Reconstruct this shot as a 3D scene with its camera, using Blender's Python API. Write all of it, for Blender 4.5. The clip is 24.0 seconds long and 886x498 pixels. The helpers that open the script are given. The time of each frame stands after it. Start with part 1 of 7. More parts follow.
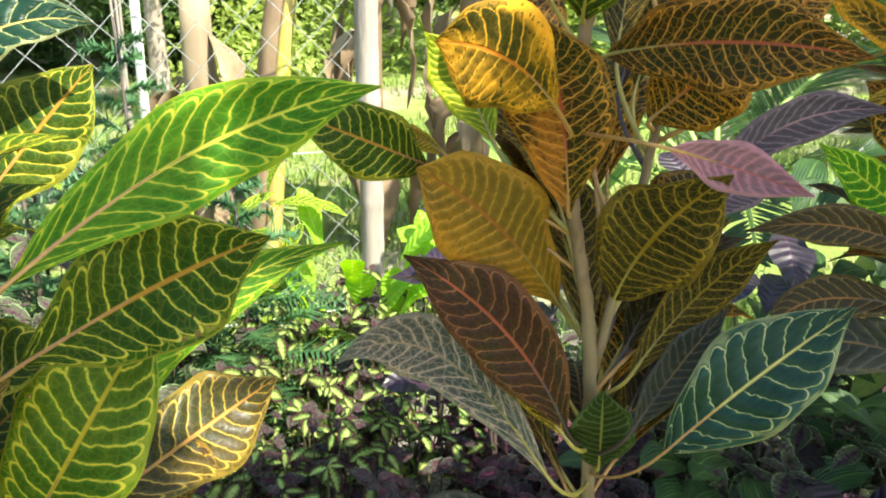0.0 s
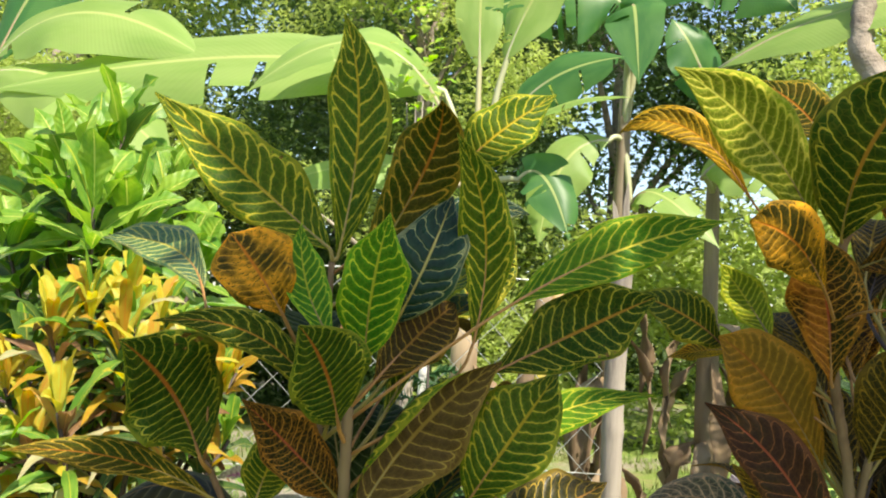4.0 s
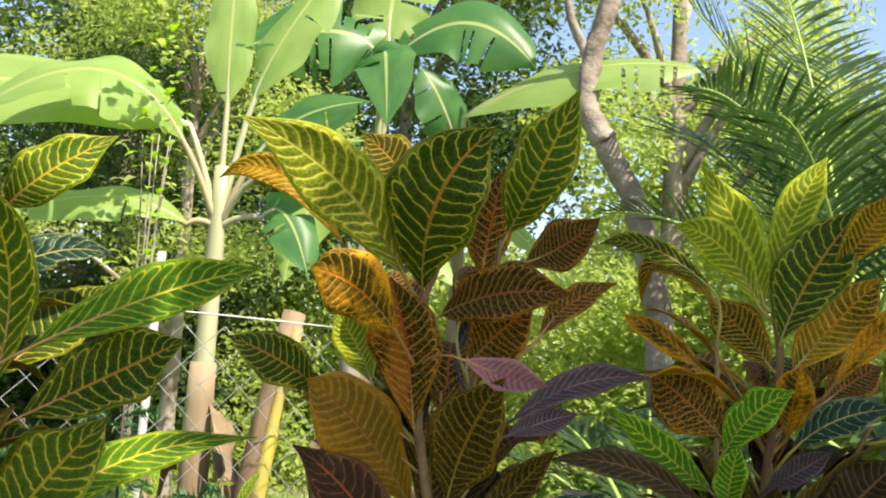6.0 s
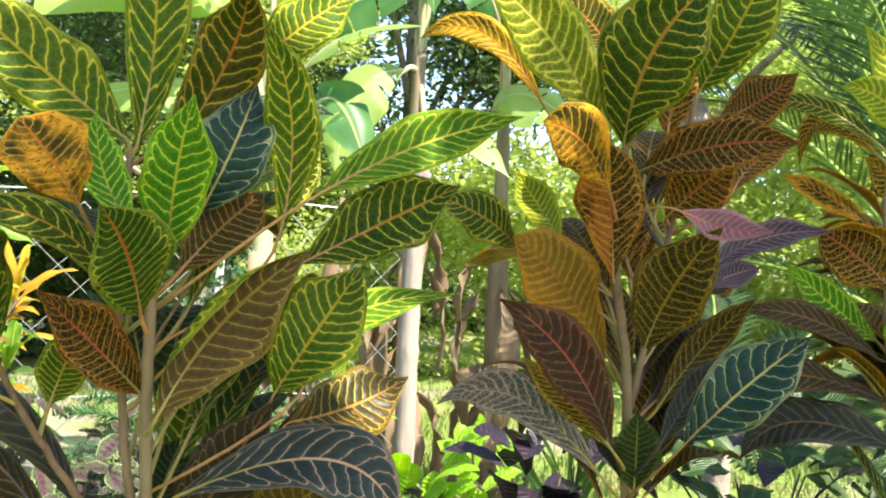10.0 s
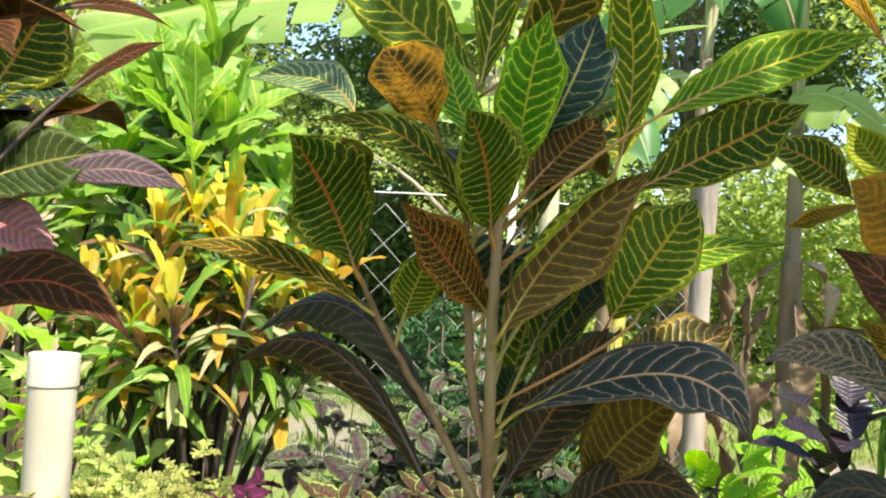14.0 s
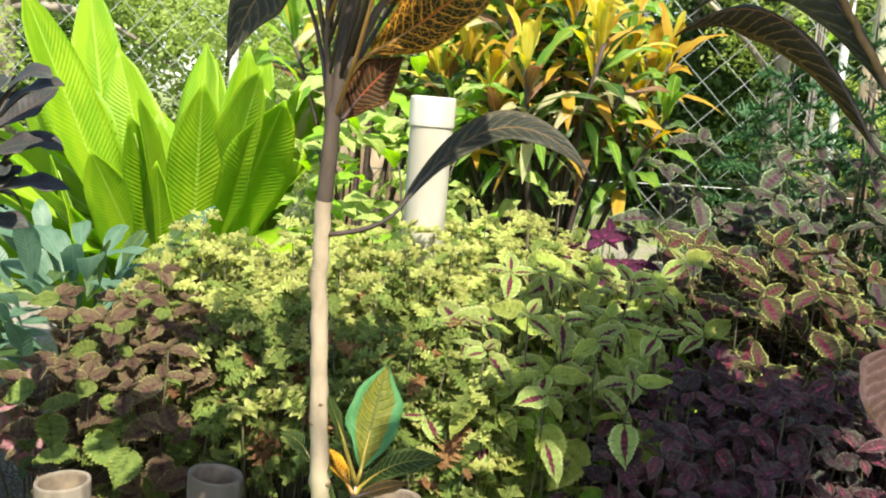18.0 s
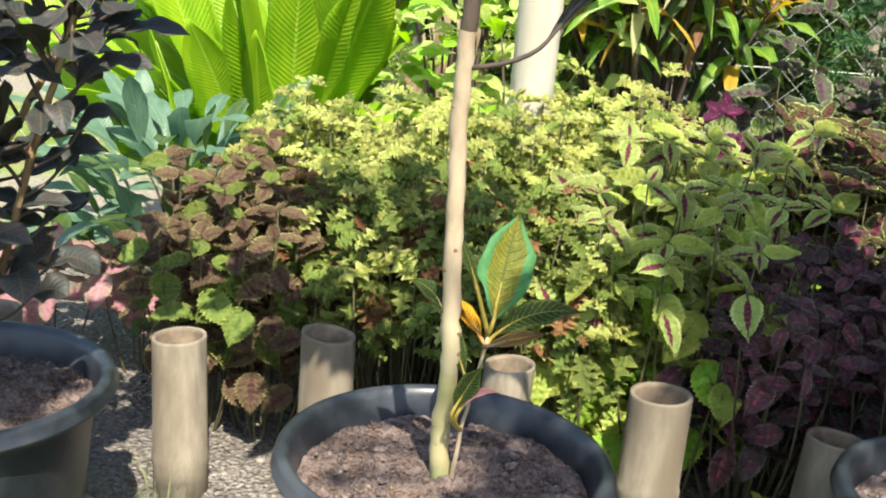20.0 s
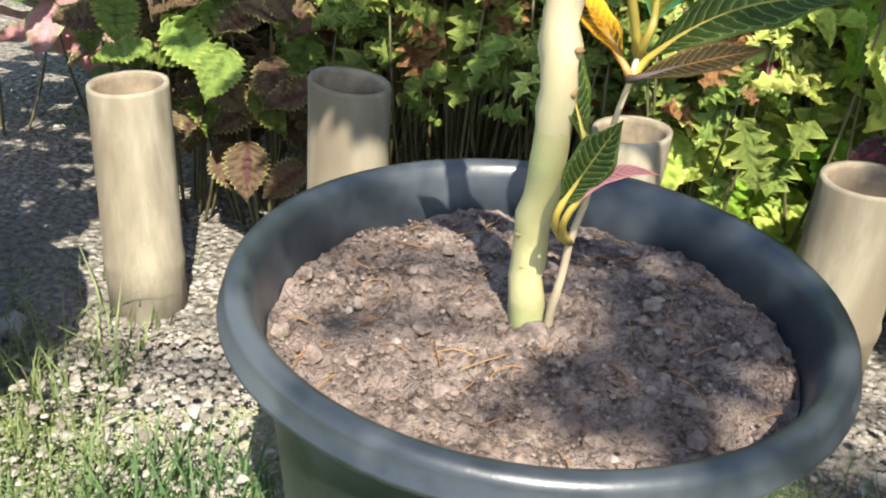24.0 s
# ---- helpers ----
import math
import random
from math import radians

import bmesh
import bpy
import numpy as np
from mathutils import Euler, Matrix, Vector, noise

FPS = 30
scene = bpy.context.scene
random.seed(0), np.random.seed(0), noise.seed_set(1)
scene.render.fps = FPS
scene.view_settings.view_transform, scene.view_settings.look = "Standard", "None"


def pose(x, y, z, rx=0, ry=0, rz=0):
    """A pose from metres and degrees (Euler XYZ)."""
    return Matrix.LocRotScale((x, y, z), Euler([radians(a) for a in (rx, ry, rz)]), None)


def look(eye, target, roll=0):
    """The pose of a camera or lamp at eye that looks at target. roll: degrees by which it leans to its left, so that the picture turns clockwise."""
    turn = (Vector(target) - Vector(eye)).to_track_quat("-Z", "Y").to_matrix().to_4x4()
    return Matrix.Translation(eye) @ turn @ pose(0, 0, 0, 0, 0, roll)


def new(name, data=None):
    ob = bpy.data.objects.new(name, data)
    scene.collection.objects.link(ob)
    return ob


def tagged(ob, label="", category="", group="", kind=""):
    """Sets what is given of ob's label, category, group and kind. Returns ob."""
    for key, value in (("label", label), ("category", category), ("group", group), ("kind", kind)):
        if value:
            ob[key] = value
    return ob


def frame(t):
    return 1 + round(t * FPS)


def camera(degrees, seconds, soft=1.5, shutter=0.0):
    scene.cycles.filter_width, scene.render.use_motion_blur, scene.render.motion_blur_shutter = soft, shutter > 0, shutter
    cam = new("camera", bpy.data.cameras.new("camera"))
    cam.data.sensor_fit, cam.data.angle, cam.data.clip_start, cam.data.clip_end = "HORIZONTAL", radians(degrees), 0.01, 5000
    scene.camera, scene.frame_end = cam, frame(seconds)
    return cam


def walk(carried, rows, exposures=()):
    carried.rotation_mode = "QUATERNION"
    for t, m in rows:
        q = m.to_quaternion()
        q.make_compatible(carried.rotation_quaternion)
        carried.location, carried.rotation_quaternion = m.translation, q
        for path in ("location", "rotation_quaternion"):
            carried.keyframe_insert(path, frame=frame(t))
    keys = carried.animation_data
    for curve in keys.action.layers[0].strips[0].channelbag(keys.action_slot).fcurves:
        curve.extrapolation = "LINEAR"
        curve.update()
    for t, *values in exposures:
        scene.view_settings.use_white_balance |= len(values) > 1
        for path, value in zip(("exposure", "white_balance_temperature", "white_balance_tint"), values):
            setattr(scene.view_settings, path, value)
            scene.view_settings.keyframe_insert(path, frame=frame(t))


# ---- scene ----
cam = camera(49.74, 24.0, 2.0)
PATH = [  # seconds, x, y, z, turns about x, y, z
    (0.0, -0.0086, -0.0191, 1.3117, 70.56, 0.41, -0.09),
    (0.5, -0.0497, -0.1314, 1.263, 70.96, 1.11, -0.37),
    (1.0, -0.0868, -0.3029, 1.2023, 75.85, 1.29, 0.13),
    (1.5, -0.1183, -0.3442, 1.2131, 79.57, 1.05, 5.04),
    (2.0, -0.1735, -0.3819, 1.2108, 83.53, -0.99, 8.17),
    (2.5, -0.1858, -0.4342, 1.2048, 84.56, -2.41, 14.8),
    (4.5, -0.0425, -0.4071, 1.1169, 95.98, -2.98, 10.41),
    (5.0, 0.0187, -0.3943, 1.121, 96.5, -3.15, 6.66),
    (5.5, 0.0891, -0.4119, 1.1443, 96.42, -3.6, 3.71),
    (6.0, 0.1493, -0.4057, 1.1481, 96.72, -3.59, 1.08),
    (6.5, 0.2073, -0.3978, 1.1121, 97.33, -3.38, -0.43),
    (7.0, 0.2082, -0.3973, 1.0849, 96.38, -2.85, -1.84),
    (7.5, 0.1899, -0.3958, 1.0659, 94.2, -2.8, -2.64),
    (8.0, 0.1519, -0.3912, 1.0658, 92.4, -2.68, -3.4),
    (8.5, 0.0932, -0.4036, 1.0789, 91.3, -2.24, -4.11),
    (9.0, 0.056, -0.3942, 1.0949, 90.71, -2.36, -2.98),
    (9.5, 0.004, -0.4143, 1.0856, 90.93, -2.12, -1.44),
    (10.0, -0.1047, -0.4331, 1.0826, 90.75, -2.57, 0.47),
    (10.5, -0.1488, -0.4303, 1.077, 90.54, -2.35, 5.57),
    (11.0, -0.1436, -0.4254, 1.0825, 90.36, -2.84, 9.06),
    (11.5, -0.1428, -0.4338, 1.0884, 90.33, -3.43, 11.61),
    (13.5, -0.1454, -0.4477, 1.0288, 91.82, -2.11, 16.22),
    (14.0, -0.1641, -0.453, 0.9787, 91.82, -3.28, 16.36),
    (14.5, -0.1705, -0.4512, 0.9412, 90.37, -3.46, 17.02),
    (15.0, -0.1769, -0.4546, 0.9223, 88.66, -3.94, 17.34),
    (15.5, -0.1961, -0.4627, 0.8895, 87.18, -4.16, 17.88),
    (16.0, -0.2054, -0.4745, 0.8679, 85.66, -4.08, 19.59),
    (16.5, -0.2163, -0.493, 0.855, 84.29, -3.93, 21.8),
    (17.0, -0.2525, -0.5289, 0.818, 84.06, -4.6, 24.38),
    (17.5, -0.2803, -0.5527, 0.787, 83.11, -4.58, 29.33),
    (18.0, -0.2897, -0.5772, 0.7835, 81.93, -4.64, 31.99),
    (18.5, -0.3091, -0.5899, 0.7673, 80.85, -5.05, 33.72),
    (19.0, -0.3315, -0.5794, 0.7445, 79.08, -5.41, 35.1),
    (19.5, -0.3486, -0.5845, 0.7264, 77.27, -5.2, 35.69),
    (21.5, -0.3596, -0.5673, 0.7107, 72.59, -3.88, 39.19),
    (22.0, -0.394, -0.5248, 0.6808, 71.99, -3.58, 39.68),
    (22.5, -0.4688, -0.4452, 0.6429, 68.65, -3.25, 39.91),
    (23.0, -0.4848, -0.3891, 0.6132, 65.48, -2.81, 39.59),
    (23.5, -0.5499, -0.3234, 0.5793, 63.83, -3.13, 39.37),
    (24.0, -0.6106, -0.2373, 0.5345, 62.27, -4.1, 40.22),
]
walk(cam, [(t, pose(x, y, z, rx, ry, rz)) for t, x, y, z, rx, ry, rz in PATH], [(0, 1.85, 6500, 8), (1, 1.78, 6500, 8), (2, 1.25, 6800, 8), (5, 0.95, 6900, 13), (7, 1.3, 6900, 14), (8, 1.5, 6800, 14), (9, 1.6, 6700, 14), (11, 1.74, 6600, 13), (14, 1.24, 6600, 12), (17, 1.12, 6500, 10), (19, 1.24, 6500, 12), (22, 1.36, 6400, 10), (24, 1.62, 6400, 8)])
# ---- light ----
SUN_AZ, SUN_EL = -43.0, 52.0  # the side that the sun stands on, degrees from +x, and its height
world = bpy.data.worlds.new("sky")
scene.world = world
world.use_nodes = True
wn = world.node_tree.nodes
sky = wn.new("ShaderNodeTexSky")
sky.sky_type = "NISHITA"
sky.sun_disc = False
sky.sun_elevation = radians(SUN_EL)
sky.sun_rotation = radians(90 - SUN_AZ)
wn["Background"].inputs["Strength"].default_value = 0.14
world.node_tree.links.new(sky.outputs["Color"], wn["Background"].inputs["Color"])
sun_data = bpy.data.lights.new("sun", "SUN")
sun_data.energy, sun_data.angle, sun_data.color = 5.0, radians(0.53), (1.0, 0.94, 0.80)
sun = new("sun", sun_data)
ca, sa, ce, se = math.cos(radians(SUN_AZ)), math.sin(radians(SUN_AZ)), math.cos(radians(SUN_EL)), math.sin(radians(SUN_EL))
sun.matrix_world = look((8 * ca * ce, 8 * sa * ce, 8 * se), (0, 0, 0))

# ---- materials ----
class Nodes:
    """A small builder for node materials."""

    def __init__(self, name):
        self.m = bpy.data.materials.new(name)
        self.m.use_nodes = True
        self.t = self.m.node_tree
        self.t.nodes.clear()

    def n(self, kind, **ins):
        node = self.t.nodes.new("ShaderNode" + kind)
        for k, v in ins.items():
            self.put(node.inputs[k.replace("_", " ")], v)
        return node

    def put(self, socket, v):
        if isinstance(v, bpy.types.NodeSocket):
            self.t.links.new(v, socket)
        elif isinstance(v, tuple) and len(v) == 3 and socket.type == "RGBA":
            socket.default_value = (*v, 1)
        else:
            socket.default_value = v

    def math(self, op, a, b=0.0, c=0.0):
        node = self.t.nodes.new("ShaderNodeMath")
        node.operation = op
        for s, v in zip(node.inputs, (a, b, c)):
            self.put(s, v)
        return node.outputs[0]

    def step(self, x, lo, hi):
        node = self.t.nodes.new("ShaderNodeMapRange")
        node.interpolation_type = "SMOOTHSTEP"
        for s, v in zip(node.inputs, (x, lo, hi, 0.0, 1.0)):
            self.put(s, v)
        return node.outputs[0]

    def mix(self, f, a, b):
        node = self.t.nodes.new("ShaderNodeMix")
        node.data_type = "RGBA"
        self.put(node.inputs[0], f)
        self.put(node.inputs[6], a)
        self.put(node.inputs[7], b)
        return node.outputs[2]

    def noise(self, vec, scale, detail=3.0, rough=0.55):
        return self.n("TexNoise", Vector=vec, Scale=scale, Detail=detail, Roughness=rough).outputs["Fac"]

    def shift(self, vec):
        """The coordinates moved by a step of their own for each object."""
        r = self.n("ObjectInfo").outputs["Random"]
        off = self.n("CombineXYZ", X=self.math("MULTIPLY", r, 37.0), Y=self.math("MULTIPLY", r, 19.0), Z=self.math("MULTIPLY", r, 53.0))
        node = self.t.nodes.new("ShaderNodeVectorMath")
        node.operation = "ADD"
        self.put(node.inputs[0], vec)
        self.put(node.inputs[1], off.outputs[0])
        return node.outputs[0]

    def out(self, color, rough=0.5, height=None, bump=0.3, dist=0.002, thin=0.0, glow=None, metal=0.0, spec=0.5):
        p = self.n("BsdfPrincipled", Base_Color=color, Roughness=rough, Metallic=metal)
        p.inputs["Specular IOR Level"].default_value = spec
        if height is not None:
            b = self.n("Bump", Height=height, Strength=bump, Distance=dist)
            self.t.links.new(b.outputs[0], p.inputs["Normal"])
        surf = p.outputs[0]
        if thin > 0:
            tr = self.n("BsdfTranslucent", Color=glow if glow is not None else color)
            mx = self.n("MixShader", Fac=thin)
            self.t.links.new(surf, mx.inputs[1])
            self.t.links.new(tr.outputs[0], mx.inputs[2])
            surf = mx.outputs[0]
        o = self.n("OutputMaterial")
        self.t.links.new(surf, o.inputs["Surface"])
        return self.m


def vein_leaf(name, c1, c2, vein, midrib, pairs=13.0, width=0.2, net=0.09, speck=0.0, rough=0.46, thin=0.42, half=None, fade=0.0, spec=0.12, relief=0.5, rim=None):
    """A croton blade: a midrib, side veins that join in loops near the margin, a net of fine veins, patches between them."""
    g = Nodes(name)
    uv = g.n("UVMap").outputs[0]
    sp = g.n("SeparateXYZ", Vector=uv)
    u, v = sp.outputs[0], sp.outputs[1]
    a = g.math("ABSOLUTE", g.math("MULTIPLY_ADD", u, 2.0, -1.0))
    side = g.math("GREATER_THAN", u, 0.5)
    p = g.shift(uv)
    wob = g.noise(p, 5.0, 2.0)
    fine = g.noise(p, 38.0, 3.0)
    crook = g.noise(p, 15.0, 2.0)
    bend = g.math("MULTIPLY_ADD", g.math("MULTIPLY", a, a), -0.075, g.math("MULTIPLY_ADD", a, -0.085, v))
    ph = g.math("MULTIPLY_ADD", bend, 1.05 * pairs, g.math("MULTIPLY_ADD", side, 0.45, g.math("MULTIPLY_ADD", wob, 0.8, g.math("MULTIPLY", crook, 0.24))))
    fr = g.math("FRACT", ph)
    d = g.math("ABSOLUTE", g.math("MULTIPLY_ADD", fr, 2.0, -1.0))  # 0 on a side vein, 1 half way to the next
    away = g.math("SUBTRACT", 1.0, d)
    rise = g.math("DIVIDE", g.math("MAXIMUM", g.math("SUBTRACT", a, g.math("MULTIPLY_ADD", wob, 0.20, 0.56)), 0.0), 0.21)
    bow = g.math("MULTIPLY_ADD", rise, rise, g.math("MULTIPLY", away, away))  # 1 along a vein and round the arch that joins two of them
    w = g.math("MULTIPLY_ADD", a, -0.35 * width, g.math("MULTIPLY_ADD", fine, 1.4 * width, 0.50 * width))
    line = g.math("SUBTRACT", 1.0, g.step(g.math("ABSOLUTE", g.math("SUBTRACT", bow, 1.0)), g.math("SUBTRACT", w, 0.05), g.math("ADD", w, 0.13)))
    outer = g.step(bow, 1.0, 1.5)
    line = g.math("MULTIPLY", line, g.math("MULTIPLY_ADD", g.step(crook, 0.30, 0.46), 0.45, 0.55))
    edge = g.step(a, 0.95, 0.985)
    mid = g.math("SUBTRACT", 1.0, g.step(a, 0.022, 0.055))
    m = g.math("MAXIMUM", line, g.math("MULTIPLY", edge, 0.45))
    m = g.math("MAXIMUM", m, g.math("MULTIPLY", g.math("MULTIPLY", outer, g.step(wob, 0.48, 0.60)), 0.4))
    if net > 0:
        sc = g.n("Mapping", Vector=p, Scale=(4.0, 11.0, 1.0)).outputs[0]
        vo = g.n("TexVoronoi", Vector=sc, Scale=2.4)
        vo.feature = "DISTANCE_TO_EDGE"
        cell = g.math("SUBTRACT", 1.0, g.step(vo.outputs["Distance"], 0.02, 0.075))
        m = g.math("MAXIMUM", m, g.math("MULTIPLY", cell, g.math("MULTIPLY_ADD", outer, 0.25, net)))
    base = g.mix(g.step(g.noise(p, 2.2, 3.0), 0.4, 0.62), c1, c2)
    if half is not None:  # one half of the blade turned another colour
        base = g.mix(g.math("MULTIPLY", g.math("SUBTRACT", 1.0, side), g.step(g.noise(p, 3.0), 0.36, 0.5)), base, half)
    if fade > 0:
        base = g.mix(g.math("MULTIPLY", g.step(g.noise(p, 1.3, 2.0), 0.4, 0.7), fade), base, vein)
    m = g.math("MINIMUM", g.math("MULTIPLY", m, g.math("MULTIPLY_ADD", g.noise(p, 9.0), 0.4, 0.80)), 1.0)
    grain = g.math("MULTIPLY_ADD", g.noise(p, 17.0, 4.0, 0.65), 1.3, 0.46)
    deep = g.math("MULTIPLY_ADD", g.math("MINIMUM", bow, 1.0), 0.5, 0.75)  # the cells are deepest half way between two veins
    base = g.n("HueSaturation", Color=base, Value=g.math("MULTIPLY", grain, deep)).outputs[0]
    col = g.mix(m, base, vein)
    if speck > 0:
        sv = g.n("Mapping", Vector=p, Scale=(11.0, 48.0, 1.0), Rotation=(0.0, 0.0, 0.5)).outputs[0]
        sk = g.step(g.noise(sv, 1.6, 2.0), 0.66 - 0.16 * speck, 0.70 - 0.14 * speck)
        sk = g.math("MULTIPLY", sk, g.math("SUBTRACT", 1.0, g.math("MAXIMUM", mid, edge)))
        col = g.mix(sk, col, c2)
    col = g.mix(g.math("MULTIPLY", mid, 0.92), col, midrib)
    if rim is not None:  # a broad pale margin
        col = g.mix(g.step(g.math("MULTIPLY_ADD", wob, 0.35, g.math("SUBTRACT", a, 0.17)), 0.60, 0.66), col, rim)
    dirt = g.step(g.noise(p, 55.0, 2.0), 0.68, 0.8)
    col = g.mix(g.math("MULTIPLY", dirt, 0.25), col, (0.16, 0.13, 0.09))
    quilt = g.math("MULTIPLY", g.math("SUBTRACT", 1.0, g.math("MINIMUM", bow, 1.0)), g.math("SUBTRACT", 1.0, mid))
    h = g.math("MULTIPLY_ADD", mid, -0.8, g.math("MULTIPLY_ADD", fine, 0.22, quilt))
    ro = g.math("MULTIPLY_ADD", g.noise(p, 12.0), 0.25, rough - 0.1)
    glow = g.n("HueSaturation", Color=col, Saturation=1.15, Value=1.7).outputs[0]
    return g.out(col, ro, h, relief, 0.0020, thin, glow, spec=spec)


LEAF = {
    "gy": vein_leaf("croton_green_yellow", (0.06, 0.135, 0.008), (0.088, 0.15, 0.008), (0.62, 0.55, 0.05), (0.54, 0.42, 0.03), 13, 0.20),
    "gd": vein_leaf("croton_dark_green", (0.034, 0.078, 0.007), (0.052, 0.092, 0.008), (0.6, 0.52, 0.06), (0.52, 0.27, 0.04), 13, 0.15),
    "gr": vein_leaf("croton_green_red_rib", (0.034, 0.088, 0.009), (0.05, 0.105, 0.01), (0.55, 0.53, 0.06), (0.5, 0.17, 0.03), 16, 0.12),
    "gn": vein_leaf("croton_fresh_green", (0.055, 0.21, 0.012), (0.085, 0.245, 0.014), (0.634, 0.660, 0.053), (0.50, 0.52, 0.05), 12, 0.16, thin=0.4),
    "go": vein_leaf("croton_green_gold", (0.05, 0.08, 0.007), (0.085, 0.08, 0.009), (0.64, 0.41, 0.05), (0.52, 0.20, 0.025), 13, 0.18),
    "gu": vein_leaf("croton_brown_underside", (0.1, 0.062, 0.016), (0.13, 0.085, 0.022), (0.36, 0.25, 0.05), (0.32, 0.21, 0.04), 14, 0.13, rough=0.55, thin=0.3),
    "bl": vein_leaf("croton_blue_green", (0.011, 0.036, 0.02), (0.016, 0.046, 0.024), (0.46, 0.44, 0.17), (0.46, 0.40, 0.12), 10, 0.05, net=0.0, rough=0.28, thin=0.15, spec=0.16, relief=0.9),
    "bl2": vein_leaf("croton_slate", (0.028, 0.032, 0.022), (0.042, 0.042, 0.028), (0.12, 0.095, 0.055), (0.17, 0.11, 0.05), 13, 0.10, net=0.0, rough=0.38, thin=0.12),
    "pb": vein_leaf("croton_pale_blue_green", (0.060, 0.150, 0.080), (0.090, 0.190, 0.070), (0.62, 0.58, 0.16), (0.56, 0.50, 0.10), 15, 0.24, net=0.2, rough=0.34, thin=0.3, spec=0.35),
    "os": vein_leaf("croton_speckled_orange", (0.7, 0.36, 0.025), (0.055, 0.05, 0.008), (0.720, 0.383, 0.033), (0.60, 0.22, 0.025), 12, 0.2, speck=0.45, rough=0.5),
    "ro": vein_leaf("croton_rust", (0.06, 0.034, 0.009), (0.04, 0.042, 0.008), (0.62, 0.3, 0.045), (0.44, 0.10, 0.045), 15, 0.15, net=0.35, half=(0.34, 0.13, 0.02)),
    "rr": vein_leaf("croton_dark_rust", (0.052, 0.034, 0.009), (0.04, 0.038, 0.008), (0.62, 0.29, 0.045), (0.44, 0.12, 0.05), 17, 0.14, net=0.3),
    "rn": vein_leaf("croton_rust_net", (0.06, 0.036, 0.009), (0.044, 0.042, 0.008), (0.68, 0.33, 0.035), (0.48, 0.16, 0.035), 13, 0.17, net=0.5),
    "yo": vein_leaf("croton_yellow_orange", (0.041, 0.055, 0.007), (0.098, 0.063, 0.009), (0.720, 0.449, 0.033), (0.58, 0.27, 0.02), 15, 0.30, net=0.4, fade=0.45),
    "ly": vein_leaf("croton_lit_lime", (0.055, 0.165, 0.01), (0.09, 0.21, 0.012), (0.54, 0.5, 0.05), (0.64, 0.60, 0.08), 15, 0.17, thin=0.45),
    "li": vein_leaf("croton_pale_lime", (0.21, 0.26, 0.022), (0.18, 0.23, 0.018), (0.62, 0.57, 0.11), (0.56, 0.54, 0.11), 15, 0.30, net=0.35, thin=0.42, rough=0.48),
    "lg": vein_leaf("croton_light_green", (0.20, 0.28, 0.016), (0.26, 0.31, 0.018), (0.62, 0.57, 0.06), (0.60, 0.55, 0.06), 14, 0.26, thin=0.48),
    "ol": vein_leaf("croton_olive", (0.045, 0.040, 0.011), (0.069, 0.055, 0.013), (0.422, 0.264, 0.037), (0.36, 0.23, 0.025), 15, 0.17, net=0.3),
    "br": vein_leaf("croton_brown", (0.079, 0.046, 0.012), (0.058, 0.046, 0.012), (0.422, 0.264, 0.040), (0.34, 0.18, 0.04), 13, 0.15),
    # blade of shaded leaves, the shade put into its dark colour
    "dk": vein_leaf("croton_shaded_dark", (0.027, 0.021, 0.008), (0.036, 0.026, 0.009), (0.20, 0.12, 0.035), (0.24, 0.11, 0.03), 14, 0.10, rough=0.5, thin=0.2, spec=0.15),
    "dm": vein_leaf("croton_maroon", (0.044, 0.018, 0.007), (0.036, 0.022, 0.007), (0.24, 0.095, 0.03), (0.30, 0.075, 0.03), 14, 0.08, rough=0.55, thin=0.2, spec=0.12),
    "sp": vein_leaf("croton_spoon", (0.030, 0.038, 0.032), (0.044, 0.038, 0.034), (0.060, 0.050, 0.036), (0.09, 0.07, 0.045), 12, 0.05, rough=0.5, thin=0.15, spec=0.35, relief=0.15),
    "bw": vein_leaf("croton_brown_cream", (0.038, 0.04, 0.01), (0.07, 0.052, 0.012), (0.48, 0.32, 0.05), (0.55, 0.27, 0.06), 13, 0.15, rough=0.36, thin=0.35, spec=0.25),
    "sl": vein_leaf("croton_slate_pink", (0.024, 0.034, 0.026), (0.036, 0.044, 0.032), (0.42, 0.25, 0.14), (0.56, 0.33, 0.17), 12, 0.11, net=0.0, rough=0.36, thin=0.12, spec=0.25),
    "sh": vein_leaf("croton_shoot_underside", (0.15, 0.17, 0.025), (0.21, 0.20, 0.03), (0.055, 0.070, 0.018), (0.10, 0.12, 0.03), 11, 0.18, thin=0.4, rim=(0.085, 0.23, 0.085)),
    "dg": vein_leaf("croton_dull_green", (0.028, 0.053, 0.012), (0.040, 0.062, 0.012), (0.16, 0.19, 0.066), (0.24, 0.24, 0.06), 13, 0.12),
    "bo": vein_leaf("croton_brown_orange", (0.33, 0.185, 0.018), (0.22, 0.135, 0.018), (0.502, 0.264, 0.033), (0.35, 0.15, 0.025), 16, 0.2, speck=0.3, rough=0.5),
    "pk": vein_leaf("croton_pink", (0.44, 0.20, 0.21), (0.34, 0.18, 0.18), (0.60, 0.26, 0.26), (0.56, 0.18, 0.15), 12, 0.2),
    "pu": vein_leaf("croton_purple", (0.085, 0.062, 0.068), (0.11, 0.085, 0.088), (0.28, 0.18, 0.19), (0.44, 0.24, 0.24), 14, 0.16),
    "gr2": vein_leaf("croton_faded_net", (0.132, 0.141, 0.088), (0.176, 0.150, 0.097), (0.686, 0.488, 0.290), (0.52, 0.36, 0.20), 14, 0.2, net=0.5, rough=0.5),
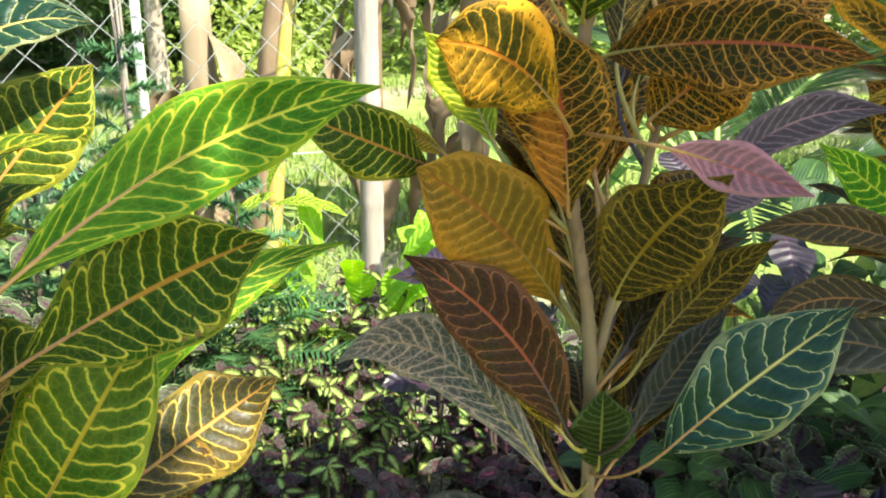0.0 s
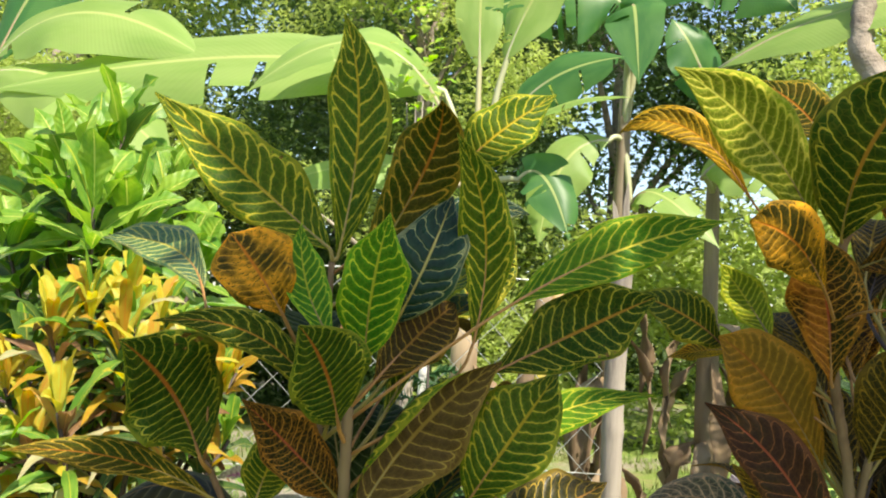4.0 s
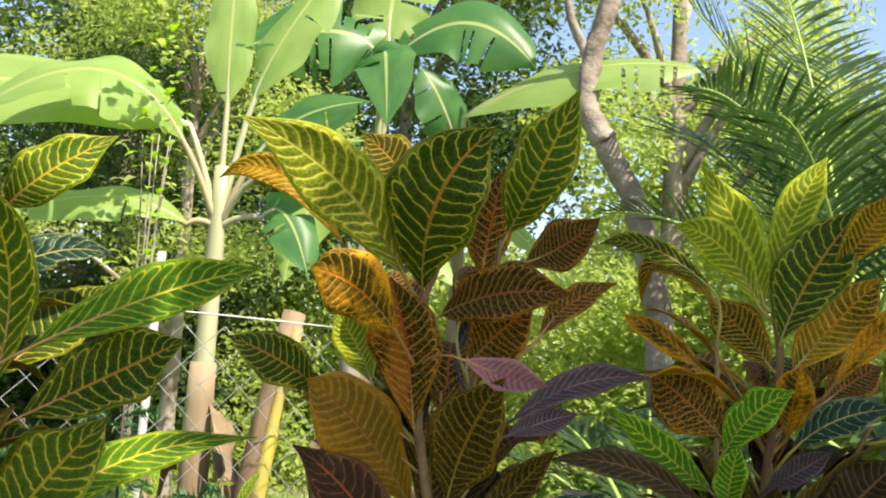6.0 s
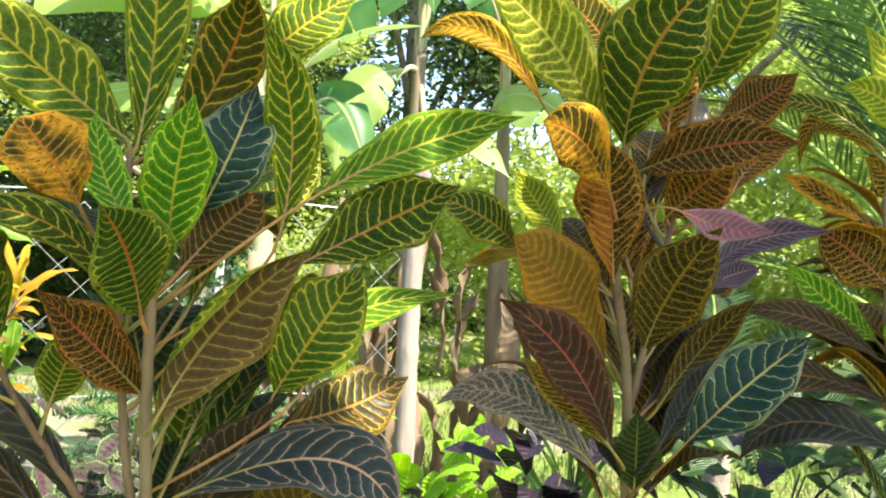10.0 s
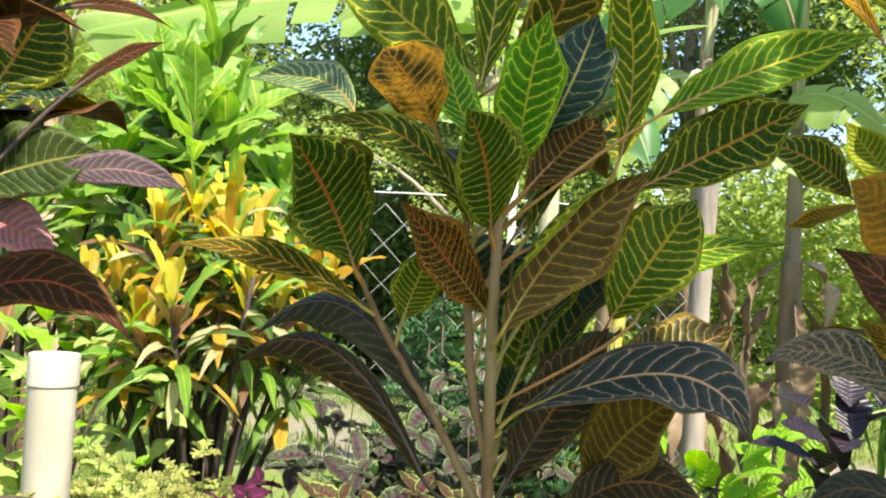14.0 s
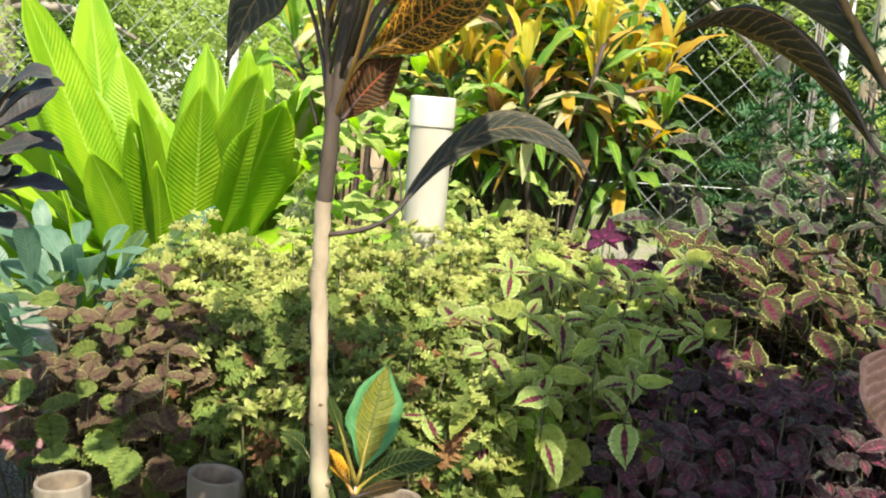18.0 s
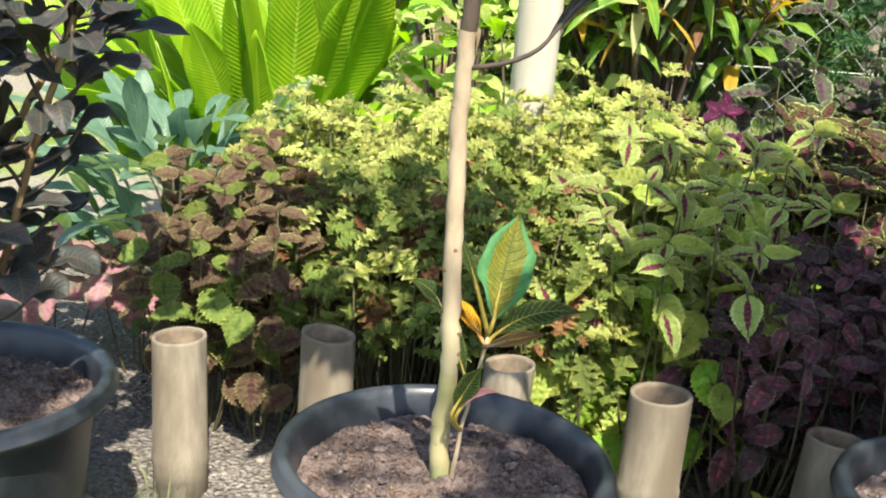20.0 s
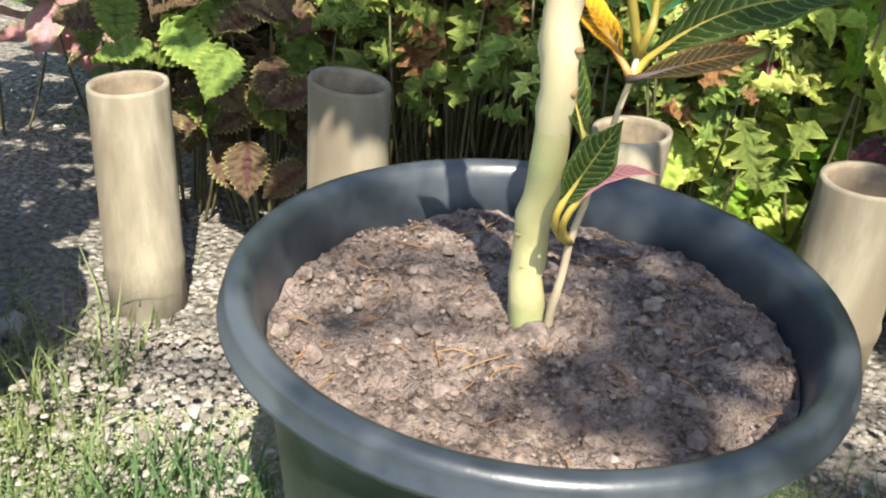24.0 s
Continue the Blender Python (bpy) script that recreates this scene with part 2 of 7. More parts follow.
    "dr": vein_leaf("croton_dry_pink", (0.33, 0.17, 0.13), (0.27, 0.14, 0.11), (0.46, 0.29, 0.22), (0.48, 0.31, 0.24), 9, 0.08, rough=0.6, thin=0.15),
}
UNDER = {k: LEAF["gu"] for k in LEAF}
UNDER.update({"sl": LEAF["bl2"], "sp": LEAF["sp"], "sh": LEAF["sh"]})
UNDER.update({"pk": LEAF["pu"], "pu": LEAF["dk"], "dm": LEAF["dm"], "dk": LEAF["dk"], "ro": LEAF["bo"], "rn": LEAF["bo"], "rr": LEAF["bo"], "gu": LEAF["gy"], "bo": LEAF["ro"],
              "li": LEAF["li"], "lg": LEAF["lg"], "ly": LEAF["lg"], "gn": LEAF["gn"], "dr": LEAF["dr"], "br": LEAF["go"], "ol": LEAF["ol"], "yo": LEAF["bo"], "os": LEAF["bo"]})


def plain(name, c1, c2, scale=20.0, rough=0.6, bump=0.3, dist=0.003, thin=0.0, c3=None, detail=4.0, stretch=(1, 1, 1), metal=0.0, spec=0.5):
    g = Nodes(name)
    co = g.shift(g.n("TexCoord").outputs["Object"])
    co = g.n("Mapping", Vector=co, Scale=stretch).outputs[0]
    big = g.noise(co, scale * 0.17, 3.0)
    fine = g.noise(co, scale, detail, 0.65)
    col = g.mix(g.step(fine, 0.3, 0.7), c1, c2)
    if c3 is not None:
        col = g.mix(g.step(big, 0.42, 0.66), col, c3)
    ro = g.math("MULTIPLY_ADD", big, 0.3, rough - 0.15)
    return g.out(col, ro, fine, bump, dist, thin, metal=metal, spec=spec)


def ribbed_leaf(name, c1, c2, ribs, thin=0.4, rough=0.35, rib_c=None, along=False, bump=0.5):
    """A blade with fine parallel ribs that leave a pale midrib at a slant."""
    g = Nodes(name)
    uv = g.n("UVMap").outputs[0]
    sp = g.n("SeparateXYZ", Vector=uv)
    a = g.math("ABSOLUTE", g.math("MULTIPLY_ADD", sp.outputs[0], 2.0, -1.0))
    p = g.shift(uv)
    run = g.math("MULTIPLY", a, ribs) if along else g.math("MULTIPLY", g.math("MULTIPLY_ADD", a, -0.12, sp.outputs[1]), ribs)
    wave = g.math("SINE", g.math("MULTIPLY", run, 6.283))
    big = g.noise(p, 3.0, 3.0)
    col = g.mix(g.step(big, 0.35, 0.65), c1, c2)
    col = g.mix(g.math("MULTIPLY_ADD", wave, 0.018, 0.02), col, (0.02, 0.05, 0.01))
    col = g.mix(g.math("SUBTRACT", 1.0, g.step(a, 0.03, 0.07)), col, rib_c or (0.4, 0.5, 0.12))
    col = g.mix(g.math("MULTIPLY", g.step(g.noise(p, 24.0), 0.66, 0.8), 0.35), col, (0.22, 0.17, 0.05))
    glow = g.n("HueSaturation", Color=col, Saturation=1.1, Value=1.6).outputs[0]
    return g.out(col, rough, wave, bump, 0.002, thin, glow, spec=0.4)


def coleus_leaf(name, rim, mid, core, edge_at=0.8, core_at=0.35, rough=0.5, thin=0.25, blotch=None):
    """A coleus blade: a coloured heart, a middle zone, a paler margin, raised side veins."""
    g = Nodes(name)
    uv = g.n("UVMap").outputs[0]
    sp = g.n("SeparateXYZ", Vector=uv)
    a = g.math("ABSOLUTE", g.math("MULTIPLY_ADD", sp.outputs[0], 2.0, -1.0))
    v = sp.outputs[1]
    p = g.shift(uv)
    n1 = g.noise(p, 6.0, 3.0)
    far = g.math("ABSOLUTE", g.math("MULTIPLY_ADD", v, 2.0, -0.75))
    wide = g.math("MULTIPLY", a, 2.9)
    r = g.math("SQRT", g.math("MULTIPLY_ADD", wide, wide, g.math("MULTIPLY", g.math("MULTIPLY", far, far), 0.7)))
    rag = g.noise(p, 13.0, 3.0, 0.6)
    r = g.math("MULTIPLY_ADD", rag, 0.9, g.math("MULTIPLY_ADD", n1, 0.4, g.math("SUBTRACT", r, 0.65)))
    col = g.mix(g.step(r, core_at, core_at + 0.12), core, mid)
    ends = g.math("MAXIMUM", a, g.math("MULTIPLY", g.step(v, 0.86, 1.0), 0.95))
    col = g.mix(g.step(g.math("MULTIPLY_ADD", n1, 0.16, g.math("SUBTRACT", ends, 0.08)), edge_at, edge_at + 0.08), col, rim)
    if blotch is not None:
        col = g.mix(g.step(g.noise(p, 4.5, 2.0), 0.52, 0.6), col, blotch)
    rib = g.math("FRACT", g.math("MULTIPLY", g.math("MULTIPLY_ADD", a, -0.22, v), 8.0))
    rib = g.math("ABSOLUTE", g.math("MULTIPLY_ADD", rib, 2.0, -1.0))
    vein = g.math("SUBTRACT", 1.0, g.step(rib, 0.05, 0.25))
    col = g.mix(g.math("MULTIPLY", vein, 0.14), col, rim)
    col = g.n("HueSaturation", Color=col, Value=g.math("MULTIPLY_ADD", g.noise(p, 11.0, 4.0, 0.65), 0.9, 0.55)).outputs[0]
    tone = g.math("FRACT", g.math("ADD", g.n("ObjectInfo").outputs["Random"], g.n("NewGeometry").outputs["Random Per Island"]))
    col = g.n("HueSaturation", Color=col, Value=g.math("MULTIPLY_ADD", tone, 0.5, 0.75), Hue=g.math("MULTIPLY_ADD", tone, 0.02, 0.49)).outputs[0]
    glow = g.n("HueSaturation", Color=col, Value=1.5).outputs[0]
    return g.out(col, rough, g.math("MULTIPLY_ADD", rib, 0.7, g.noise(p, 40.0)), 0.7, 0.003, thin, glow, spec=0.22)


M = {
    "cord_b": ribbed_leaf("broad_light_green_leaf", (0.14, 0.29, 0.035), (0.27, 0.41, 0.055), 11, 0.42, 0.42, (0.52, 0.56, 0.14), bump=0.3),
    "cord_d": ribbed_leaf("narrow_croton_dark", (0.035, 0.095, 0.02), (0.07, 0.13, 0.025), 6, 0.3, 0.4, (0.30, 0.28, 0.05), True),
    "cord_p": ribbed_leaf("narrow_croton_pale", (0.40, 0.42, 0.20), (0.50, 0.44, 0.24), 6, 0.35, 0.4, (0.56, 0.40, 0.20), True),
    "pale_leaf": ribbed_leaf("pale_variegated_leaf", (0.3, 0.42, 0.1), (0.46, 0.52, 0.17), 9, 0.4, 0.45, (0.55, 0.60, 0.25)),
    "bark": plain("croton_bark", (0.24, 0.150, 0.075), (0.135, 0.082, 0.044), 60, 0.8, 0.5, 0.0015, c3=(0.25, 0.185, 0.095), stretch=(1, 1, 0.35), spec=0.1),
    "bark_green": plain("green_bark", (0.38, 0.40, 0.16), (0.26, 0.27, 0.10), 60, 0.7, 0.5, 0.002, c3=(0.42, 0.36, 0.18)),
    "bark_s": plain("pale_croton_bark", (0.47, 0.36, 0.25), (0.36, 0.27, 0.18), 70, 0.75, 0.5, 0.0012, c3=(0.45, 0.38, 0.22), stretch=(1, 1, 0.3)),
    # upper stem bark, darkened to carry the shade of the crown
    "bark_shaded": plain("shaded_croton_bark", (0.095, 0.064, 0.045), (0.055, 0.038, 0.028), 60, 0.75, 0.5, 0.0015, stretch=(1, 1, 0.3)),
    "bark_dark": plain("dark_twig", (0.075, 0.05, 0.04), (0.04, 0.03, 0.024), 60, 0.7, 0.4, 0.002),
    "petiole": plain("petiole_yellow", (0.36, 0.27, 0.045), (0.27, 0.20, 0.04), 40, 0.45, 0.2, 0.001),
    "petiole_red": plain("petiole_rust", (0.42, 0.22, 0.055), (0.30, 0.14, 0.045), 40, 0.5, 0.2, 0.001),
    "petiole_dark": plain("petiole_dark", (0.07, 0.045, 0.035), (0.045, 0.03, 0.025), 40, 0.5, 0.2, 0.001),
    "pot": plain("black_plastic", (0.012, 0.015, 0.019), (0.020, 0.024, 0.030), 70, 0.38, 0.3, 0.001, c3=(0.046, 0.051, 0.057), spec=0.5),
    "soil": plain("pot_soil", (0.190, 0.142, 0.121), (0.045, 0.033, 0.028), 210, 0.97, 1.0, 0.008, c3=(0.235, 0.180, 0.155), spec=0.05),
    "clod": plain("soil_clod", (0.215, 0.165, 0.14), (0.075, 0.057, 0.048), 130, 0.95, 0.8, 0.004, spec=0.1),
    "bamboo": plain("old_bamboo", (0.29, 0.25, 0.185), (0.185, 0.158, 0.115), 34, 0.72, 0.45, 0.002, c3=(0.135, 0.108, 0.075), stretch=(1.7, 1.7, 0.45), spec=0.25),
    "bamboo_in": plain("bamboo_inside", (0.25, 0.19, 0.12), (0.12, 0.09, 0.06), 30, 0.8, 0.5, 0.002),
    "pvc": plain("weathered_pvc", (0.56, 0.525, 0.45), (0.47, 0.435, 0.36), 26, 0.55, 0.15, 0.001, c3=(0.40, 0.36, 0.28), stretch=(2, 2, 0.4)),
    "wire": plain("galvanised_wire", (0.46, 0.47, 0.45), (0.34, 0.35, 0.33), 80, 0.5, 0.2, 0.0005, metal=0.4),
    "post": plain("white_post_paint", (0.50, 0.50, 0.46), (0.40, 0.40, 0.36), 40, 0.6, 0.3, 0.001),
    "pole": plain("grey_pole", (0.29, 0.25, 0.205), (0.17, 0.145, 0.12), 26, 0.85, 0.6, 0.004, c3=(0.34, 0.30, 0.25), stretch=(3, 3, 0.4)),
    "trunk": plain("tree_bark", (0.28, 0.23, 0.18), (0.14, 0.11, 0.085), 14, 0.9, 0.9, 0.02, c3=(0.36, 0.31, 0.26)),
    "clay": plain("terracotta", (0.28, 0.11, 0.07), (0.20, 0.075, 0.05), 30, 0.8, 0.4, 0.002),
    "dry": plain("dead_banana_leaf", (0.30, 0.21, 0.12), (0.19, 0.125, 0.07), 18, 0.8, 0.6, 0.006, thin=0.2, stretch=(1, 1, 0.3), c3=(0.40, 0.31, 0.20)),
    "sheath": plain("yellow_banana_sheath", (0.50, 0.42, 0.06), (0.42, 0.36, 0.08), 12, 0.5, 0.3, 0.003, c3=(0.36, 0.22, 0.10), stretch=(2, 2, 0.25)),
    "pseudo_dry": plain("dry_banana_stem", (0.26, 0.21, 0.14), (0.16, 0.12, 0.08), 10, 0.75, 0.5, 0.006, c3=(0.34, 0.31, 0.22), stretch=(2, 2, 0.25)),
    "pseudo": plain("banana_stem", (0.34, 0.36, 0.20), (0.42, 0.42, 0.28), 10, 0.5, 0.3, 0.004, c3=(0.30, 0.22, 0.12), stretch=(2, 2, 0.25)),
    "banana": ribbed_leaf("banana_blade", (0.24, 0.37, 0.09), (0.30, 0.42, 0.12), 60, 0.45, 0.42, (0.44, 0.50, 0.18), bump=0.12),
    # darker copy of the banana blade, shade put into its green
    "banana_b": ribbed_leaf("banana_blade_shaded", (0.055, 0.165, 0.045), (0.085, 0.21, 0.055), 60, 0.42, 0.36, (0.38, 0.46, 0.16), bump=0.12),
    "ginger": ribbed_leaf("ginger_blade", (0.22, 0.40, 0.012), (0.34, 0.49, 0.018), 44, 0.45, 0.42, (0.40, 0.55, 0.06), bump=0.28),
    "ginger_stem": plain("ginger_stem", (0.20, 0.34, 0.05), (0.28, 0.40, 0.08), 20, 0.5, 0.2, 0.002),
    "cord_y": ribbed_leaf("narrow_croton_yellow", (0.58, 0.46, 0.04), (0.54, 0.54, 0.08), 6, 0.4, 0.35, (0.62, 0.36, 0.03), True),
    "cord_o": ribbed_leaf("narrow_croton_orange", (0.52, 0.28, 0.03), (0.48, 0.36, 0.04), 6, 0.35, 0.35, (0.58, 0.20, 0.03), True),
    "cord_g": ribbed_leaf("narrow_croton_green", (0.1, 0.25, 0.03), (0.2, 0.34, 0.045), 6, 0.35, 0.32, (0.50, 0.50, 0.05), True),
    "cord_r": ribbed_leaf("narrow_croton_red", (0.17, 0.075, 0.035), (0.22, 0.13, 0.05), 6, 0.25, 0.45, (0.40, 0.20, 0.08), True),
    "palm": ribbed_leaf("palm_leaflet", (0.026, 0.062, 0.018), (0.042, 0.092, 0.024), 5, 0.25, 0.4, (0.10, 0.18, 0.04), True),
    "lime_leaf": ribbed_leaf("lime_shrub_leaf", (0.22, 0.44, 0.03), (0.30, 0.50, 0.04), 9, 0.45, 0.4, (0.40, 0.55, 0.09)),
    "spot_leaf": vein_leaf("spotted_croton", (0.035, 0.13, 0.014), (0.06, 0.18, 0.02), (0.50, 0.50, 0.05), (0.42, 0.45, 0.05), 10, 0.26, net=0.6),
    "teal_leaf": ribbed_leaf("blue_green_leaf", (0.085, 0.17, 0.10), (0.13, 0.215, 0.14), 16, 0.35, 0.4, (0.16, 0.25, 0.15), bump=0.2),
    "black_leaf": ribbed_leaf("black_purple_leaf", (0.014, 0.010, 0.016), (0.024, 0.014, 0.024), 8, 0.08, 0.4, (0.05, 0.02, 0.04)),
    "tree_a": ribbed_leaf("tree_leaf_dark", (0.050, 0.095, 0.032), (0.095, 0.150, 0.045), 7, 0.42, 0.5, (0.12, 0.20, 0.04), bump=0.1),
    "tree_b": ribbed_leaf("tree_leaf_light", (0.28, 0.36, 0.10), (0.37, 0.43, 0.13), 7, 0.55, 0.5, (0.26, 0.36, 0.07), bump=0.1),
    "fern": plain("feathery_fern", (0.038, 0.115, 0.040), (0.065, 0.16, 0.050), 30, 0.6, 0.1, 0.001, thin=0.3),
    # near grass darker, far grass paler: shade and sunlight put into their colours
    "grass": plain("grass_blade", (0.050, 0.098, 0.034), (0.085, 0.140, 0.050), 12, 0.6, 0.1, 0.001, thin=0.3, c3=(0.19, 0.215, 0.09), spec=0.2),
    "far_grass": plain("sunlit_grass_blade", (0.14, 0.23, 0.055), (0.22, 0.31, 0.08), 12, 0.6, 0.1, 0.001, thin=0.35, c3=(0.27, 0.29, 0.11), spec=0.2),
    "strap": ribbed_leaf("strap_leaf", (0.07, 0.17, 0.03), (0.11, 0.22, 0.04), 5, 0.35, 0.4, (0.18, 0.28, 0.06), True),
    "co_lime": coleus_leaf("coleus_lime", (0.46, 0.49, 0.19), (0.29, 0.36, 0.095), (0.12, 0.020, 0.045), 0.80, 0.66, thin=0.35),
    "co_lime_plain": coleus_leaf("coleus_lime_plain", (0.43, 0.47, 0.12), (0.30, 0.37, 0.070), (0.22, 0.20, 0.06), 0.74, 0.16, thin=0.35),
    "co_lime_old": coleus_leaf("coleus_lime_old", (0.28, 0.44, 0.05), (0.20, 0.36, 0.035), (0.14, 0.12, 0.05), 0.9, 0.12),
    "co_maroon": coleus_leaf("coleus_maroon", (0.36, 0.40, 0.11), (0.070, 0.052, 0.024), (0.105, 0.012, 0.034), 0.84, 0.62),
    "co_purple": coleus_leaf("coleus_purple", (0.075, 0.030, 0.040), (0.085, 0.016, 0.045), (0.26, 0.025, 0.12), 0.9, 0.35),
    "co_dark": coleus_leaf("coleus_dark", (0.185, 0.145, 0.125), (0.092, 0.034, 0.044), (0.34, 0.060, 0.110), 0.84, 0.40, blotch=(0.095, 0.070, 0.062), rough=0.4),
    "co_dusk": coleus_leaf("coleus_dusk", (0.17, 0.19, 0.14), (0.060, 0.030, 0.034), (0.10, 0.022, 0.045), 0.88, 0.40, blotch=(0.075, 0.085, 0.062), rough=0.4),
    "co_cream": coleus_leaf("coleus_cream", (0.061, 0.021, 0.025), (0.11, 0.21, 0.032), (0.38, 0.47, 0.14), 0.62, 1.0, thin=0.35),
    "co_frill": coleus_leaf("coleus_frilly_gold", (0.50, 0.50, 0.17), (0.37, 0.41, 0.10), (0.24, 0.30, 0.065), 0.7, 0.3, thin=0.35),
    "co_frill_g": coleus_leaf("coleus_frilly_green", (0.23, 0.27, 0.06), (0.14, 0.19, 0.04), (0.09, 0.13, 0.03), 0.8, 0.3),
    "co_frill_b": coleus_leaf("coleus_bronze", (0.28, 0.25, 0.10), (0.12, 0.080, 0.046), (0.085, 0.038, 0.034), 0.86, 0.55),
    "co_dry": coleus_leaf("coleus_withered", (0.27, 0.145, 0.06), (0.22, 0.11, 0.045), (0.16, 0.075, 0.035), 0.8, 0.3, rough=0.7),
    "co_rose": coleus_leaf("caladium_rose", (0.22, 0.26, 0.10), (0.36, 0.20, 0.19), (0.48, 0.22, 0.24), 0.86, 0.5),
    "co_grey": coleus_leaf("coleus_grey_green", (0.22, 0.30, 0.13), (0.075, 0.075, 0.050), (0.070, 0.028, 0.045), 0.84, 0.7),
    "stem_c": plain("coleus_stem", (0.09, 0.085, 0.03), (0.05, 0.036, 0.022), 40, 0.6, 0.2, 0.001),
    "concrete": plain("rough_stone", (0.40, 0.38, 0.34), (0.25, 0.235, 0.21), 18, 0.9, 0.8, 0.01),
}
g = Nodes("limestone_pebble")
co = g.n("TexCoord").outputs["Object"]
tone = g.n("NewGeometry").outputs["Random Per Island"]
n_fine = g.noise(co, 160.0, 4.0, 0.7)
chip = g.mix(g.step(tone, 0.15, 0.95), (0.17, 0.148, 0.125), (0.34, 0.315, 0.28))
M["pebble"] = g.out(g.mix(g.math("MULTIPLY", n_fine, 0.6), chip, (0.13, 0.105, 0.085)), 0.9, n_fine, 0.6, 0.003, spec=0.15)
g = Nodes("garden_ground")
co = g.n("TexCoord").outputs["Object"]
n_big, n_mid, n_fine = g.noise(co, 0.5, 4.0), g.noise(co, 3.2, 4.0), g.noise(co, 60.0, 4.0, 0.7)
lawn = g.mix(g.step(n_fine, 0.3, 0.7), (0.13, 0.20, 0.045), (0.24, 0.30, 0.075))
lawn = g.mix(g.step(n_mid, 0.52, 0.66), lawn, (0.24, 0.23, 0.10))
dirt = g.mix(g.step(n_fine, 0.3, 0.7), (0.20, 0.175, 0.13), (0.36, 0.325, 0.26))
GROUND = g.out(g.mix(g.step(n_big, 0.50, 0.60), lawn, dirt), 0.95, n_fine, 0.8, 0.02, spec=0.1)
g = Nodes("bed_gravel")
co = g.n("TexCoord").outputs["Object"]
stones = g.n("TexVoronoi", Vector=co, Scale=105.0)
n_mid, n_fine = g.noise(co, 5.0, 4.0), g.noise(co, 110.0, 4.0, 0.7)
tone = g.n("SeparateXYZ", Vector=stones.outputs["Color"]).outputs[0]
earth = g.mix(g.step(n_fine, 0.3, 0.7), (0.100, 0.086, 0.073), (0.250, 0.222, 0.190))
rock = g.mix(tone, (0.16, 0.138, 0.112), (0.36, 0.33, 0.285))
is_stone = g.math("MULTIPLY", g.step(tone, 0.5, 0.6), g.step(g.math("SUBTRACT", 0.62, stones.outputs["Distance"]), 0.1, 0.2))
GRAVEL = g.out(g.mix(g.math("MULTIPLY", is_stone, g.step(n_mid, 0.35, 0.6)), earth, rock), 0.92, g.math("SUBTRACT", n_fine, stones.outputs["Distance"]), 0.9, 0.012, spec=0.15)

# ---- building tools ----
def origin(ob):
    o = Vector((0, 0, 0))
    while ob is not None:
        o += ob.location
        ob = ob.parent
    return o


def part(name, me, mats, parent=None, label=""):
    """Links a mesh, given in world places, as one object under its thing."""
    for m in mats if isinstance(mats, (list, tuple)) else [mats]:
        me.materials.append(m)
    ob = new(name, me)
    if parent is not None:
        me.transform(Matrix.Translation(-origin(parent)))
        ob.parent = parent
    if label:
        tagged(ob, label)
    return ob


def thing(name, place, label, category, group="", kind=""):
    ob = new(name)
    ob.empty_display_size = 0.05
    ob.location = place
    return tagged(ob, label, category, group, kind)


def mesh(name, verts, faces, uvs=None, smooth=True, slots=None):
    me = bpy.data.meshes.new(name)
    me.from_pydata([tuple(map(float, v)) for v in verts], [], faces)
    if uvs is not None:
        lay = me.uv_layers.new(name="UVMap")
        idx = np.empty(len(me.loops), dtype=np.int32)
        me.loops.foreach_get("vertex_index", idx)
        lay.data.foreach_set("uv", np.asarray(uvs, dtype=np.float32)[idx].ravel())
    if smooth:
        me.polygons.foreach_set("use_smooth", np.ones(len(me.polygons), dtype=bool))
    if slots is not None:
        me.polygons.foreach_set("material_index", np.asarray(slots, dtype=np.int32))
    me.update()
    return me


def unit(v):
    return v / (np.linalg.norm(v, axis=-1, keepdims=True) + 1e-12)


def bezier(p0, p1, p2, n):
    """n + 1 points of a curve from p0 to p2 that passes p1 half way."""
    p0, p1, p2 = (np.array(p, float) for p in (p0, p1, p2))
    c = 2 * p1 - 0.5 * (p0 + p2)
    s = np.linspace(0, 1, n + 1)[:, None]
    return (1 - s) ** 2 * p0 + 2 * s * (1 - s) * c + s * s * p2


def tube(pts, radii, sides=8, cap=True, rng=None, rough=0.0):
    pts = np.array(pts, float)
    n = len(pts)
    radii = np.broadcast_to(np.array(radii, float), (n,)).copy()
    tan = unit(np.gradient(pts, axis=0))
    ref = np.eye(3)[np.argmin(np.abs(tan).max(axis=0))]
    e1 = unit(np.cross(tan, ref))
    e2 = np.cross(tan, e1)
    ang = np.arange(sides) * 2 * np.pi / sides
    ring = np.cos(ang)[None, :, None] * e1[:, None] + np.sin(ang)[None, :, None] * e2[:, None]
    rr = radii[:, None, None]
    if rng is not None:
        rr = rr * (1 + rough * rng.uniform(-1, 1, (n, sides, 1)))
    v = (pts[:, None] + ring * rr).reshape(-1, 3)
    f = [(i * sides + j, i * sides + (j + 1) % sides, (i + 1) * sides + (j + 1) % sides, (i + 1) * sides + j) for i in range(n - 1) for j in range(sides)]
    if cap:
        f += [tuple(range(sides))[::-1], tuple((n - 1) * sides + j for j in range(sides))]
    uv = np.stack(np.meshgrid(np.linspace(0, 1, n), np.linspace(0, 1, sides), indexing="ij"), -1).reshape(-1, 2)[:, ::-1]
    return v, f, uv


def join(pieces):
    """Vertices, faces and uvs of several pieces as one."""
    vs, fs, us, k = [], [], [], 0
    for v, f, u in pieces:
        vs.append(v)
        us.append(u if u is not None else np.zeros((len(v), 2)))
        fs += [tuple(i + k for i in q) for q in f]
        k += len(v)
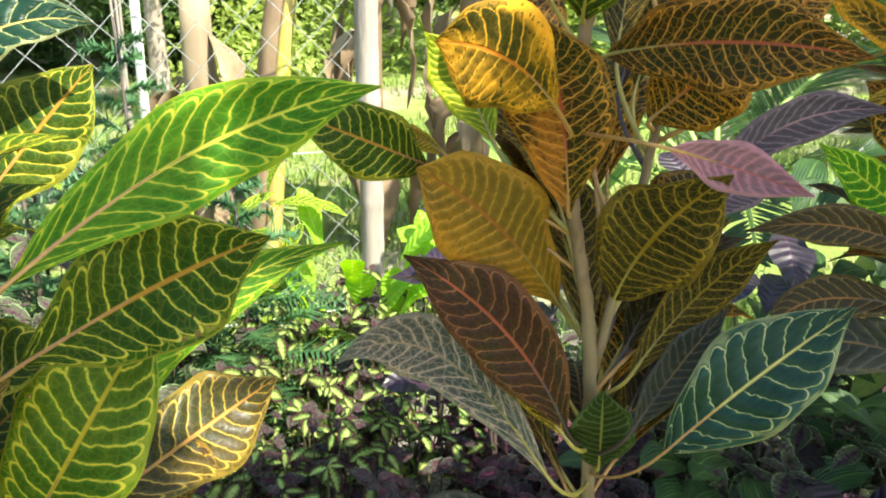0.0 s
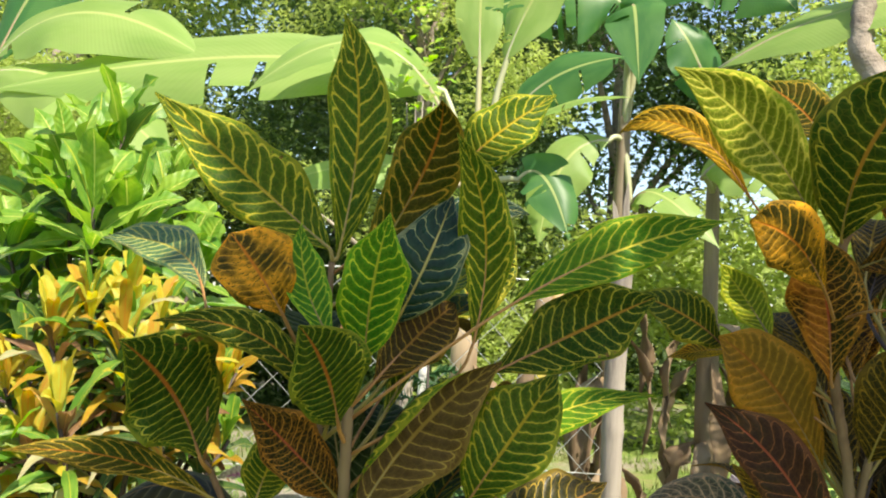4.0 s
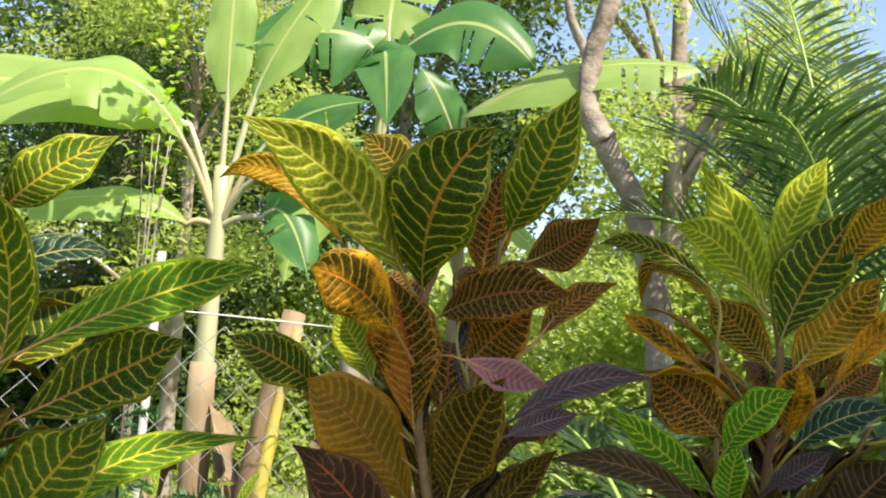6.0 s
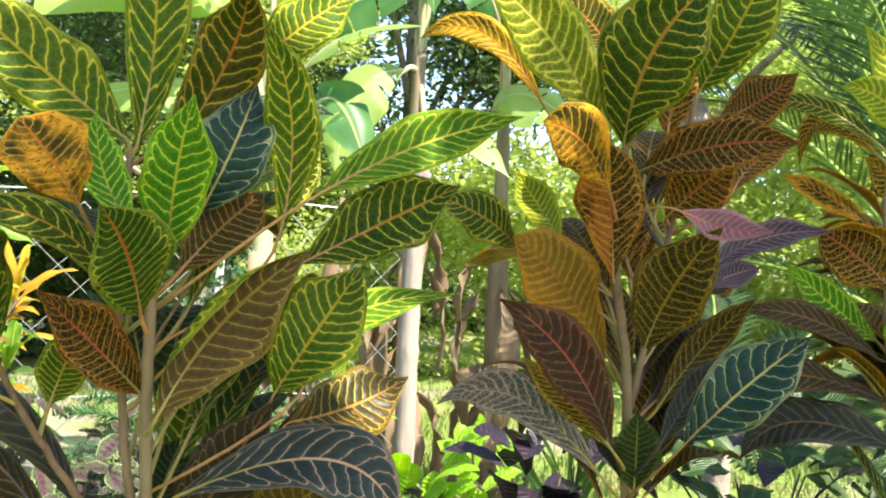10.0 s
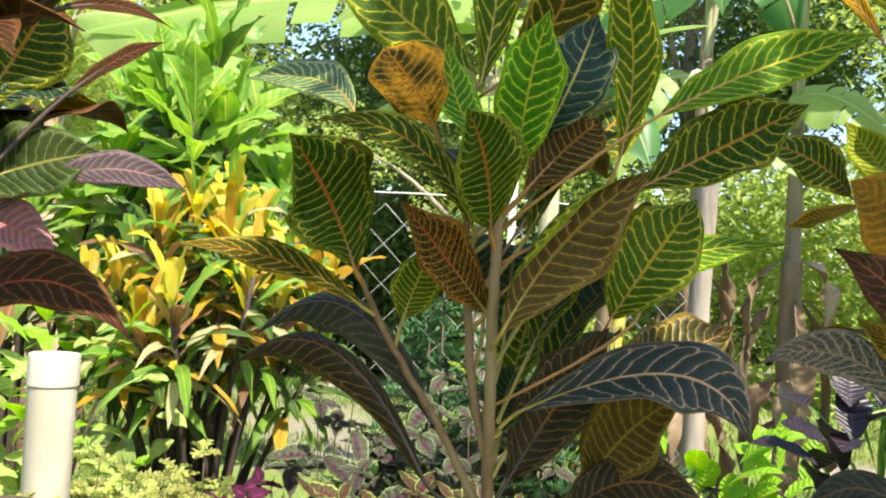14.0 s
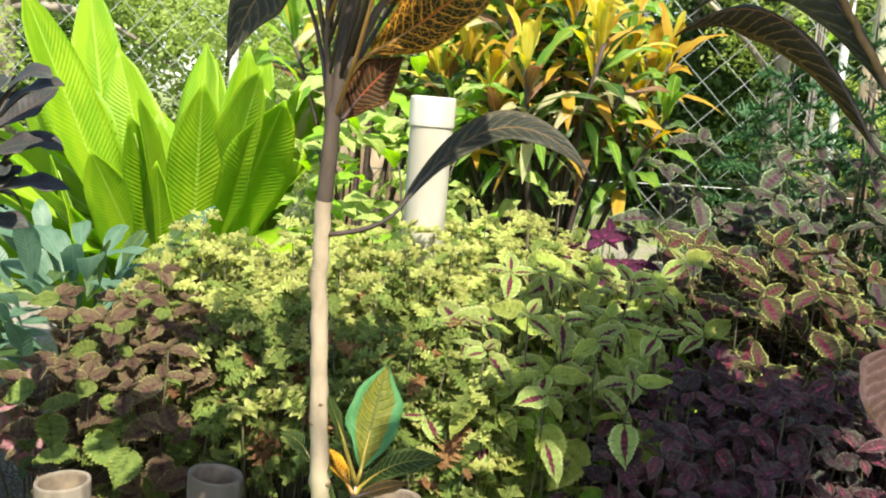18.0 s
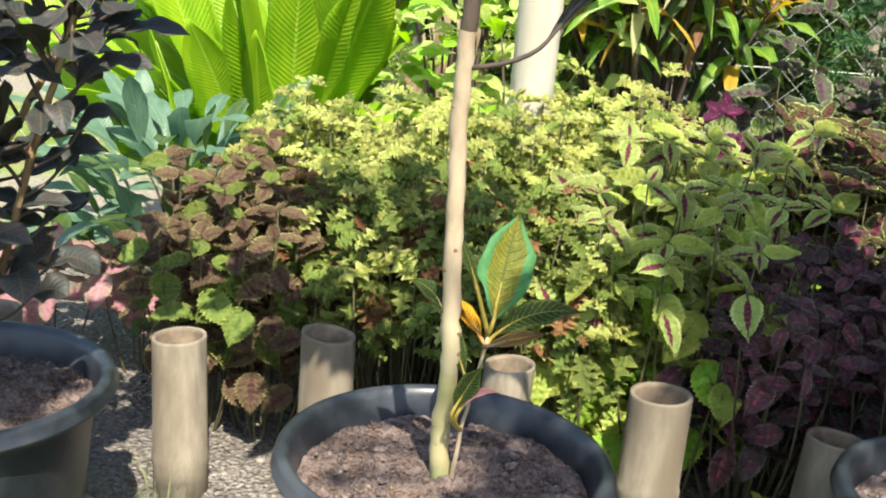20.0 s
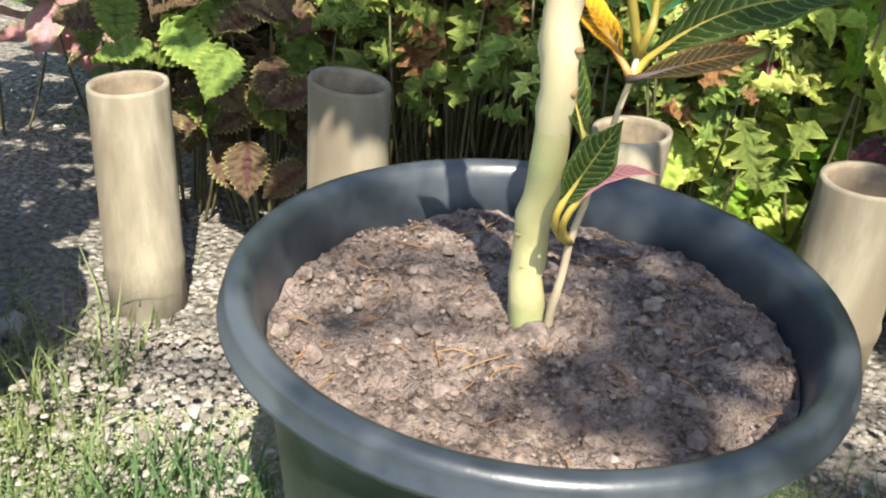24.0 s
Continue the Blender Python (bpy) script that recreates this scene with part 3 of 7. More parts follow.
    return np.concatenate(vs), fs, np.concatenate(us)


def lathe(profile, centre, sides=48, close=True):
    """Turns a profile of (radius, height) about the upright through centre."""
    pr = np.array(profile, float)
    n = len(pr)
    ang = np.arange(sides) * 2 * np.pi / sides
    v = np.stack([centre[0] + pr[:, :1] * np.cos(ang), centre[1] + pr[:, :1] * np.sin(ang), np.repeat(centre[2] + pr[:, 1:2], sides, 1)], -1).reshape(-1, 3)
    m = n if close else n - 1
    f = [(i * sides + j, i * sides + (j + 1) % sides, ((i + 1) % n) * sides + (j + 1) % sides, ((i + 1) % n) * sides + j) for i in range(m) for j in range(sides)]
    return v, f, None


def blade(base, mid, tip, width, normal, rng, ns=14, nc=6, fold=0.22, wave=0.06, swell=0.0, thick=0.0008, tooth=0.0, point=1.0, curl=0.0, tear=0.0, roll=0.0):
    """A leaf blade with two faces along a curve. normal: the way that its face looks. swell: > 0 widest past the middle."""
    pts = bezier(base, mid, tip, ns)
    s = np.linspace(0, 1, ns + 1)
    tan = unit(np.gradient(pts, axis=0))
    nn = np.array(normal, float)[None] - (tan @ np.array(normal, float))[:, None] * tan
    nn = unit(nn)
    side = np.cross(tan, nn)
    q = s ** (1.0 + swell)
    prof = np.sin(np.pi * np.clip(q, 0, 1)) ** 0.72 * (1 - 0.12 * s)
    prof = np.maximum(prof * np.clip((1 - s) * 7 / max(point, 0.2), 0, 1) ** 0.42, 0.0)
    prof[0], prof[-1] = 0.06, 0.02
    prof /= prof.max()
    a = np.linspace(-1, 1, nc + 1)
    ph = rng.uniform(0, 6.28, 4)
    lift = fold * np.abs(a)[None] ** 1.3 * (1 - 0.4 * s[:, None])
    ripple = 1.25 * wave * np.abs(a)[None] ** 2 * (np.sin(s[:, None] * 11 + ph[0] + 1.7 * np.sign(a)[None]) + 0.6 * np.sin(s[:, None] * 21 + ph[1] - 2 * np.sign(a)[None]))
    droop = -curl * np.abs(a)[None] ** 2 * np.sin(np.pi * s)[:, None]
    half = 0.5 * width * prof
    if tooth > 0:
        zig = 1 - tooth * (np.arange(ns + 1) % 2)
        edge = np.where(np.abs(a)[None] > 0.99, zig[:, None], 1.0)
    else:
        edge = 1 + 0.06 * np.abs(a)[None] * np.sin(s[:, None] * 15 + ph[2] + np.sign(a)[None])
    x = a[None] * half[:, None] * edge
    z = (lift + ripple + droop) * half[:, None]
    top = pts[:, None] + side[:, None] * x[..., None] + nn[:, None] * z[..., None]
    if roll > 0:  # one margin turned over along the blade
        h = int(np.argmin(np.abs(a + 0.45)))
        for j in range(h):
            off = (x[:, h] - x[:, j]) * np.sin(np.pi * s) ** 0.3
            ang = roll * np.minimum(1, (a[h] - a[j]) / 0.3) * np.sin(np.pi * s) ** 0.5
            top[:, j] = top[:, h] - side * (off * np.cos(ang))[:, None] + nn * (off * np.sin(ang))[:, None]
    w = nc + 1
    uv = np.stack([np.broadcast_to((a + 1) / 2, (ns + 1, w)), np.broadcast_to(s[:, None], (ns + 1, w))], -1).reshape(-1, 2)
    f = [(i * w + j, i * w + j + 1, (i + 1) * w + j + 1, (i + 1) * w + j) for i in range(ns) for j in range(nc)]
    if tear > 0:
        # the blade splits along its ribs into strips that hang apart
        drop = [[], []]
        for sd in (0, 1):
            cuts = np.flatnonzero(rng.random(ns) < tear)
            seg = np.searchsorted(cuts, np.arange(ns + 1), side="left")
            low = rng.uniform(0, 1, ns + 2)[seg]
            cols = np.flatnonzero(np.sign(a) == (-1, 1)[sd])
            for j in cols:
                top[:, j] -= nn * (low * 0.5 * abs(a[j]) ** 2 * half)[:, None] + np.array([0, 0, 1.0]) * (low * 0.25 * abs(a[j]) ** 2 * half)[:, None]
            drop[sd] = set(cuts.tolist())
        f = [q4 for k, q4 in enumerate(f) if not (k // nc in drop[0 if k % nc < nc // 2 else 1] and 1 <= abs(k % nc - (nc - 1) / 2))]
    v = top.reshape(-1, 3)
    if thick <= 0 or tear > 0:
        return v, f, uv, [0] * len(f)
    turn = np.ones((ns + 1, nc + 1, 1))
    if roll > 0:
        turn[:, :h] = -1
    low = (top - nn[:, None] * thick * turn).reshape(-1, 3)
    k = len(v)
    g2 = [tuple(i + k for i in q4)[::-1] for q4 in f]
    rim = []
    if tear <= 0:
        loop = [i * w for i in range(ns + 1)] + [ns * w + j for j in range(1, w)] + [i * w + nc for i in range(ns - 1, -1, -1)] + [j for j in range(nc - 1, 0, -1)]
        rim = [(p0, p1, p1 + k, p0 + k) for p0, p1 in zip(loop, loop[1:] + loop[:1])]
    return np.concatenate([v, low]), f + g2 + rim, np.concatenate([uv, uv]), [0] * len(f) + [1] * len(g2) + [0] * len(rim)


RNG = np.random.default_rng(7)


REACH = {}


def croton_leaf(plant, style, base, mid, tip, width, normal, fold=None, roll=0.0):
    """One croton leaf with its stalk, which runs from the plant's stem into the midrib."""
    swell = {"sp": 0.45, "os": 0.35, "ro": 0.3, "br": 0.3, "bo": 0.35, "dm": 0.15, "yo": 0.2, "dr": -0.4}.get(style, 0.12)
    length = np.linalg.norm(np.subtract(tip, base))
    v, f, uv, sl = blade(base, mid, tip, width * 1.02, normal, RNG, 22, 8, RNG.uniform(0.22, 0.46) if fold is None else fold, RNG.uniform(0.06, 0.13), swell, 0.0007, point=0.9 if style in ("os", "bo", "br", "sp") else 2.3, curl=RNG.uniform(0, 0.12), roll=roll)
    leaf = part("leaf", mesh("leaf", v, f, uv, True, sl), [LEAF[style], UNDER[style]], plant)
    stem = STEMS[plant.name]
    pts = bezier(base, mid, tip, 10)
    b = np.array(base)
    # the stalk's foot: on the stem, below the blade
    start = pts[1] - pts[0]
    gap = np.linalg.norm(stem - b, axis=1).min()
    reach = REACH.get(plant.name, 0.0) if b[2] > 0.8 else 0.0
    aim = b - unit(start) * 0.6 * gap - np.array([0, 0, (0.1 if plant.name in REACH and 0.6 < b[2] < 0.8 else 0.55) * gap + reach])
    foot = stem[np.argmin(np.linalg.norm(stem - aim, axis=1))]
    ctrl = b - unit(start) * 0.35 * np.linalg.norm(foot - b)
    st = bezier(foot, 0.25 * foot + 0.5 * ctrl + 0.25 * b, b, 6)
    under = pts[1:8] - np.array(normal) * 0.0012
    line = np.concatenate([st, under])
    k = 0.66 if gap > 0.1 else 0.9
    r = np.concatenate([np.linspace(0.0027, 0.0021, 7) * k, np.linspace(0.0019, 0.0007, 7)])
    tv, tf, tu = tube(line, r, 6)
    stalk = "petiole_dark" if style in ("dk", "dm", "bl2", "pu", "sp") else "petiole_red" if style in ("ro", "rn", "gr", "br", "os") else "petiole"
    if gap > 0.1 and stalk == "petiole":
        stalk = "petiole_red"
    part("petiole", mesh("petiole", tv, tf, tu), M[stalk], leaf)
    return leaf


STEMS = {}


def potted(name, label, place, trunk, radius, bark, branches=(), pot=True, rim=0.274, size=0.176, slim=()):
    """A potted croton: its pot with soil, its stem and side stems. trunk: (x, y, z) from the soil up."""
    plant = thing("potted_croton", place, label, "potted plant", "crotons in pots along the bed")
    rng = np.random.default_rng(len(STEMS) + 3)
    lines = [np.array(trunk, float)]
    for br in branches:
        lines.append(np.array(br, float))
    dense = []
    for k, line in enumerate(lines):
        run = np.concatenate([[0], np.cumsum(np.linalg.norm(np.diff(line, axis=0), axis=1))])
        n = max(12, int(run[-1] / 0.011))
        t = np.linspace(0, run[-1], n)
        sm = np.stack([np.interp(t, run, line[:, c]) for c in range(3)], -1)
        for _ in range(5):
            sm[1:-1] = (sm[:-2] + 2 * sm[1:-1] + sm[2:]) / 4
        sm[1:-1] += rng.normal(0, 0.0006, sm[1:-1].shape)
        r0 = radius * (1.0 if k == 0 else 0.62 if k > len(slim) else slim[k - 1])
        r = r0 * (1 - (0.52 if slim else 0.4) * np.linspace(0, 1, len(sm)) ** 0.7)
        r *= 1 + 0.05 * (np.arange(len(sm)) % 3 == 0)  # rings of old leaf scars
        v, f, uv = tube(sm, r, 10, True, rng, 0.055)
        for z in range(5, len(sm) - 6, 7):  # knobs of old leaf scars
            i = int(z + rng.integers(-2, 3)) * 10 + rng.integers(10)
            v[i] += (v[i] - sm[i // 10]) * rng.uniform(0.15, 0.4)
        # from here up, and on upper side stems, shade is put into the bark
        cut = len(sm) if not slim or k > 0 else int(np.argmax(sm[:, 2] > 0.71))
        young = M["bark_shaded"] if slim and k > 1 else bark
        foot = int(np.argmax(sm[:, 2] > 0.37)) if slim and k == 0 else 0
        if foot:  # greenish and knobbly near the soil
            part("stem_foot", mesh("stem", v[:(foot + 1) * 10], [q for q in f if max(q) < (foot + 1) * 10], uv[:(foot + 1) * 10]), M["bark_green"], plant)
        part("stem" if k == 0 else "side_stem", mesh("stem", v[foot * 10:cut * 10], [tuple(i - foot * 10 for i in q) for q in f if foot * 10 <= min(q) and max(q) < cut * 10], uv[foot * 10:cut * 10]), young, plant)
        if slim and k == 0:
            for z in range(4, cut - 2, 2):  # scars of fallen leaves
                if rng.random() < 0.35:
                    continue
                i = z * 10 + int(rng.integers(10))
                sv, sf, _ = rock((0, 0, 0), rng.uniform(0.0022, 0.0042), rng, rng.uniform(0.4, 0.9))
                part("leaf_scar", mesh("leaf_scar", sv + v[i] - (v[i] - sm[z]) * 0.22, sf), M["bark"], plant)
        if cut < len(sm):  # the stem above, the crown's shade put into its darker bark
            part("young_stem", mesh("stem", v[(cut - 1) * 10:], [tuple(i - (cut - 1) * 10 for i in q) for q in f if min(q) >= (cut - 1) * 10], uv[(cut - 1) * 10:]), M["bark_shaded"], plant)
        dense.append(sm)
    STEMS[plant.name] = np.concatenate(dense)
    if pot:
        make_pot(plant, place, rim, size, rng)
    return plant


def make_pot(plant, place, rim, size, rng):
    x, y, _ = place
    h, R = rim, size
    prof = [(R * 0.70, 0.0), (R * 0.73, 0.004), (R * 0.80, h * 0.45), (R * 0.81, h * 0.47), (R * 0.87, h * 0.86), (R * 0.885, h * 0.915), (R * 0.93, h * 0.92), (R * 0.975, h * 0.93),
            (R * 1.004, h * 0.933), (R * 1.012, h * 0.940), (R * 1.010, h * 0.948), (R * 0.998, h * 0.954), (R * 0.993, h * 0.985), (R * 0.975, h), (R * 0.94, h * 1.003), (R * 0.915, h * 0.992), (R * 0.895, h * 0.965), (R * 0.87, h * 0.88), (R * 0.80, h * 0.5), (R * 0.70, 0.02), (0.01, 0.02), (0.01, 0.0)]
    v, f, _ = lathe(prof, (x, y, 0.0), 72)
    pot = part("pot", mesh("pot", v, f), M["pot"], plant)
    # soil, heaped and cloddy
    nr, na = 62, 190
    rr = np.linspace(0, 1, nr + 1)[1:] * R * 0.862
    an = np.arange(na) * 2 * np.pi / na
    P = np.stack([rr[:, None] * np.cos(an), rr[:, None] * np.sin(an)], -1)
    z = np.empty((nr, na))
    for i in range(nr):
        for j in range(na):
            px, py = P[i, j]
            q = Vector((px * 40 + x * 9, py * 40, 0.5))
            crumb = noise.noise(Vector((px * 125, py * 125, x))), noise.noise(Vector((px * 260, py * 260, x + 4)))
            z[i, j] = noise.fractal(q, 1.0, 2.0, 4) * 0.005 + noise.noise(Vector((px * 11, py * 11, 3))) * 0.008 + 0.0075 * abs(crumb[0]) + 0.0055 * abs(crumb[1])
    z += h * 0.86 + 0.012 * (1 - (rr[:, None] / R) ** 2) - 0.004
    vv = np.concatenate([np.concatenate([P + [x, y], z[..., None]], -1).reshape(-1, 3), [[x, y, h * 0.875]]])
    ff = [(i * na + j, (i + 1) * na + j, (i + 1) * na + (j + 1) % na, i * na + (j + 1) % na) for i in range(nr - 1) for j in range(na)]
    ff += [(nr * na, j, (j + 1) % na) for j in range(na)]
    soil = part("soil", mesh("soil", vv, ff), M["soil"], pot)
    clods = []
    for _ in range(3400):
        r, t = R * 0.84 * math.sqrt(rng.random()), rng.uniform(0, 6.283)
        s = rng.uniform(0.0007, 0.0021) * (rng.uniform(2.2, 4.2) if rng.random() < 0.05 else 1)
        i, j = min(nr - 1, int(r / (R * 0.862) * nr)), int(t / 6.2832 * na) % na
        clods.append(rock((x + r * math.cos(t), y + r * math.sin(t), z[i, j] + s * 0.1), s, rng))
    v, f, u = join(clods)
    tagged(part("soil_crumb", mesh("soil_crumb", v, f, None, False), M["clod"], pot), kind="stuff")
    straws = []
    for _ in range(70):  # bits of root and straw
        r, t, d, s = R * 0.8 * math.sqrt(rng.random()), rng.uniform(0, 6.283), rng.uniform(0, 6.283), rng.uniform(0.006, 0.016)
        i, j = min(nr - 1, int(r / (R * 0.862) * nr)), int(t / 6.2832 * na) % na
        p = np.array([x + r * math.cos(t), y + r * math.sin(t), z[i, j] + 0.0012])
        e = np.array([math.cos(d), math.sin(d), 0.0]) * s
        straws.append(tube(bezier(p - e, p + np.array([-e[1], e[0], 0.004]) * rng.uniform(-0.4, 0.4) + np.array([0, 0, 0.002]), p + e, 4), [0.0004] * 5, 4))
    v, f, u = join(straws)
    tagged(part("straw_bits", mesh("straw_bits", v, f, None, False), M["co_dry"], pot), kind="stuff")
    for _ in range(9):
        r, t, s = R * 0.8 * math.sqrt(rng.random()), rng.uniform(0, 6.283), rng.uniform(0.002, 0.0045)
        i, j = min(nr - 1, int(r / (R * 0.862) * nr)), int(t / 6.2832 * na) % na
        v, f, _ = rock((x + r * math.cos(t), y + r * math.sin(t), z[i, j]), s, rng)
        part("pale_stone", mesh("pale_stone", v, f, None, False), M["pebble"], pot)


_t = (1 + 5 ** 0.5) / 2
ICO = unit(np.array([(-1, _t, 0), (1, _t, 0), (-1, -_t, 0), (1, -_t, 0), (0, -1, _t), (0, 1, _t), (0, -1, -_t), (0, 1, -_t), (_t, 0, -1), (_t, 0, 1), (-_t, 0, -1), (-_t, 0, 1)], float))
ICOF = [(0, 11, 5), (0, 5, 1), (0, 1, 7), (0, 7, 10), (0, 10, 11), (1, 5, 9), (5, 11, 4), (11, 10, 2), (10, 7, 6), (7, 1, 8), (3, 9, 4), (3, 4, 2), (3, 2, 6), (3, 6, 8), (3, 8, 9), (4, 9, 5), (2, 4, 11), (6, 2, 10), (8, 6, 7), (9, 8, 1)]


def rock(place, size, rng, flat=0.7):
    v = ICO * (1 + rng.uniform(-0.22, 0.22, (12, 1))) * size * np.array([1, rng.uniform(0.7, 1.1), flat])
    a = rng.uniform(0, 6.283)
    c, s = math.cos(a), math.sin(a)
    return v @ np.array([[c, s, 0], [-s, c, 0], [0, 0, 1]]) + np.array(place), ICOF, None

# ---- the ground, the bed, the fence ----
ROW = (math.cos(radians(31)), math.sin(radians(31)))


def bed(u, v):
    """The place u metres along the row of pots from the bare-stemmed croton and v metres back from it."""
    return -0.86 + u * ROW[0] - v * ROW[1], 0.17 + u * ROW[1] + v * ROW[0]


def sheet(name, xs, ys, height, material, label, category):
    v = [(x, y, height(x, y)) for y in ys for x in xs]
    n = len(xs)
    f = [(j * n + i, j * n + i + 1, (j + 1) * n + i + 1, (j + 1) * n + i) for j in range(len(ys) - 1) for i in range(n - 1)]
    return tagged(part(name, mesh(name, v, f), material), label, category, kind="structure")


def land(x, y):
    r = math.hypot(x, y)
    bump = noise.noise(Vector((x * 1.7, y * 1.7, 0))) * 0.012 + noise.noise(Vector((x * 0.3, y * 0.3, 4))) * 0.05 * min(1, max(0, (r - 3) / 6))
    return bump - 0.014


edges = [-400, -120, -45, -20] + [round(-12 + 0.3 * i, 2) for i in range(81)] + [20, 45, 120, 400]
sheet("ground", edges, edges, land, GROUND, "sunlit lawn with sandy bare patches", "ground")
bv, bf = [], []
NU, NV = 150, 48
for i in range(NU + 1):
    for j in range(NV + 1):
        u = -1.75 + 4.6 * i / NU
        front = 0.13 + 0.07 * noise.noise(Vector((u * 3.3, 1, 0)))
        back = 1.75 + 0.15 * noise.noise(Vector((u * 1.5, 5, 0)))
        v = front + (back - front) * j / NV
        u += (0.22 * noise.noise(Vector((v * 3, 2, 0)))) * min(1, 4 * abs(i / NU - 0.5) ** 2)
        x, y = bed(u, v)
        e = min(j, NV - j) / 5
        z = -0.022 + 0.030 * min(1, e) + 0.010 * noise.noise(Vector((x * 6, y * 6, 0))) * min(1, e)
        bv.append((x, y, z))
for i in range(NU):
    for j in range(NV):
        a = i * (NV + 1) + j
        bf.append((a, a + NV + 1, a + NV + 2, a + 1))
tagged(part("garden_bed", mesh("garden_bed", bv, bf), GRAVEL), "dark earth bed strewn with pale gravel", "garden bed", kind="structure")

# pebbles on the bed
rng = np.random.default_rng(11)
stones = []
for _ in range(14000):
    u, v = rng.uniform(-1.1, 1.5), rng.uniform(0.10, 0.95)
    k = rng.random()
    if k < 0.30:
        u, v = rng.normal(-0.30, 0.14), rng.uniform(-0.02, 0.40)
    elif k < 0.5:
        u, v = rng.normal(0.35, 0.25), rng.uniform(0.10, 0.6)
    x, y = bed(u, v)
    s = rng.gamma(1.3, 0.0010) + 0.0009
    stones.append(rock((x, y, 0.008 + s * 0.12), min(s, 0.0085), rng, 0.5))
v, f, _ = join(stones)
tagged(part("pebbles", mesh("pebbles", v, f, None, False), M["pebble"]), "loose pale limestone pebbles on dark earth", "gravel", kind="stuff")
for u, v, s in ((-0.47, 0.02, 0.05), (-0.54, 0.06, 0.03), (-0.36, -0.05, 0.03), (-0.30, 0.02, 0.014), (-0.50, 0.24, 0.02), (-0.275, 0.255, 0.014), (-0.20, 0.21, 0.012)):
    x, y = bed(u, v)
    a, b, _ = rock((x, y, s * 0.2), s, rng, 0.6)
    tagged(part("stone", mesh("stone", a, b, None, False), M["concrete"]), "rough pale stone lying at the bed's edge", "stone", "stones by the pots")


def grass(name, spots, label, long=0.052, wide=0.0011, seed=1, tone="grass"):
    rng = np.random.default_rng(seed)
    vs, fs = [], []
    for x, y in spots:
        h = long * min(2.2, rng.gamma(4.0, 0.2) + 0.1)
        a, lean = rng.uniform(0, 6.283), h * rng.uniform(0.1, 1.1)
        dx, dy = math.cos(a), math.sin(a)
        w = wide * rng.uniform(0.7, 1.5)
        k = len(vs)
        for s, t in ((0, 1), (0.55, 0.8), (1, 0.08)):
            px, py, pz = x + dx * lean * s * s, y + dy * lean * s * s, h * s * (1 - 0.25 * s * lean / h) - 0.012
            vs += [(px - dy * w * t, py + dx * w * t, pz), (px + dy * w * t, py - dx * w * t, pz)]
        fs += [(k, k + 1, k + 3, k + 2), (k + 2, k + 3, k + 5, k + 4)]
    return tagged(part(name, mesh(name, vs, fs), M[tone]), label, "grass", kind="stuff")


rng = np.random.default_rng(5)
spots = []
while len(spots) < 40000:
    u, v = rng.uniform(-1.6, 2.2), rng.uniform(-1.5, 0.16)
    if noise.noise(Vector((u * 3.5, v * 3.5, 2))) + 0.25 < rng.random() * 0.7:
        continue
    if abs(u + 0.28) < 0.10 and v > 0.10:
        continue
    spots.append(bed(u, v))
for _ in range(1500):
    u, v = rng.uniform(-0.75, -0.36), rng.normal(0.16, 0.09)
    if rng.random() < 0.25:
        u, v = rng.uniform(0.1, 0.9), rng.normal(0.12, 0.05)
    spots.append(bed(u, v))
for _ in range(4200):
    u, v = rng.uniform(-0.75, -0.18), rng.uniform(-0.25, 0.10)
    if noise.noise(Vector((u * 9, v * 9, 6))) > -0.1:
        spots.append(bed(u, v))
grass("lawn_grass", spots, "short patchy grass in front of the pots")
spots = []
for _ in range(40000):
    r = rng.uniform(2.2, 8.0)
    a = radians(rng.uniform(35, 150))
    x, y = r * math.cos(a), r * math.sin(a)
    if y > 2.0 and noise.noise(Vector((x * 0.9, y * 0.9, 7))) > -0.1:
        spots.append((x, y))
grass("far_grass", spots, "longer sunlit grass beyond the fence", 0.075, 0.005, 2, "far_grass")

# ---- chain link fence behind the bed, from a bamboo post to the side ----
FX, FY = -0.25, 2.97
FC, FS = math.cos(radians(24.3)), math.sin(radians(24.3))


def along(d, off, z):
    """The place d metres along the fence from the bamboo post and off metres behind it."""
    return np.stack(np.broadcast_arrays(FX - d * FC - off * FS, FY - d * FS + off * FC, z), -1)


fence = thing("chain_link_fence", (*along(1.0, 0.0, 0.0)[:2], 0), "galvanised chain link fence with slim white posts", "fence")
wires, cell, top = [], 0.066, 1.22
for k in range(70):
    n = int(top / cell)
    zz = np.arange(n + 1) * cell + 0.03
    dd = 0.04 + cell * k + np.where(np.arange(n + 1) % 2 == k % 2, 0.0, cell)
    wires.append(tube(along(dd, np.where(np.arange(n + 1) % 2 == 0, -0.003, 0.003), zz), 0.0019, 4, False))
v, f, u = join(wires)
part("mesh_wire", mesh("mesh_wire", v, f, u), M["wire"], fence)
for z, r in ((top + 0.02, 0.003), (0.60, 0.002), (0.06, 0.002)):
    dd = np.linspace(0.02, 4.7, 40)
    v, f, u = tube(along(dd, -0.008, z + 0.02 * np.sin(dd * 2.1)), r, 5)
    part("line_wire", mesh("line_wire", v, f, u), M["wire"], fence)
for d, lean in ((0.68, 0.01), (2.70, 0.02), (4.70, -0.02)):
    v, f, u = tube([along(d, 0.02, -0.05), along(d - lean, 0.02, 0.7), along(d - 2 * lean, 0.02, 1.45)], 0.014, 12)
    part("post", mesh("post", v, f, u), M["post"], fence)
end_post = thing("bamboo_post", (FX, FY, 0), "thick grey bamboo post with a splintered top at the fence's end", "post")
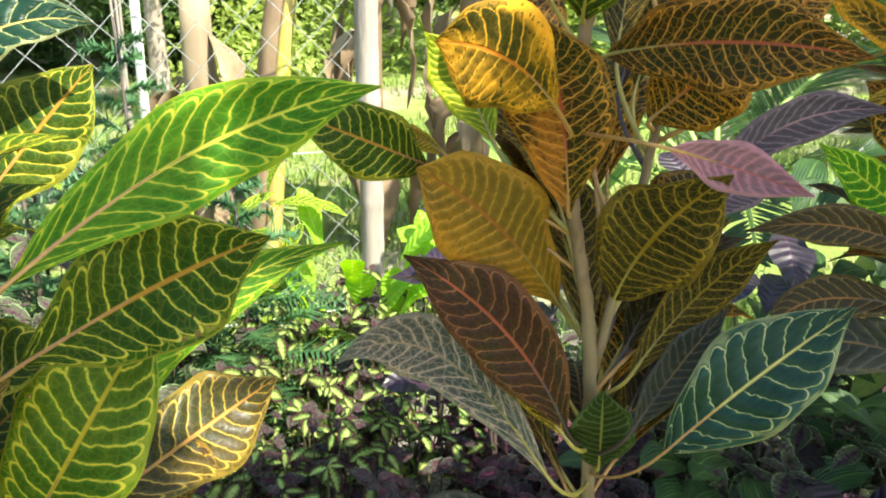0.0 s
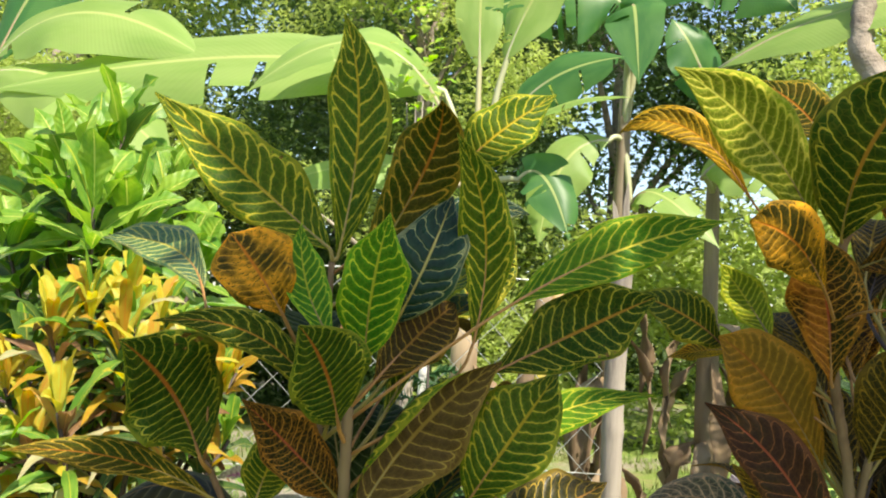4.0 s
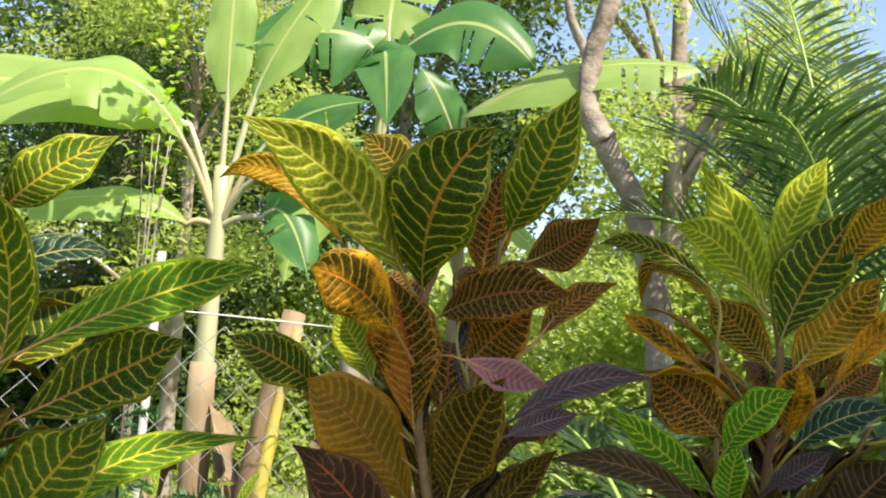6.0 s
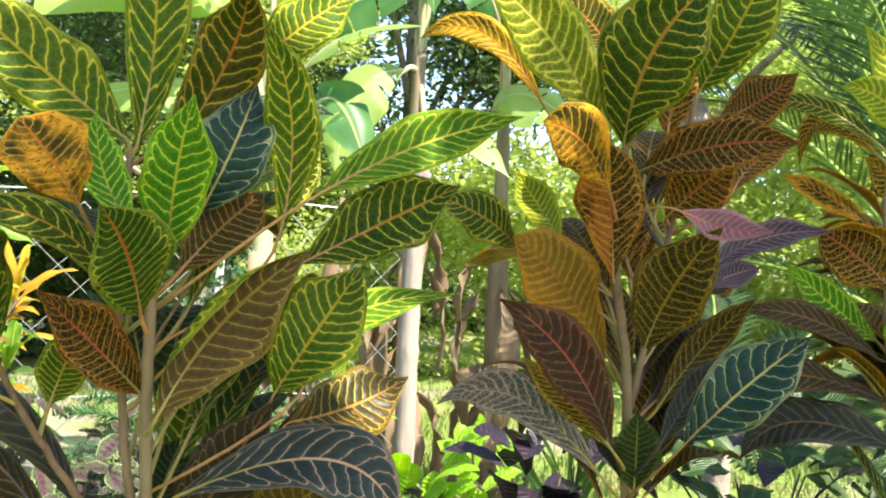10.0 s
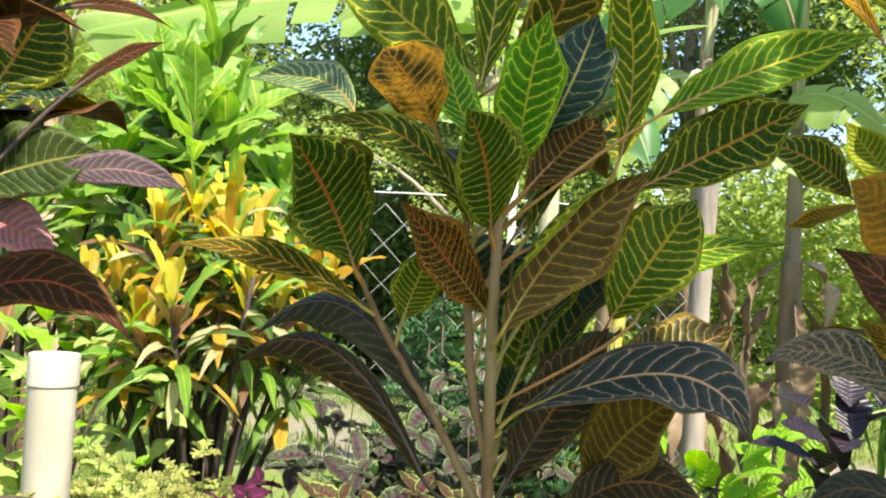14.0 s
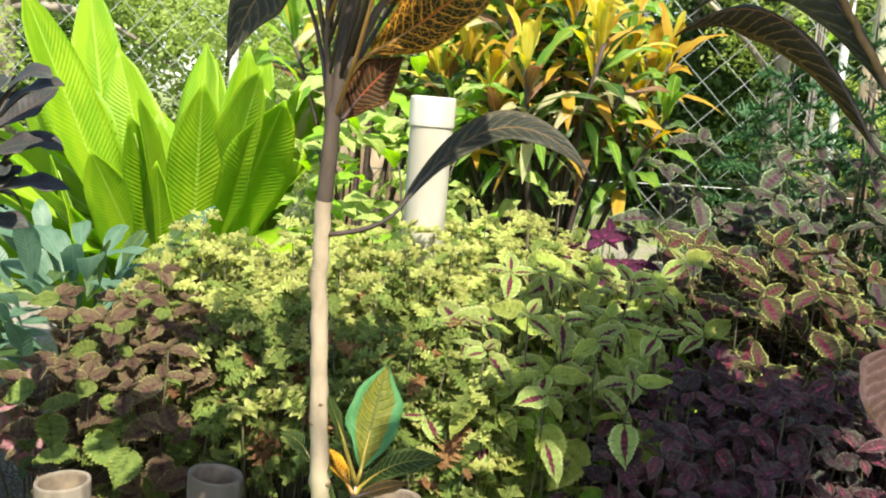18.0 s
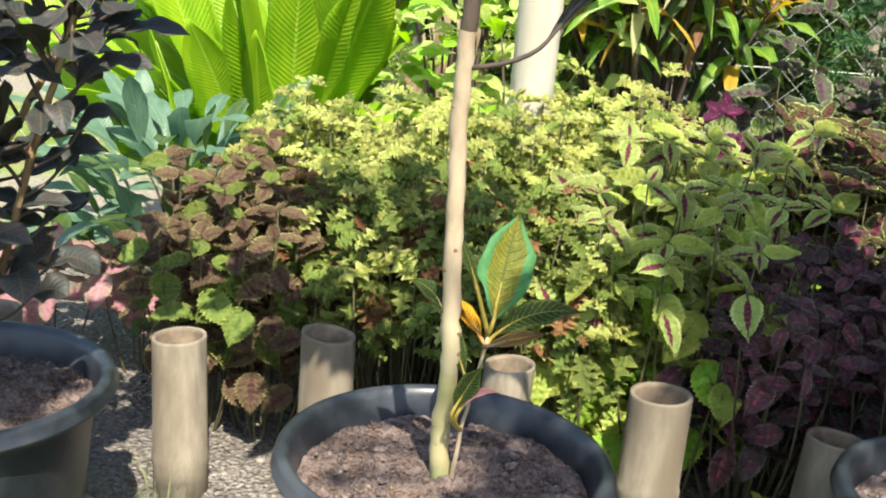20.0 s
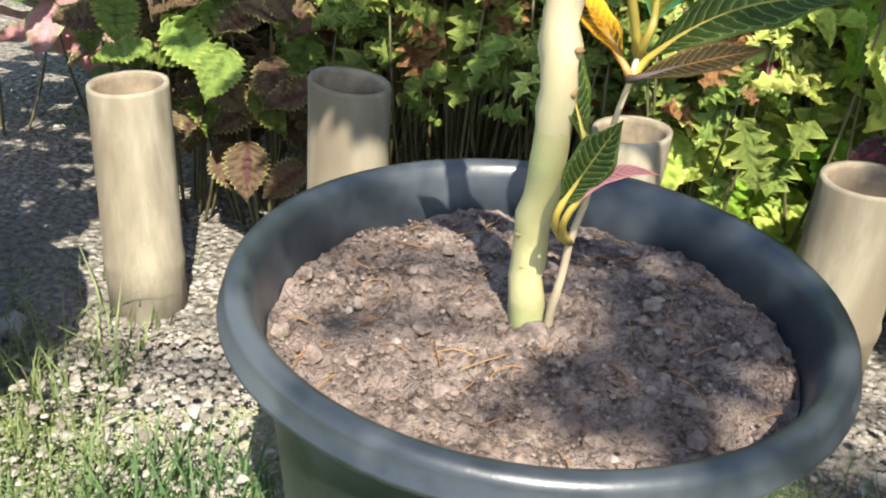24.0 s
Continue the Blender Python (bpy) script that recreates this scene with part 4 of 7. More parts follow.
zs = np.linspace(-0.05, 1.42, 50)
rs = 0.037 * (1 + 0.09 * (np.abs((zs + 0.08) % 0.34 - 0.17) < 0.016))
v, f, u = tube(np.stack([FX + 0.012 * zs + 0.004 * np.sin(zs * 5), np.full(50, FY), zs], -1), rs, 16, True, np.random.default_rng(17), 0.03)
part("culm", mesh("culm", v, f, u), M["pole"], end_post)
for k, (dx, h) in enumerate(((-0.028, 0.13), (0.006, 0.20), (0.030, 0.09))):
    v, f, uv, sl = blade((FX + 0.017 + dx * 0.7, FY - 0.02, 1.39), (FX + 0.017 + dx, FY - 0.022, 1.42 + h * 0.5), (FX + 0.017 + dx * 1.5, FY - 0.02, 1.42 + h), 0.024, (0, -1, 0), np.random.default_rng(k), 8, 4, 0.3, 0.1, -0.3, 0.003)
    part("splinter", mesh("splinter", v, f, uv), M["pole"], end_post)
# ---- white drain pipe in the bed ----
px, py = -1.27, 0.955
pipe = thing("drain_pipe", (px, py, 0), "upright weathered white plastic pipe with a cap", "pipe")
v, f, _ = lathe([(0.0405, -0.03), (0.0405, 0.772), (0.0405, 0.775), (0.036, 0.775), (0.036, 0.772), (0.036, -0.03)], (px, py, 0), 40)
part("tube", mesh("tube", v, f), M["pvc"], pipe)
v, f, _ = lathe([(0.0408, 0.756), (0.0425, 0.7565), (0.0434, 0.758), (0.0434, 0.760), (0.0434, 0.806), (0.0430, 0.809), (0.0418, 0.812), (0.040, 0.813), (0.001, 0.813), (0.001, 0.80), (0.0408, 0.80)], (px, py, 0), 40)
part("cap", mesh("cap", v, f), M["pvc"], pipe)


# ---- bamboo stakes along the bed ----
def stake(x, y, h, r, lean, seed):
    rng = np.random.default_rng(seed)
    ob = thing("bamboo_stake", (x, y, 0), "short hollow bamboo stake cut flat, driven into the bed's edge", "stake", "bamboo stakes edging the bed")
    node = h * rng.uniform(0.15, 0.5)
    zs = [-0.05, node - 0.012, node - 0.004, node + 0.004, node + 0.012, h * 0.9, h - 0.004, h]
    ring = rng.uniform(0.0, 0.06)
    rs = [r * 1.0, r * 0.985, r * (0.99 + ring), r * (1.0 + ring), r * 0.985, r * 0.97, r * 0.97, r * 0.955]
    prof = list(zip(rs, zs)) + [(r * 0.84, h - 0.001), (r * 0.82, h - 0.006), (r * 0.80, h * 0.55), (r * 0.80, -0.05)]
    v, f, _ = lathe(prof, (0, 0, 0), 26)
    v[:, 2] += np.where(v[:, 2] > h - 0.02, 0.0025 * np.sin(np.arctan2(v[:, 1], v[:, 0]) + rng.uniform(0, 6)), 0)
    v[:, 0] += lean[0] * v[:, 2]
    v[:, 1] += lean[1] * v[:, 2]
    v *= np.array([1, rng.uniform(0.94, 1.0), 1])
    sl = [1 if 8 <= q[0] // 26 < 12 else 0 for q in f]
    part("culm", mesh("culm", v + np.array([x, y, 0]), f, None, True, sl), [M["bamboo"], M["bamboo_in"]], ob)
    v, f, _ = lathe([(0.001, node - 0.002), (r * 0.80, node - 0.001), (r * 0.80, node + 0.001), (0.001, node + 0.002)], (0, 0, 0), 26, False)
    v[:, 0] += lean[0] * v[:, 2]
    v[:, 1] += lean[1] * v[:, 2]
    part("node_wall", mesh("node_wall", v + np.array([x, y, 0]), f), M["bamboo_in"], ob)


STAKES = ((-1.358, 0.236, 0.235, 0.040, -0.10, 0.05), (-1.185, 0.345, 0.262, 0.040, -0.06, 0.06), (-0.985, 0.475, 0.255, 0.036, 0.05, 0.0), (-0.800, 0.590, 0.232, 0.044, 0.0, 0.02),
                                       (-0.600, 0.705, 0.200, 0.042, 0.05, 0.02), (-0.395, 0.83, 0.21, 0.04, 0.0, 0.0), (-0.19, 0.95, 0.22, 0.04, 0.03, 0.0), (-1.62, 0.10, 0.24, 0.052, -0.03, 0.0), (-1.84, -0.02, 0.22, 0.042, 0.0, 0.0))
for k, (x, y, h, r, lx, ly) in enumerate(STAKES):
    stake(x, y, h, r, (lx, ly), 20 + k)

# ---- crotons in pots ----
plant_a = potted("a", "green croton with yellow veins, drooping lower leaves, in a black pot", (-0.37, 0.49, 0), [(-0.37, 0.49, 0.22), (-0.368, 0.485, 0.5), (-0.372, 0.455, 0.72), (-0.37, 0.42, 0.90), (-0.365, 0.40, 1.04), (-0.36, 0.43, 1.19)], 0.0080, M["bark"],
                 [[(-0.366, 0.487, 0.52), (-0.345, 0.478, 0.62), (-0.32, 0.50, 0.73), (-0.29, 0.54, 0.80)], [(-0.372, 0.455, 0.74), (-0.42, 0.43, 0.84), (-0.47, 0.41, 0.92), (-0.50, 0.40, 0.98)],
                  [(-0.371, 0.44, 0.80), (-0.39, 0.43, 0.88), (-0.405, 0.44, 1.0), (-0.41, 0.46, 1.17)]])
plant_b = potted("b", "rust and orange croton with netted leaves in a black pot", (0.14, 0.81, 0), [(0.14, 0.82, 0.22), (0.138, 0.815, 0.6), (0.13, 0.79, 0.85), (0.122, 0.77, 0.96), (0.10, 0.76, 1.08), (0.10, 0.73, 1.23), (0.13, 0.74, 1.30)], 0.0088, M["bark"],
                 [[(0.128, 0.785, 0.90), (0.15, 0.77, 1.02), (0.17, 0.76, 1.15), (0.19, 0.755, 1.30)]])
plant_c = potted("c", "yellow, orange and green croton with many leaves in a black pot", (0.56, 0.95, 0), [(0.56, 0.95, 0.22), (0.55, 0.93, 0.6), (0.545, 0.90, 0.85), (0.56, 0.885, 1.05), (0.575, 0.885, 1.18), (0.56, 0.88, 1.27)], 0.0088, M["bark"],
                 [[(0.548, 0.91, 0.80), (0.52, 0.88, 0.92), (0.49, 0.87, 1.0), (0.49, 0.89, 1.20)], [(0.552, 0.90, 0.88), (0.60, 0.86, 0.96), (0.65, 0.84, 1.05), (0.67, 0.83, 1.1)]])
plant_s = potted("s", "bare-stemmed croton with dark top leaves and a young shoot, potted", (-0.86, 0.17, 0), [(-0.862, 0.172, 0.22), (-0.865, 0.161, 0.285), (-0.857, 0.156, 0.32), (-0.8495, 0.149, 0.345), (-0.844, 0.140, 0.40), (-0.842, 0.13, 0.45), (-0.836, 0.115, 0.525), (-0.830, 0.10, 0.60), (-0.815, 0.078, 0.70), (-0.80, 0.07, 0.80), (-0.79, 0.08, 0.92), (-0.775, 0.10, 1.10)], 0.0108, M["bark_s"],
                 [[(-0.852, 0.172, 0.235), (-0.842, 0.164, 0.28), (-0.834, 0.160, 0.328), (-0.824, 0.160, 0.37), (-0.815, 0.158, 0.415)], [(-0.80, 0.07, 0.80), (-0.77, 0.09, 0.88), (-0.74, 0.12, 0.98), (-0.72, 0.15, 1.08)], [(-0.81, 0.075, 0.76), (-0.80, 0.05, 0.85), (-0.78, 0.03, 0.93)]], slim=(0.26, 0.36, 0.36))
REACH[plant_s.name] = 0.10
croton_leaf(plant_a, "gy", (-0.406, 0.465, 1.177), (-0.395, 0.470, 1.312), (-0.413, 0.461, 1.417), 0.060, (0.421, -0.907, -0.001))
croton_leaf(plant_a, "gy", (-0.414, 0.459, 1.184), (-0.495, 0.452, 1.247), (-0.585, 0.411, 1.326), 0.079, (0.427, -0.877, 0.219))
croton_leaf(plant_a, "go", (-0.386, 0.476, 1.153), (-0.322, 0.465, 1.267), (-0.299, 0.417, 1.320), 0.066, (0.128, -0.913, -0.388))
croton_leaf(plant_a, "gy", (-0.295, 0.493, 1.269), (-0.257, 0.491, 1.306), (-0.207, 0.527, 1.352), 0.056, (0.258, -0.959, 0.114))
croton_leaf(plant_a, "gy", (-0.261, 0.435, 1.102), (-0.254, 0.427, 1.204), (-0.275, 0.382, 1.284), 0.048, (0.368, -0.900, -0.232))
croton_leaf(plant_a, "bl", (-0.326, 0.403, 1.117), (-0.301, 0.403, 1.172), (-0.289, 0.442, 1.236), 0.065, (0.324, -0.923, 0.205))
croton_leaf(plant_a, "gn", (-0.345, 0.376, 1.082), (-0.331, 0.342, 1.145), (-0.312, 0.317, 1.205), 0.057, (0.296, -0.830, -0.472))
croton_leaf(plant_a, "gn", (-0.372, 0.367, 1.097), (-0.409, 0.394, 1.145), (-0.423, 0.407, 1.203), 0.038, (0.325, -0.820, 0.471))
croton_leaf(plant_a, "os", (-0.427, 0.385, 1.118), (-0.444, 0.364, 1.155), (-0.474, 0.367, 1.188), 0.073, (0.549, -0.822, 0.152))
croton_leaf(plant_a, "gr", (-0.367, 0.380, 1.026), (-0.358, 0.314, 1.076), (-0.361, 0.258, 1.112), 0.073, (0.786, -0.332, -0.521))
croton_leaf(plant_a, "gu", (-0.354, 0.395, 0.935), (-0.306, 0.422, 1.019), (-0.232, 0.421, 1.087), 0.088, (0.077, -0.991, 0.109), roll=2.3)
croton_leaf(plant_a, "gd", (-0.243, 0.462, 1.076), (-0.164, 0.470, 1.120), (-0.099, 0.452, 1.153), 0.072, (-0.139, -0.981, 0.133))
croton_leaf(plant_a, "ly", (-0.225, 0.426, 1.139), (-0.139, 0.481, 1.193), (-0.041, 0.485, 1.225), 0.054, (0.191, -0.950, 0.248))
croton_leaf(plant_a, "gy", (-0.267, 0.483, 0.951), (-0.229, 0.487, 1.013), (-0.194, 0.543, 1.074), 0.080, (0.194, -0.921, 0.338))
croton_leaf(plant_a, "ly", (-0.239, 0.475, 0.959), (-0.214, 0.643, 1.018), (-0.091, 0.764, 1.043), 0.049, (0.608, -0.492, 0.623))
croton_leaf(plant_a, "bw", (-0.263, 0.556, 0.910), (-0.209, 0.667, 0.913), (-0.149, 0.703, 0.944), 0.080, (0.584, -0.582, 0.567))
croton_leaf(plant_a, "br", (-0.285, 0.526, 0.869), (-0.242, 0.620, 0.897), (-0.191, 0.648, 0.885), 0.062, (0.615, -0.543, 0.571))
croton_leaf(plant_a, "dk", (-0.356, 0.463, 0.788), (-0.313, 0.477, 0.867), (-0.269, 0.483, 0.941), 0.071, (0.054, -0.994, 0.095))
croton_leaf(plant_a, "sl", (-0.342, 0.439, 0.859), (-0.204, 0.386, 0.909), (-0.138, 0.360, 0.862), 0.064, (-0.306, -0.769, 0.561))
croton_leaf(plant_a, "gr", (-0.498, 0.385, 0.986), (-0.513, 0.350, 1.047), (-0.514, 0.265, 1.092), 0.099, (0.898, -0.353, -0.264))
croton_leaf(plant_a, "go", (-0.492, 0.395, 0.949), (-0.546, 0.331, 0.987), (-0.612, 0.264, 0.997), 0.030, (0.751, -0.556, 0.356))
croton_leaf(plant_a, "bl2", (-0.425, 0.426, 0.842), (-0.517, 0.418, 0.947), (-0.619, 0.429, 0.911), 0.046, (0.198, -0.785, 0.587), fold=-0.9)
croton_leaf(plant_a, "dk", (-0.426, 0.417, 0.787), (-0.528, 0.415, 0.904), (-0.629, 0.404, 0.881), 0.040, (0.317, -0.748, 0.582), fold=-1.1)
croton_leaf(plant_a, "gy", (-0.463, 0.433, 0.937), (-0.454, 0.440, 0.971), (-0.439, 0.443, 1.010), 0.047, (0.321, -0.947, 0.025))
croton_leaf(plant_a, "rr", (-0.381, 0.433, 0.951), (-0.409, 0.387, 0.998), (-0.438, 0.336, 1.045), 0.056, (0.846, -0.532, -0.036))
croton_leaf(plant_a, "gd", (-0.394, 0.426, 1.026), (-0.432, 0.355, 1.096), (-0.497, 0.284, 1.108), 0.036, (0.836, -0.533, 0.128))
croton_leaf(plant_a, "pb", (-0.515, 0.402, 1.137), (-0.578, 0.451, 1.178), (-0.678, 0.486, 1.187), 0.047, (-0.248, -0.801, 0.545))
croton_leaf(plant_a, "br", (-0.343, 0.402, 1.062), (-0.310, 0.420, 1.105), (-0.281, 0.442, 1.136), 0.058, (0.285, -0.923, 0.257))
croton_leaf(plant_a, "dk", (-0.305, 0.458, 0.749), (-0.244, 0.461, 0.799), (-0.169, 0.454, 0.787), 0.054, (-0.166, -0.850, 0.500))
croton_leaf(plant_a, "gu", (-0.283, 0.500, 0.781), (-0.247, 0.460, 0.842), (-0.193, 0.422, 0.888), 0.071, (-0.464, -0.855, -0.231))
croton_leaf(plant_a, "bl2", (-0.335, 0.474, 0.683), (-0.301, 0.516, 0.716), (-0.251, 0.561, 0.712), 0.028, (0.414, -0.618, 0.669))
croton_leaf(plant_a, "dr", (-0.385, 0.475, 0.589), (-0.379, 0.475, 0.534), (-0.374, 0.476, 0.482), 0.078, (0.462, -0.886, 0.036))
croton_leaf(plant_a, "dg", (-0.360, 0.435, 0.838), (-0.369, 0.487, 0.864), (-0.364, 0.532, 0.896), 0.051, (0.369, -0.467, 0.804))
croton_leaf(plant_b, "li", (0.071, 0.737, 1.253), (-0.002, 0.661, 1.343), (-0.092, 0.555, 1.387), 0.085, (0.562, -0.754, -0.340))
croton_leaf(plant_b, "gd", (0.098, 0.722, 1.236), (0.114, 0.647, 1.332), (0.173, 0.613, 1.404), 0.114, (-0.383, -0.845, -0.374))
croton_leaf(plant_b, "gy", (0.199, 0.768, 1.313), (0.233, 0.725, 1.388), (0.272, 0.708, 1.481), 0.078, (-0.332, -0.925, -0.187))
croton_leaf(plant_b, "go", (0.077, 0.732, 1.347), (0.053, 0.737, 1.385), (0.008, 0.764, 1.426), 0.061, (-0.182, -0.956, 0.231))
croton_leaf(plant_b, "yo", (-0.003, 0.734, 1.283), (-0.079, 0.705, 1.357), (-0.154, 0.721, 1.351), 0.039, (0.139, -0.983, 0.118))
croton_leaf(plant_b, "os", (0.076, 0.682, 1.173), (0.034, 0.612, 1.220), (-0.013, 0.582, 1.236), 0.072, (0.642, -0.724, -0.251))
croton_leaf(plant_b, "ro", (0.096, 0.750, 1.073), (0.084, 0.719, 1.164), (0.062, 0.690, 1.241), 0.083, (0.047, -0.945, -0.325))
croton_leaf(plant_b, "rn", (0.169, 0.808, 1.260), (0.177, 0.806, 1.327), (0.191, 0.806, 1.400), 0.066, (-0.164, -0.986, 0.013))
croton_leaf(plant_b, "rr", (0.221, 0.752, 1.274), (0.264, 0.740, 1.296), (0.304, 0.719, 1.329), 0.061, (-0.398, -0.916, 0.056))
croton_leaf(plant_b, "rr", (0.123, 0.746, 1.204), (0.187, 0.646, 1.226), (0.260, 0.578, 1.224), 0.066, (-0.776, -0.619, 0.117))
croton_leaf(plant_b, "rn", (0.244, 0.765, 1.187), (0.284, 0.795, 1.232), (0.342, 0.810, 1.261), 0.037, (0.083, -0.896, 0.437))
croton_leaf(plant_b, "rn", (0.160, 0.751, 1.150), (0.194, 0.727, 1.188), (0.231, 0.705, 1.221), 0.079, (-0.503, -0.863, -0.050))
croton_leaf(plant_b, "ol", (0.143, 0.769, 0.986), (0.163, 0.711, 1.065), (0.197, 0.637, 1.134), 0.089, (-0.549, -0.714, -0.434))
croton_leaf(plant_b, "pk", (0.153, 0.647, 1.151), (0.201, 0.650, 1.136), (0.240, 0.595, 1.130), 0.037, (-0.419, -0.846, 0.330))
croton_leaf(plant_b, "pu", (0.217, 0.776, 1.084), (0.304, 0.822, 1.132), (0.391, 0.815, 1.143), 0.040, (0.071, -0.913, 0.401))
croton_leaf(plant_b, "pu", (0.210, 0.750, 1.066), (0.255, 0.790, 1.082), (0.301, 0.822, 1.093), 0.036, (0.428, -0.737, 0.522))
croton_leaf(plant_b, "bo", (0.098, 0.802, 0.966), (0.037, 0.756, 1.059), (-0.030, 0.725, 1.118), 0.092, (0.407, -0.906, -0.112))
croton_leaf(plant_b, "dm", (0.100, 0.743, 0.869), (0.042, 0.731, 0.973), (-0.043, 0.736, 1.040), 0.074, (0.227, -0.963, 0.146))
croton_leaf(plant_b, "gd", (-0.024, 0.780, 1.107), (-0.068, 0.729, 1.139), (-0.129, 0.731, 1.163), 0.058, (0.466, -0.879, 0.098))
croton_leaf(plant_b, "lg", (0.036, 0.818, 1.118), (0.008, 0.858, 1.167), (-0.025, 0.855, 1.210), 0.052, (-0.065, -0.937, 0.343))
croton_leaf(plant_b, "bl", (0.176, 0.679, 0.884), (0.242, 0.673, 0.954), (0.317, 0.677, 1.015), 0.083, (-0.310, -0.894, 0.324))
croton_leaf(plant_b, "ol", (0.160, 0.764, 0.910), (0.216, 0.759, 0.993), (0.267, 0.724, 1.055), 0.044, (-0.442, -0.894, 0.077))
croton_leaf(plant_b, "gr2", (0.080, 0.713, 0.841), (-0.019, 0.814, 0.912), (-0.115, 0.827, 0.895), 0.062, (-0.297, -0.776, 0.557))
croton_leaf(plant_b, "yo", (0.098, 0.736, 0.866), (0.050, 0.785, 0.916), (-0.004, 0.838, 0.960), 0.044, (-0.222, -0.771, 0.597))
croton_leaf(plant_b, "dg", (0.139, 0.781, 0.805), (0.135, 0.753, 0.862), (0.132, 0.740, 0.910), 0.059, (-0.081, -0.928, -0.364))
croton_leaf(plant_b, "yo", (-0.006, 0.839, 1.100), (-0.041, 0.942, 1.095), (-0.086, 1.012, 1.080), 0.024, (-0.907, -0.410, 0.096))
croton_leaf(plant_b, "bl2", (0.160, 0.735, 0.873), (0.197, 0.738, 0.933), (0.236, 0.740, 0.987), 0.037, (-0.295, -0.926, 0.236))
croton_leaf(plant_b, "bl2", (0.124, 0.769, 0.668), (0.010, 0.768, 0.762), (-0.069, 0.765, 0.704), 0.040, (0.119, -0.826, 0.551))
croton_leaf(plant_b, "ol", (0.146, 0.764, 0.660), (0.252, 0.717, 0.762), (0.328, 0.679, 0.716), 0.040, (-0.487, -0.713, 0.506))
croton_leaf(plant_c, "lg", (0.548, 0.880, 1.252), (0.523, 0.910, 1.349), (0.474, 0.943, 1.452), 0.062, (-0.358, -0.920, 0.162))
croton_leaf(plant_c, "lg", (0.557, 0.888, 1.277), (0.602, 0.913, 1.387), (0.647, 0.925, 1.467), 0.056, (-0.321, -0.891, 0.322))
croton_leaf(plant_c, "gd", (0.570, 0.871, 1.206), (0.606, 0.856, 1.297), (0.661, 0.833, 1.384), 0.092, (-0.495, -0.866, 0.068))
croton_leaf(plant_c, "yo", (0.625, 0.843, 1.297), (0.657, 0.811, 1.346), (0.671, 0.778, 1.392), 0.048, (-0.668, -0.724, -0.168))
croton_leaf(plant_c, "lg", (0.541, 0.881, 1.250), (0.492, 0.899, 1.330), (0.432, 0.913, 1.353), 0.057, (-0.217, -0.973, 0.079))
croton_leaf(plant_c, "yo", (0.562, 0.885, 1.166), (0.536, 0.938, 1.218), (0.496, 0.976, 1.264), 0.062, (-0.483, -0.782, 0.394))
croton_leaf(plant_c, "yo", (0.583, 0.860, 1.165), (0.642, 0.872, 1.232), (0.701, 0.871, 1.295), 0.085, (-0.309, -0.881, 0.359))
croton_leaf(plant_c, "os", (0.480, 0.891, 1.151), (0.432, 0.933, 1.196), (0.375, 0.963, 1.231), 0.033, (-0.366, -0.879, 0.307))
croton_leaf(plant_c, "yo", (0.491, 0.902, 1.251), (0.424, 0.952, 1.310), (0.406, 0.989, 1.248), 0.039, (-0.700, -0.684, 0.205))
croton_leaf(plant_c, "gd", (0.480, 0.886, 1.268), (0.399, 0.900, 1.321), (0.330, 0.912, 1.323), 0.033, (-0.118, -0.984, 0.135))
croton_leaf(plant_c, "rn", (0.495, 0.874, 1.073), (0.451, 0.888, 1.117), (0.403, 0.910, 1.153), 0.088, (-0.189, -0.959, 0.210))
croton_leaf(plant_c, "gn", (0.497, 0.862, 1.054), (0.528, 0.844, 1.106), (0.574, 0.825, 1.139), 0.055, (-0.550, -0.823, 0.142))
croton_leaf(plant_c, "bl", (0.572, 0.823, 1.066), (0.621, 0.802, 1.108), (0.686, 0.785, 1.125), 0.047, (-0.445, -0.840, 0.311))
croton_leaf(plant_c, "gy", (0.694, 0.814, 1.094), (0.721, 0.793, 1.166), (0.745, 0.775, 1.233), 0.093, (-0.617, -0.787, 0.005))
croton_leaf(plant_c, "yo", (0.685, 0.829, 1.028), (0.746, 0.807, 1.095), (0.798, 0.783, 1.157), 0.088, (-0.578, -0.785, 0.225))
croton_leaf(plant_c, "os", (0.581, 0.875, 1.078), (0.581, 0.852, 1.125), (0.582, 0.831, 1.172), 0.050, (-0.515, -0.775, -0.367))
croton_leaf(plant_c, "os", (0.630, 0.854, 1.145), (0.665, 0.810, 1.208), (0.703, 0.756, 1.263), 0.036, (-0.745, -0.661, -0.089))
croton_leaf(plant_c, "rn", (0.624, 0.859, 1.127), (0.672, 0.888, 1.156), (0.716, 0.903, 1.178), 0.058, (0.065, -0.808, 0.586))
croton_leaf(plant_c, "gn", (0.490, 0.899, 0.999), (0.422, 0.891, 1.048), (0.347, 0.866, 1.103), 0.048, (0.209, -0.978, -0.018))
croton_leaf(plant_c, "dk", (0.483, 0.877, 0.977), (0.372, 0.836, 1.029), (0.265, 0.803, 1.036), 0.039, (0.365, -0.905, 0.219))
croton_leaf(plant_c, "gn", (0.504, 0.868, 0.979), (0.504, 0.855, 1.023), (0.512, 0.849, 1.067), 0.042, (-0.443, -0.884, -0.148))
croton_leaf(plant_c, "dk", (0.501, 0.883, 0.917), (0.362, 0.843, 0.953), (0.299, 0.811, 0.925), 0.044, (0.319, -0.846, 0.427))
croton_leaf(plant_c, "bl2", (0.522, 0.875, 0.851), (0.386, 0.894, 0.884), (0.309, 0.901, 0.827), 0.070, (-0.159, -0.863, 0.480))
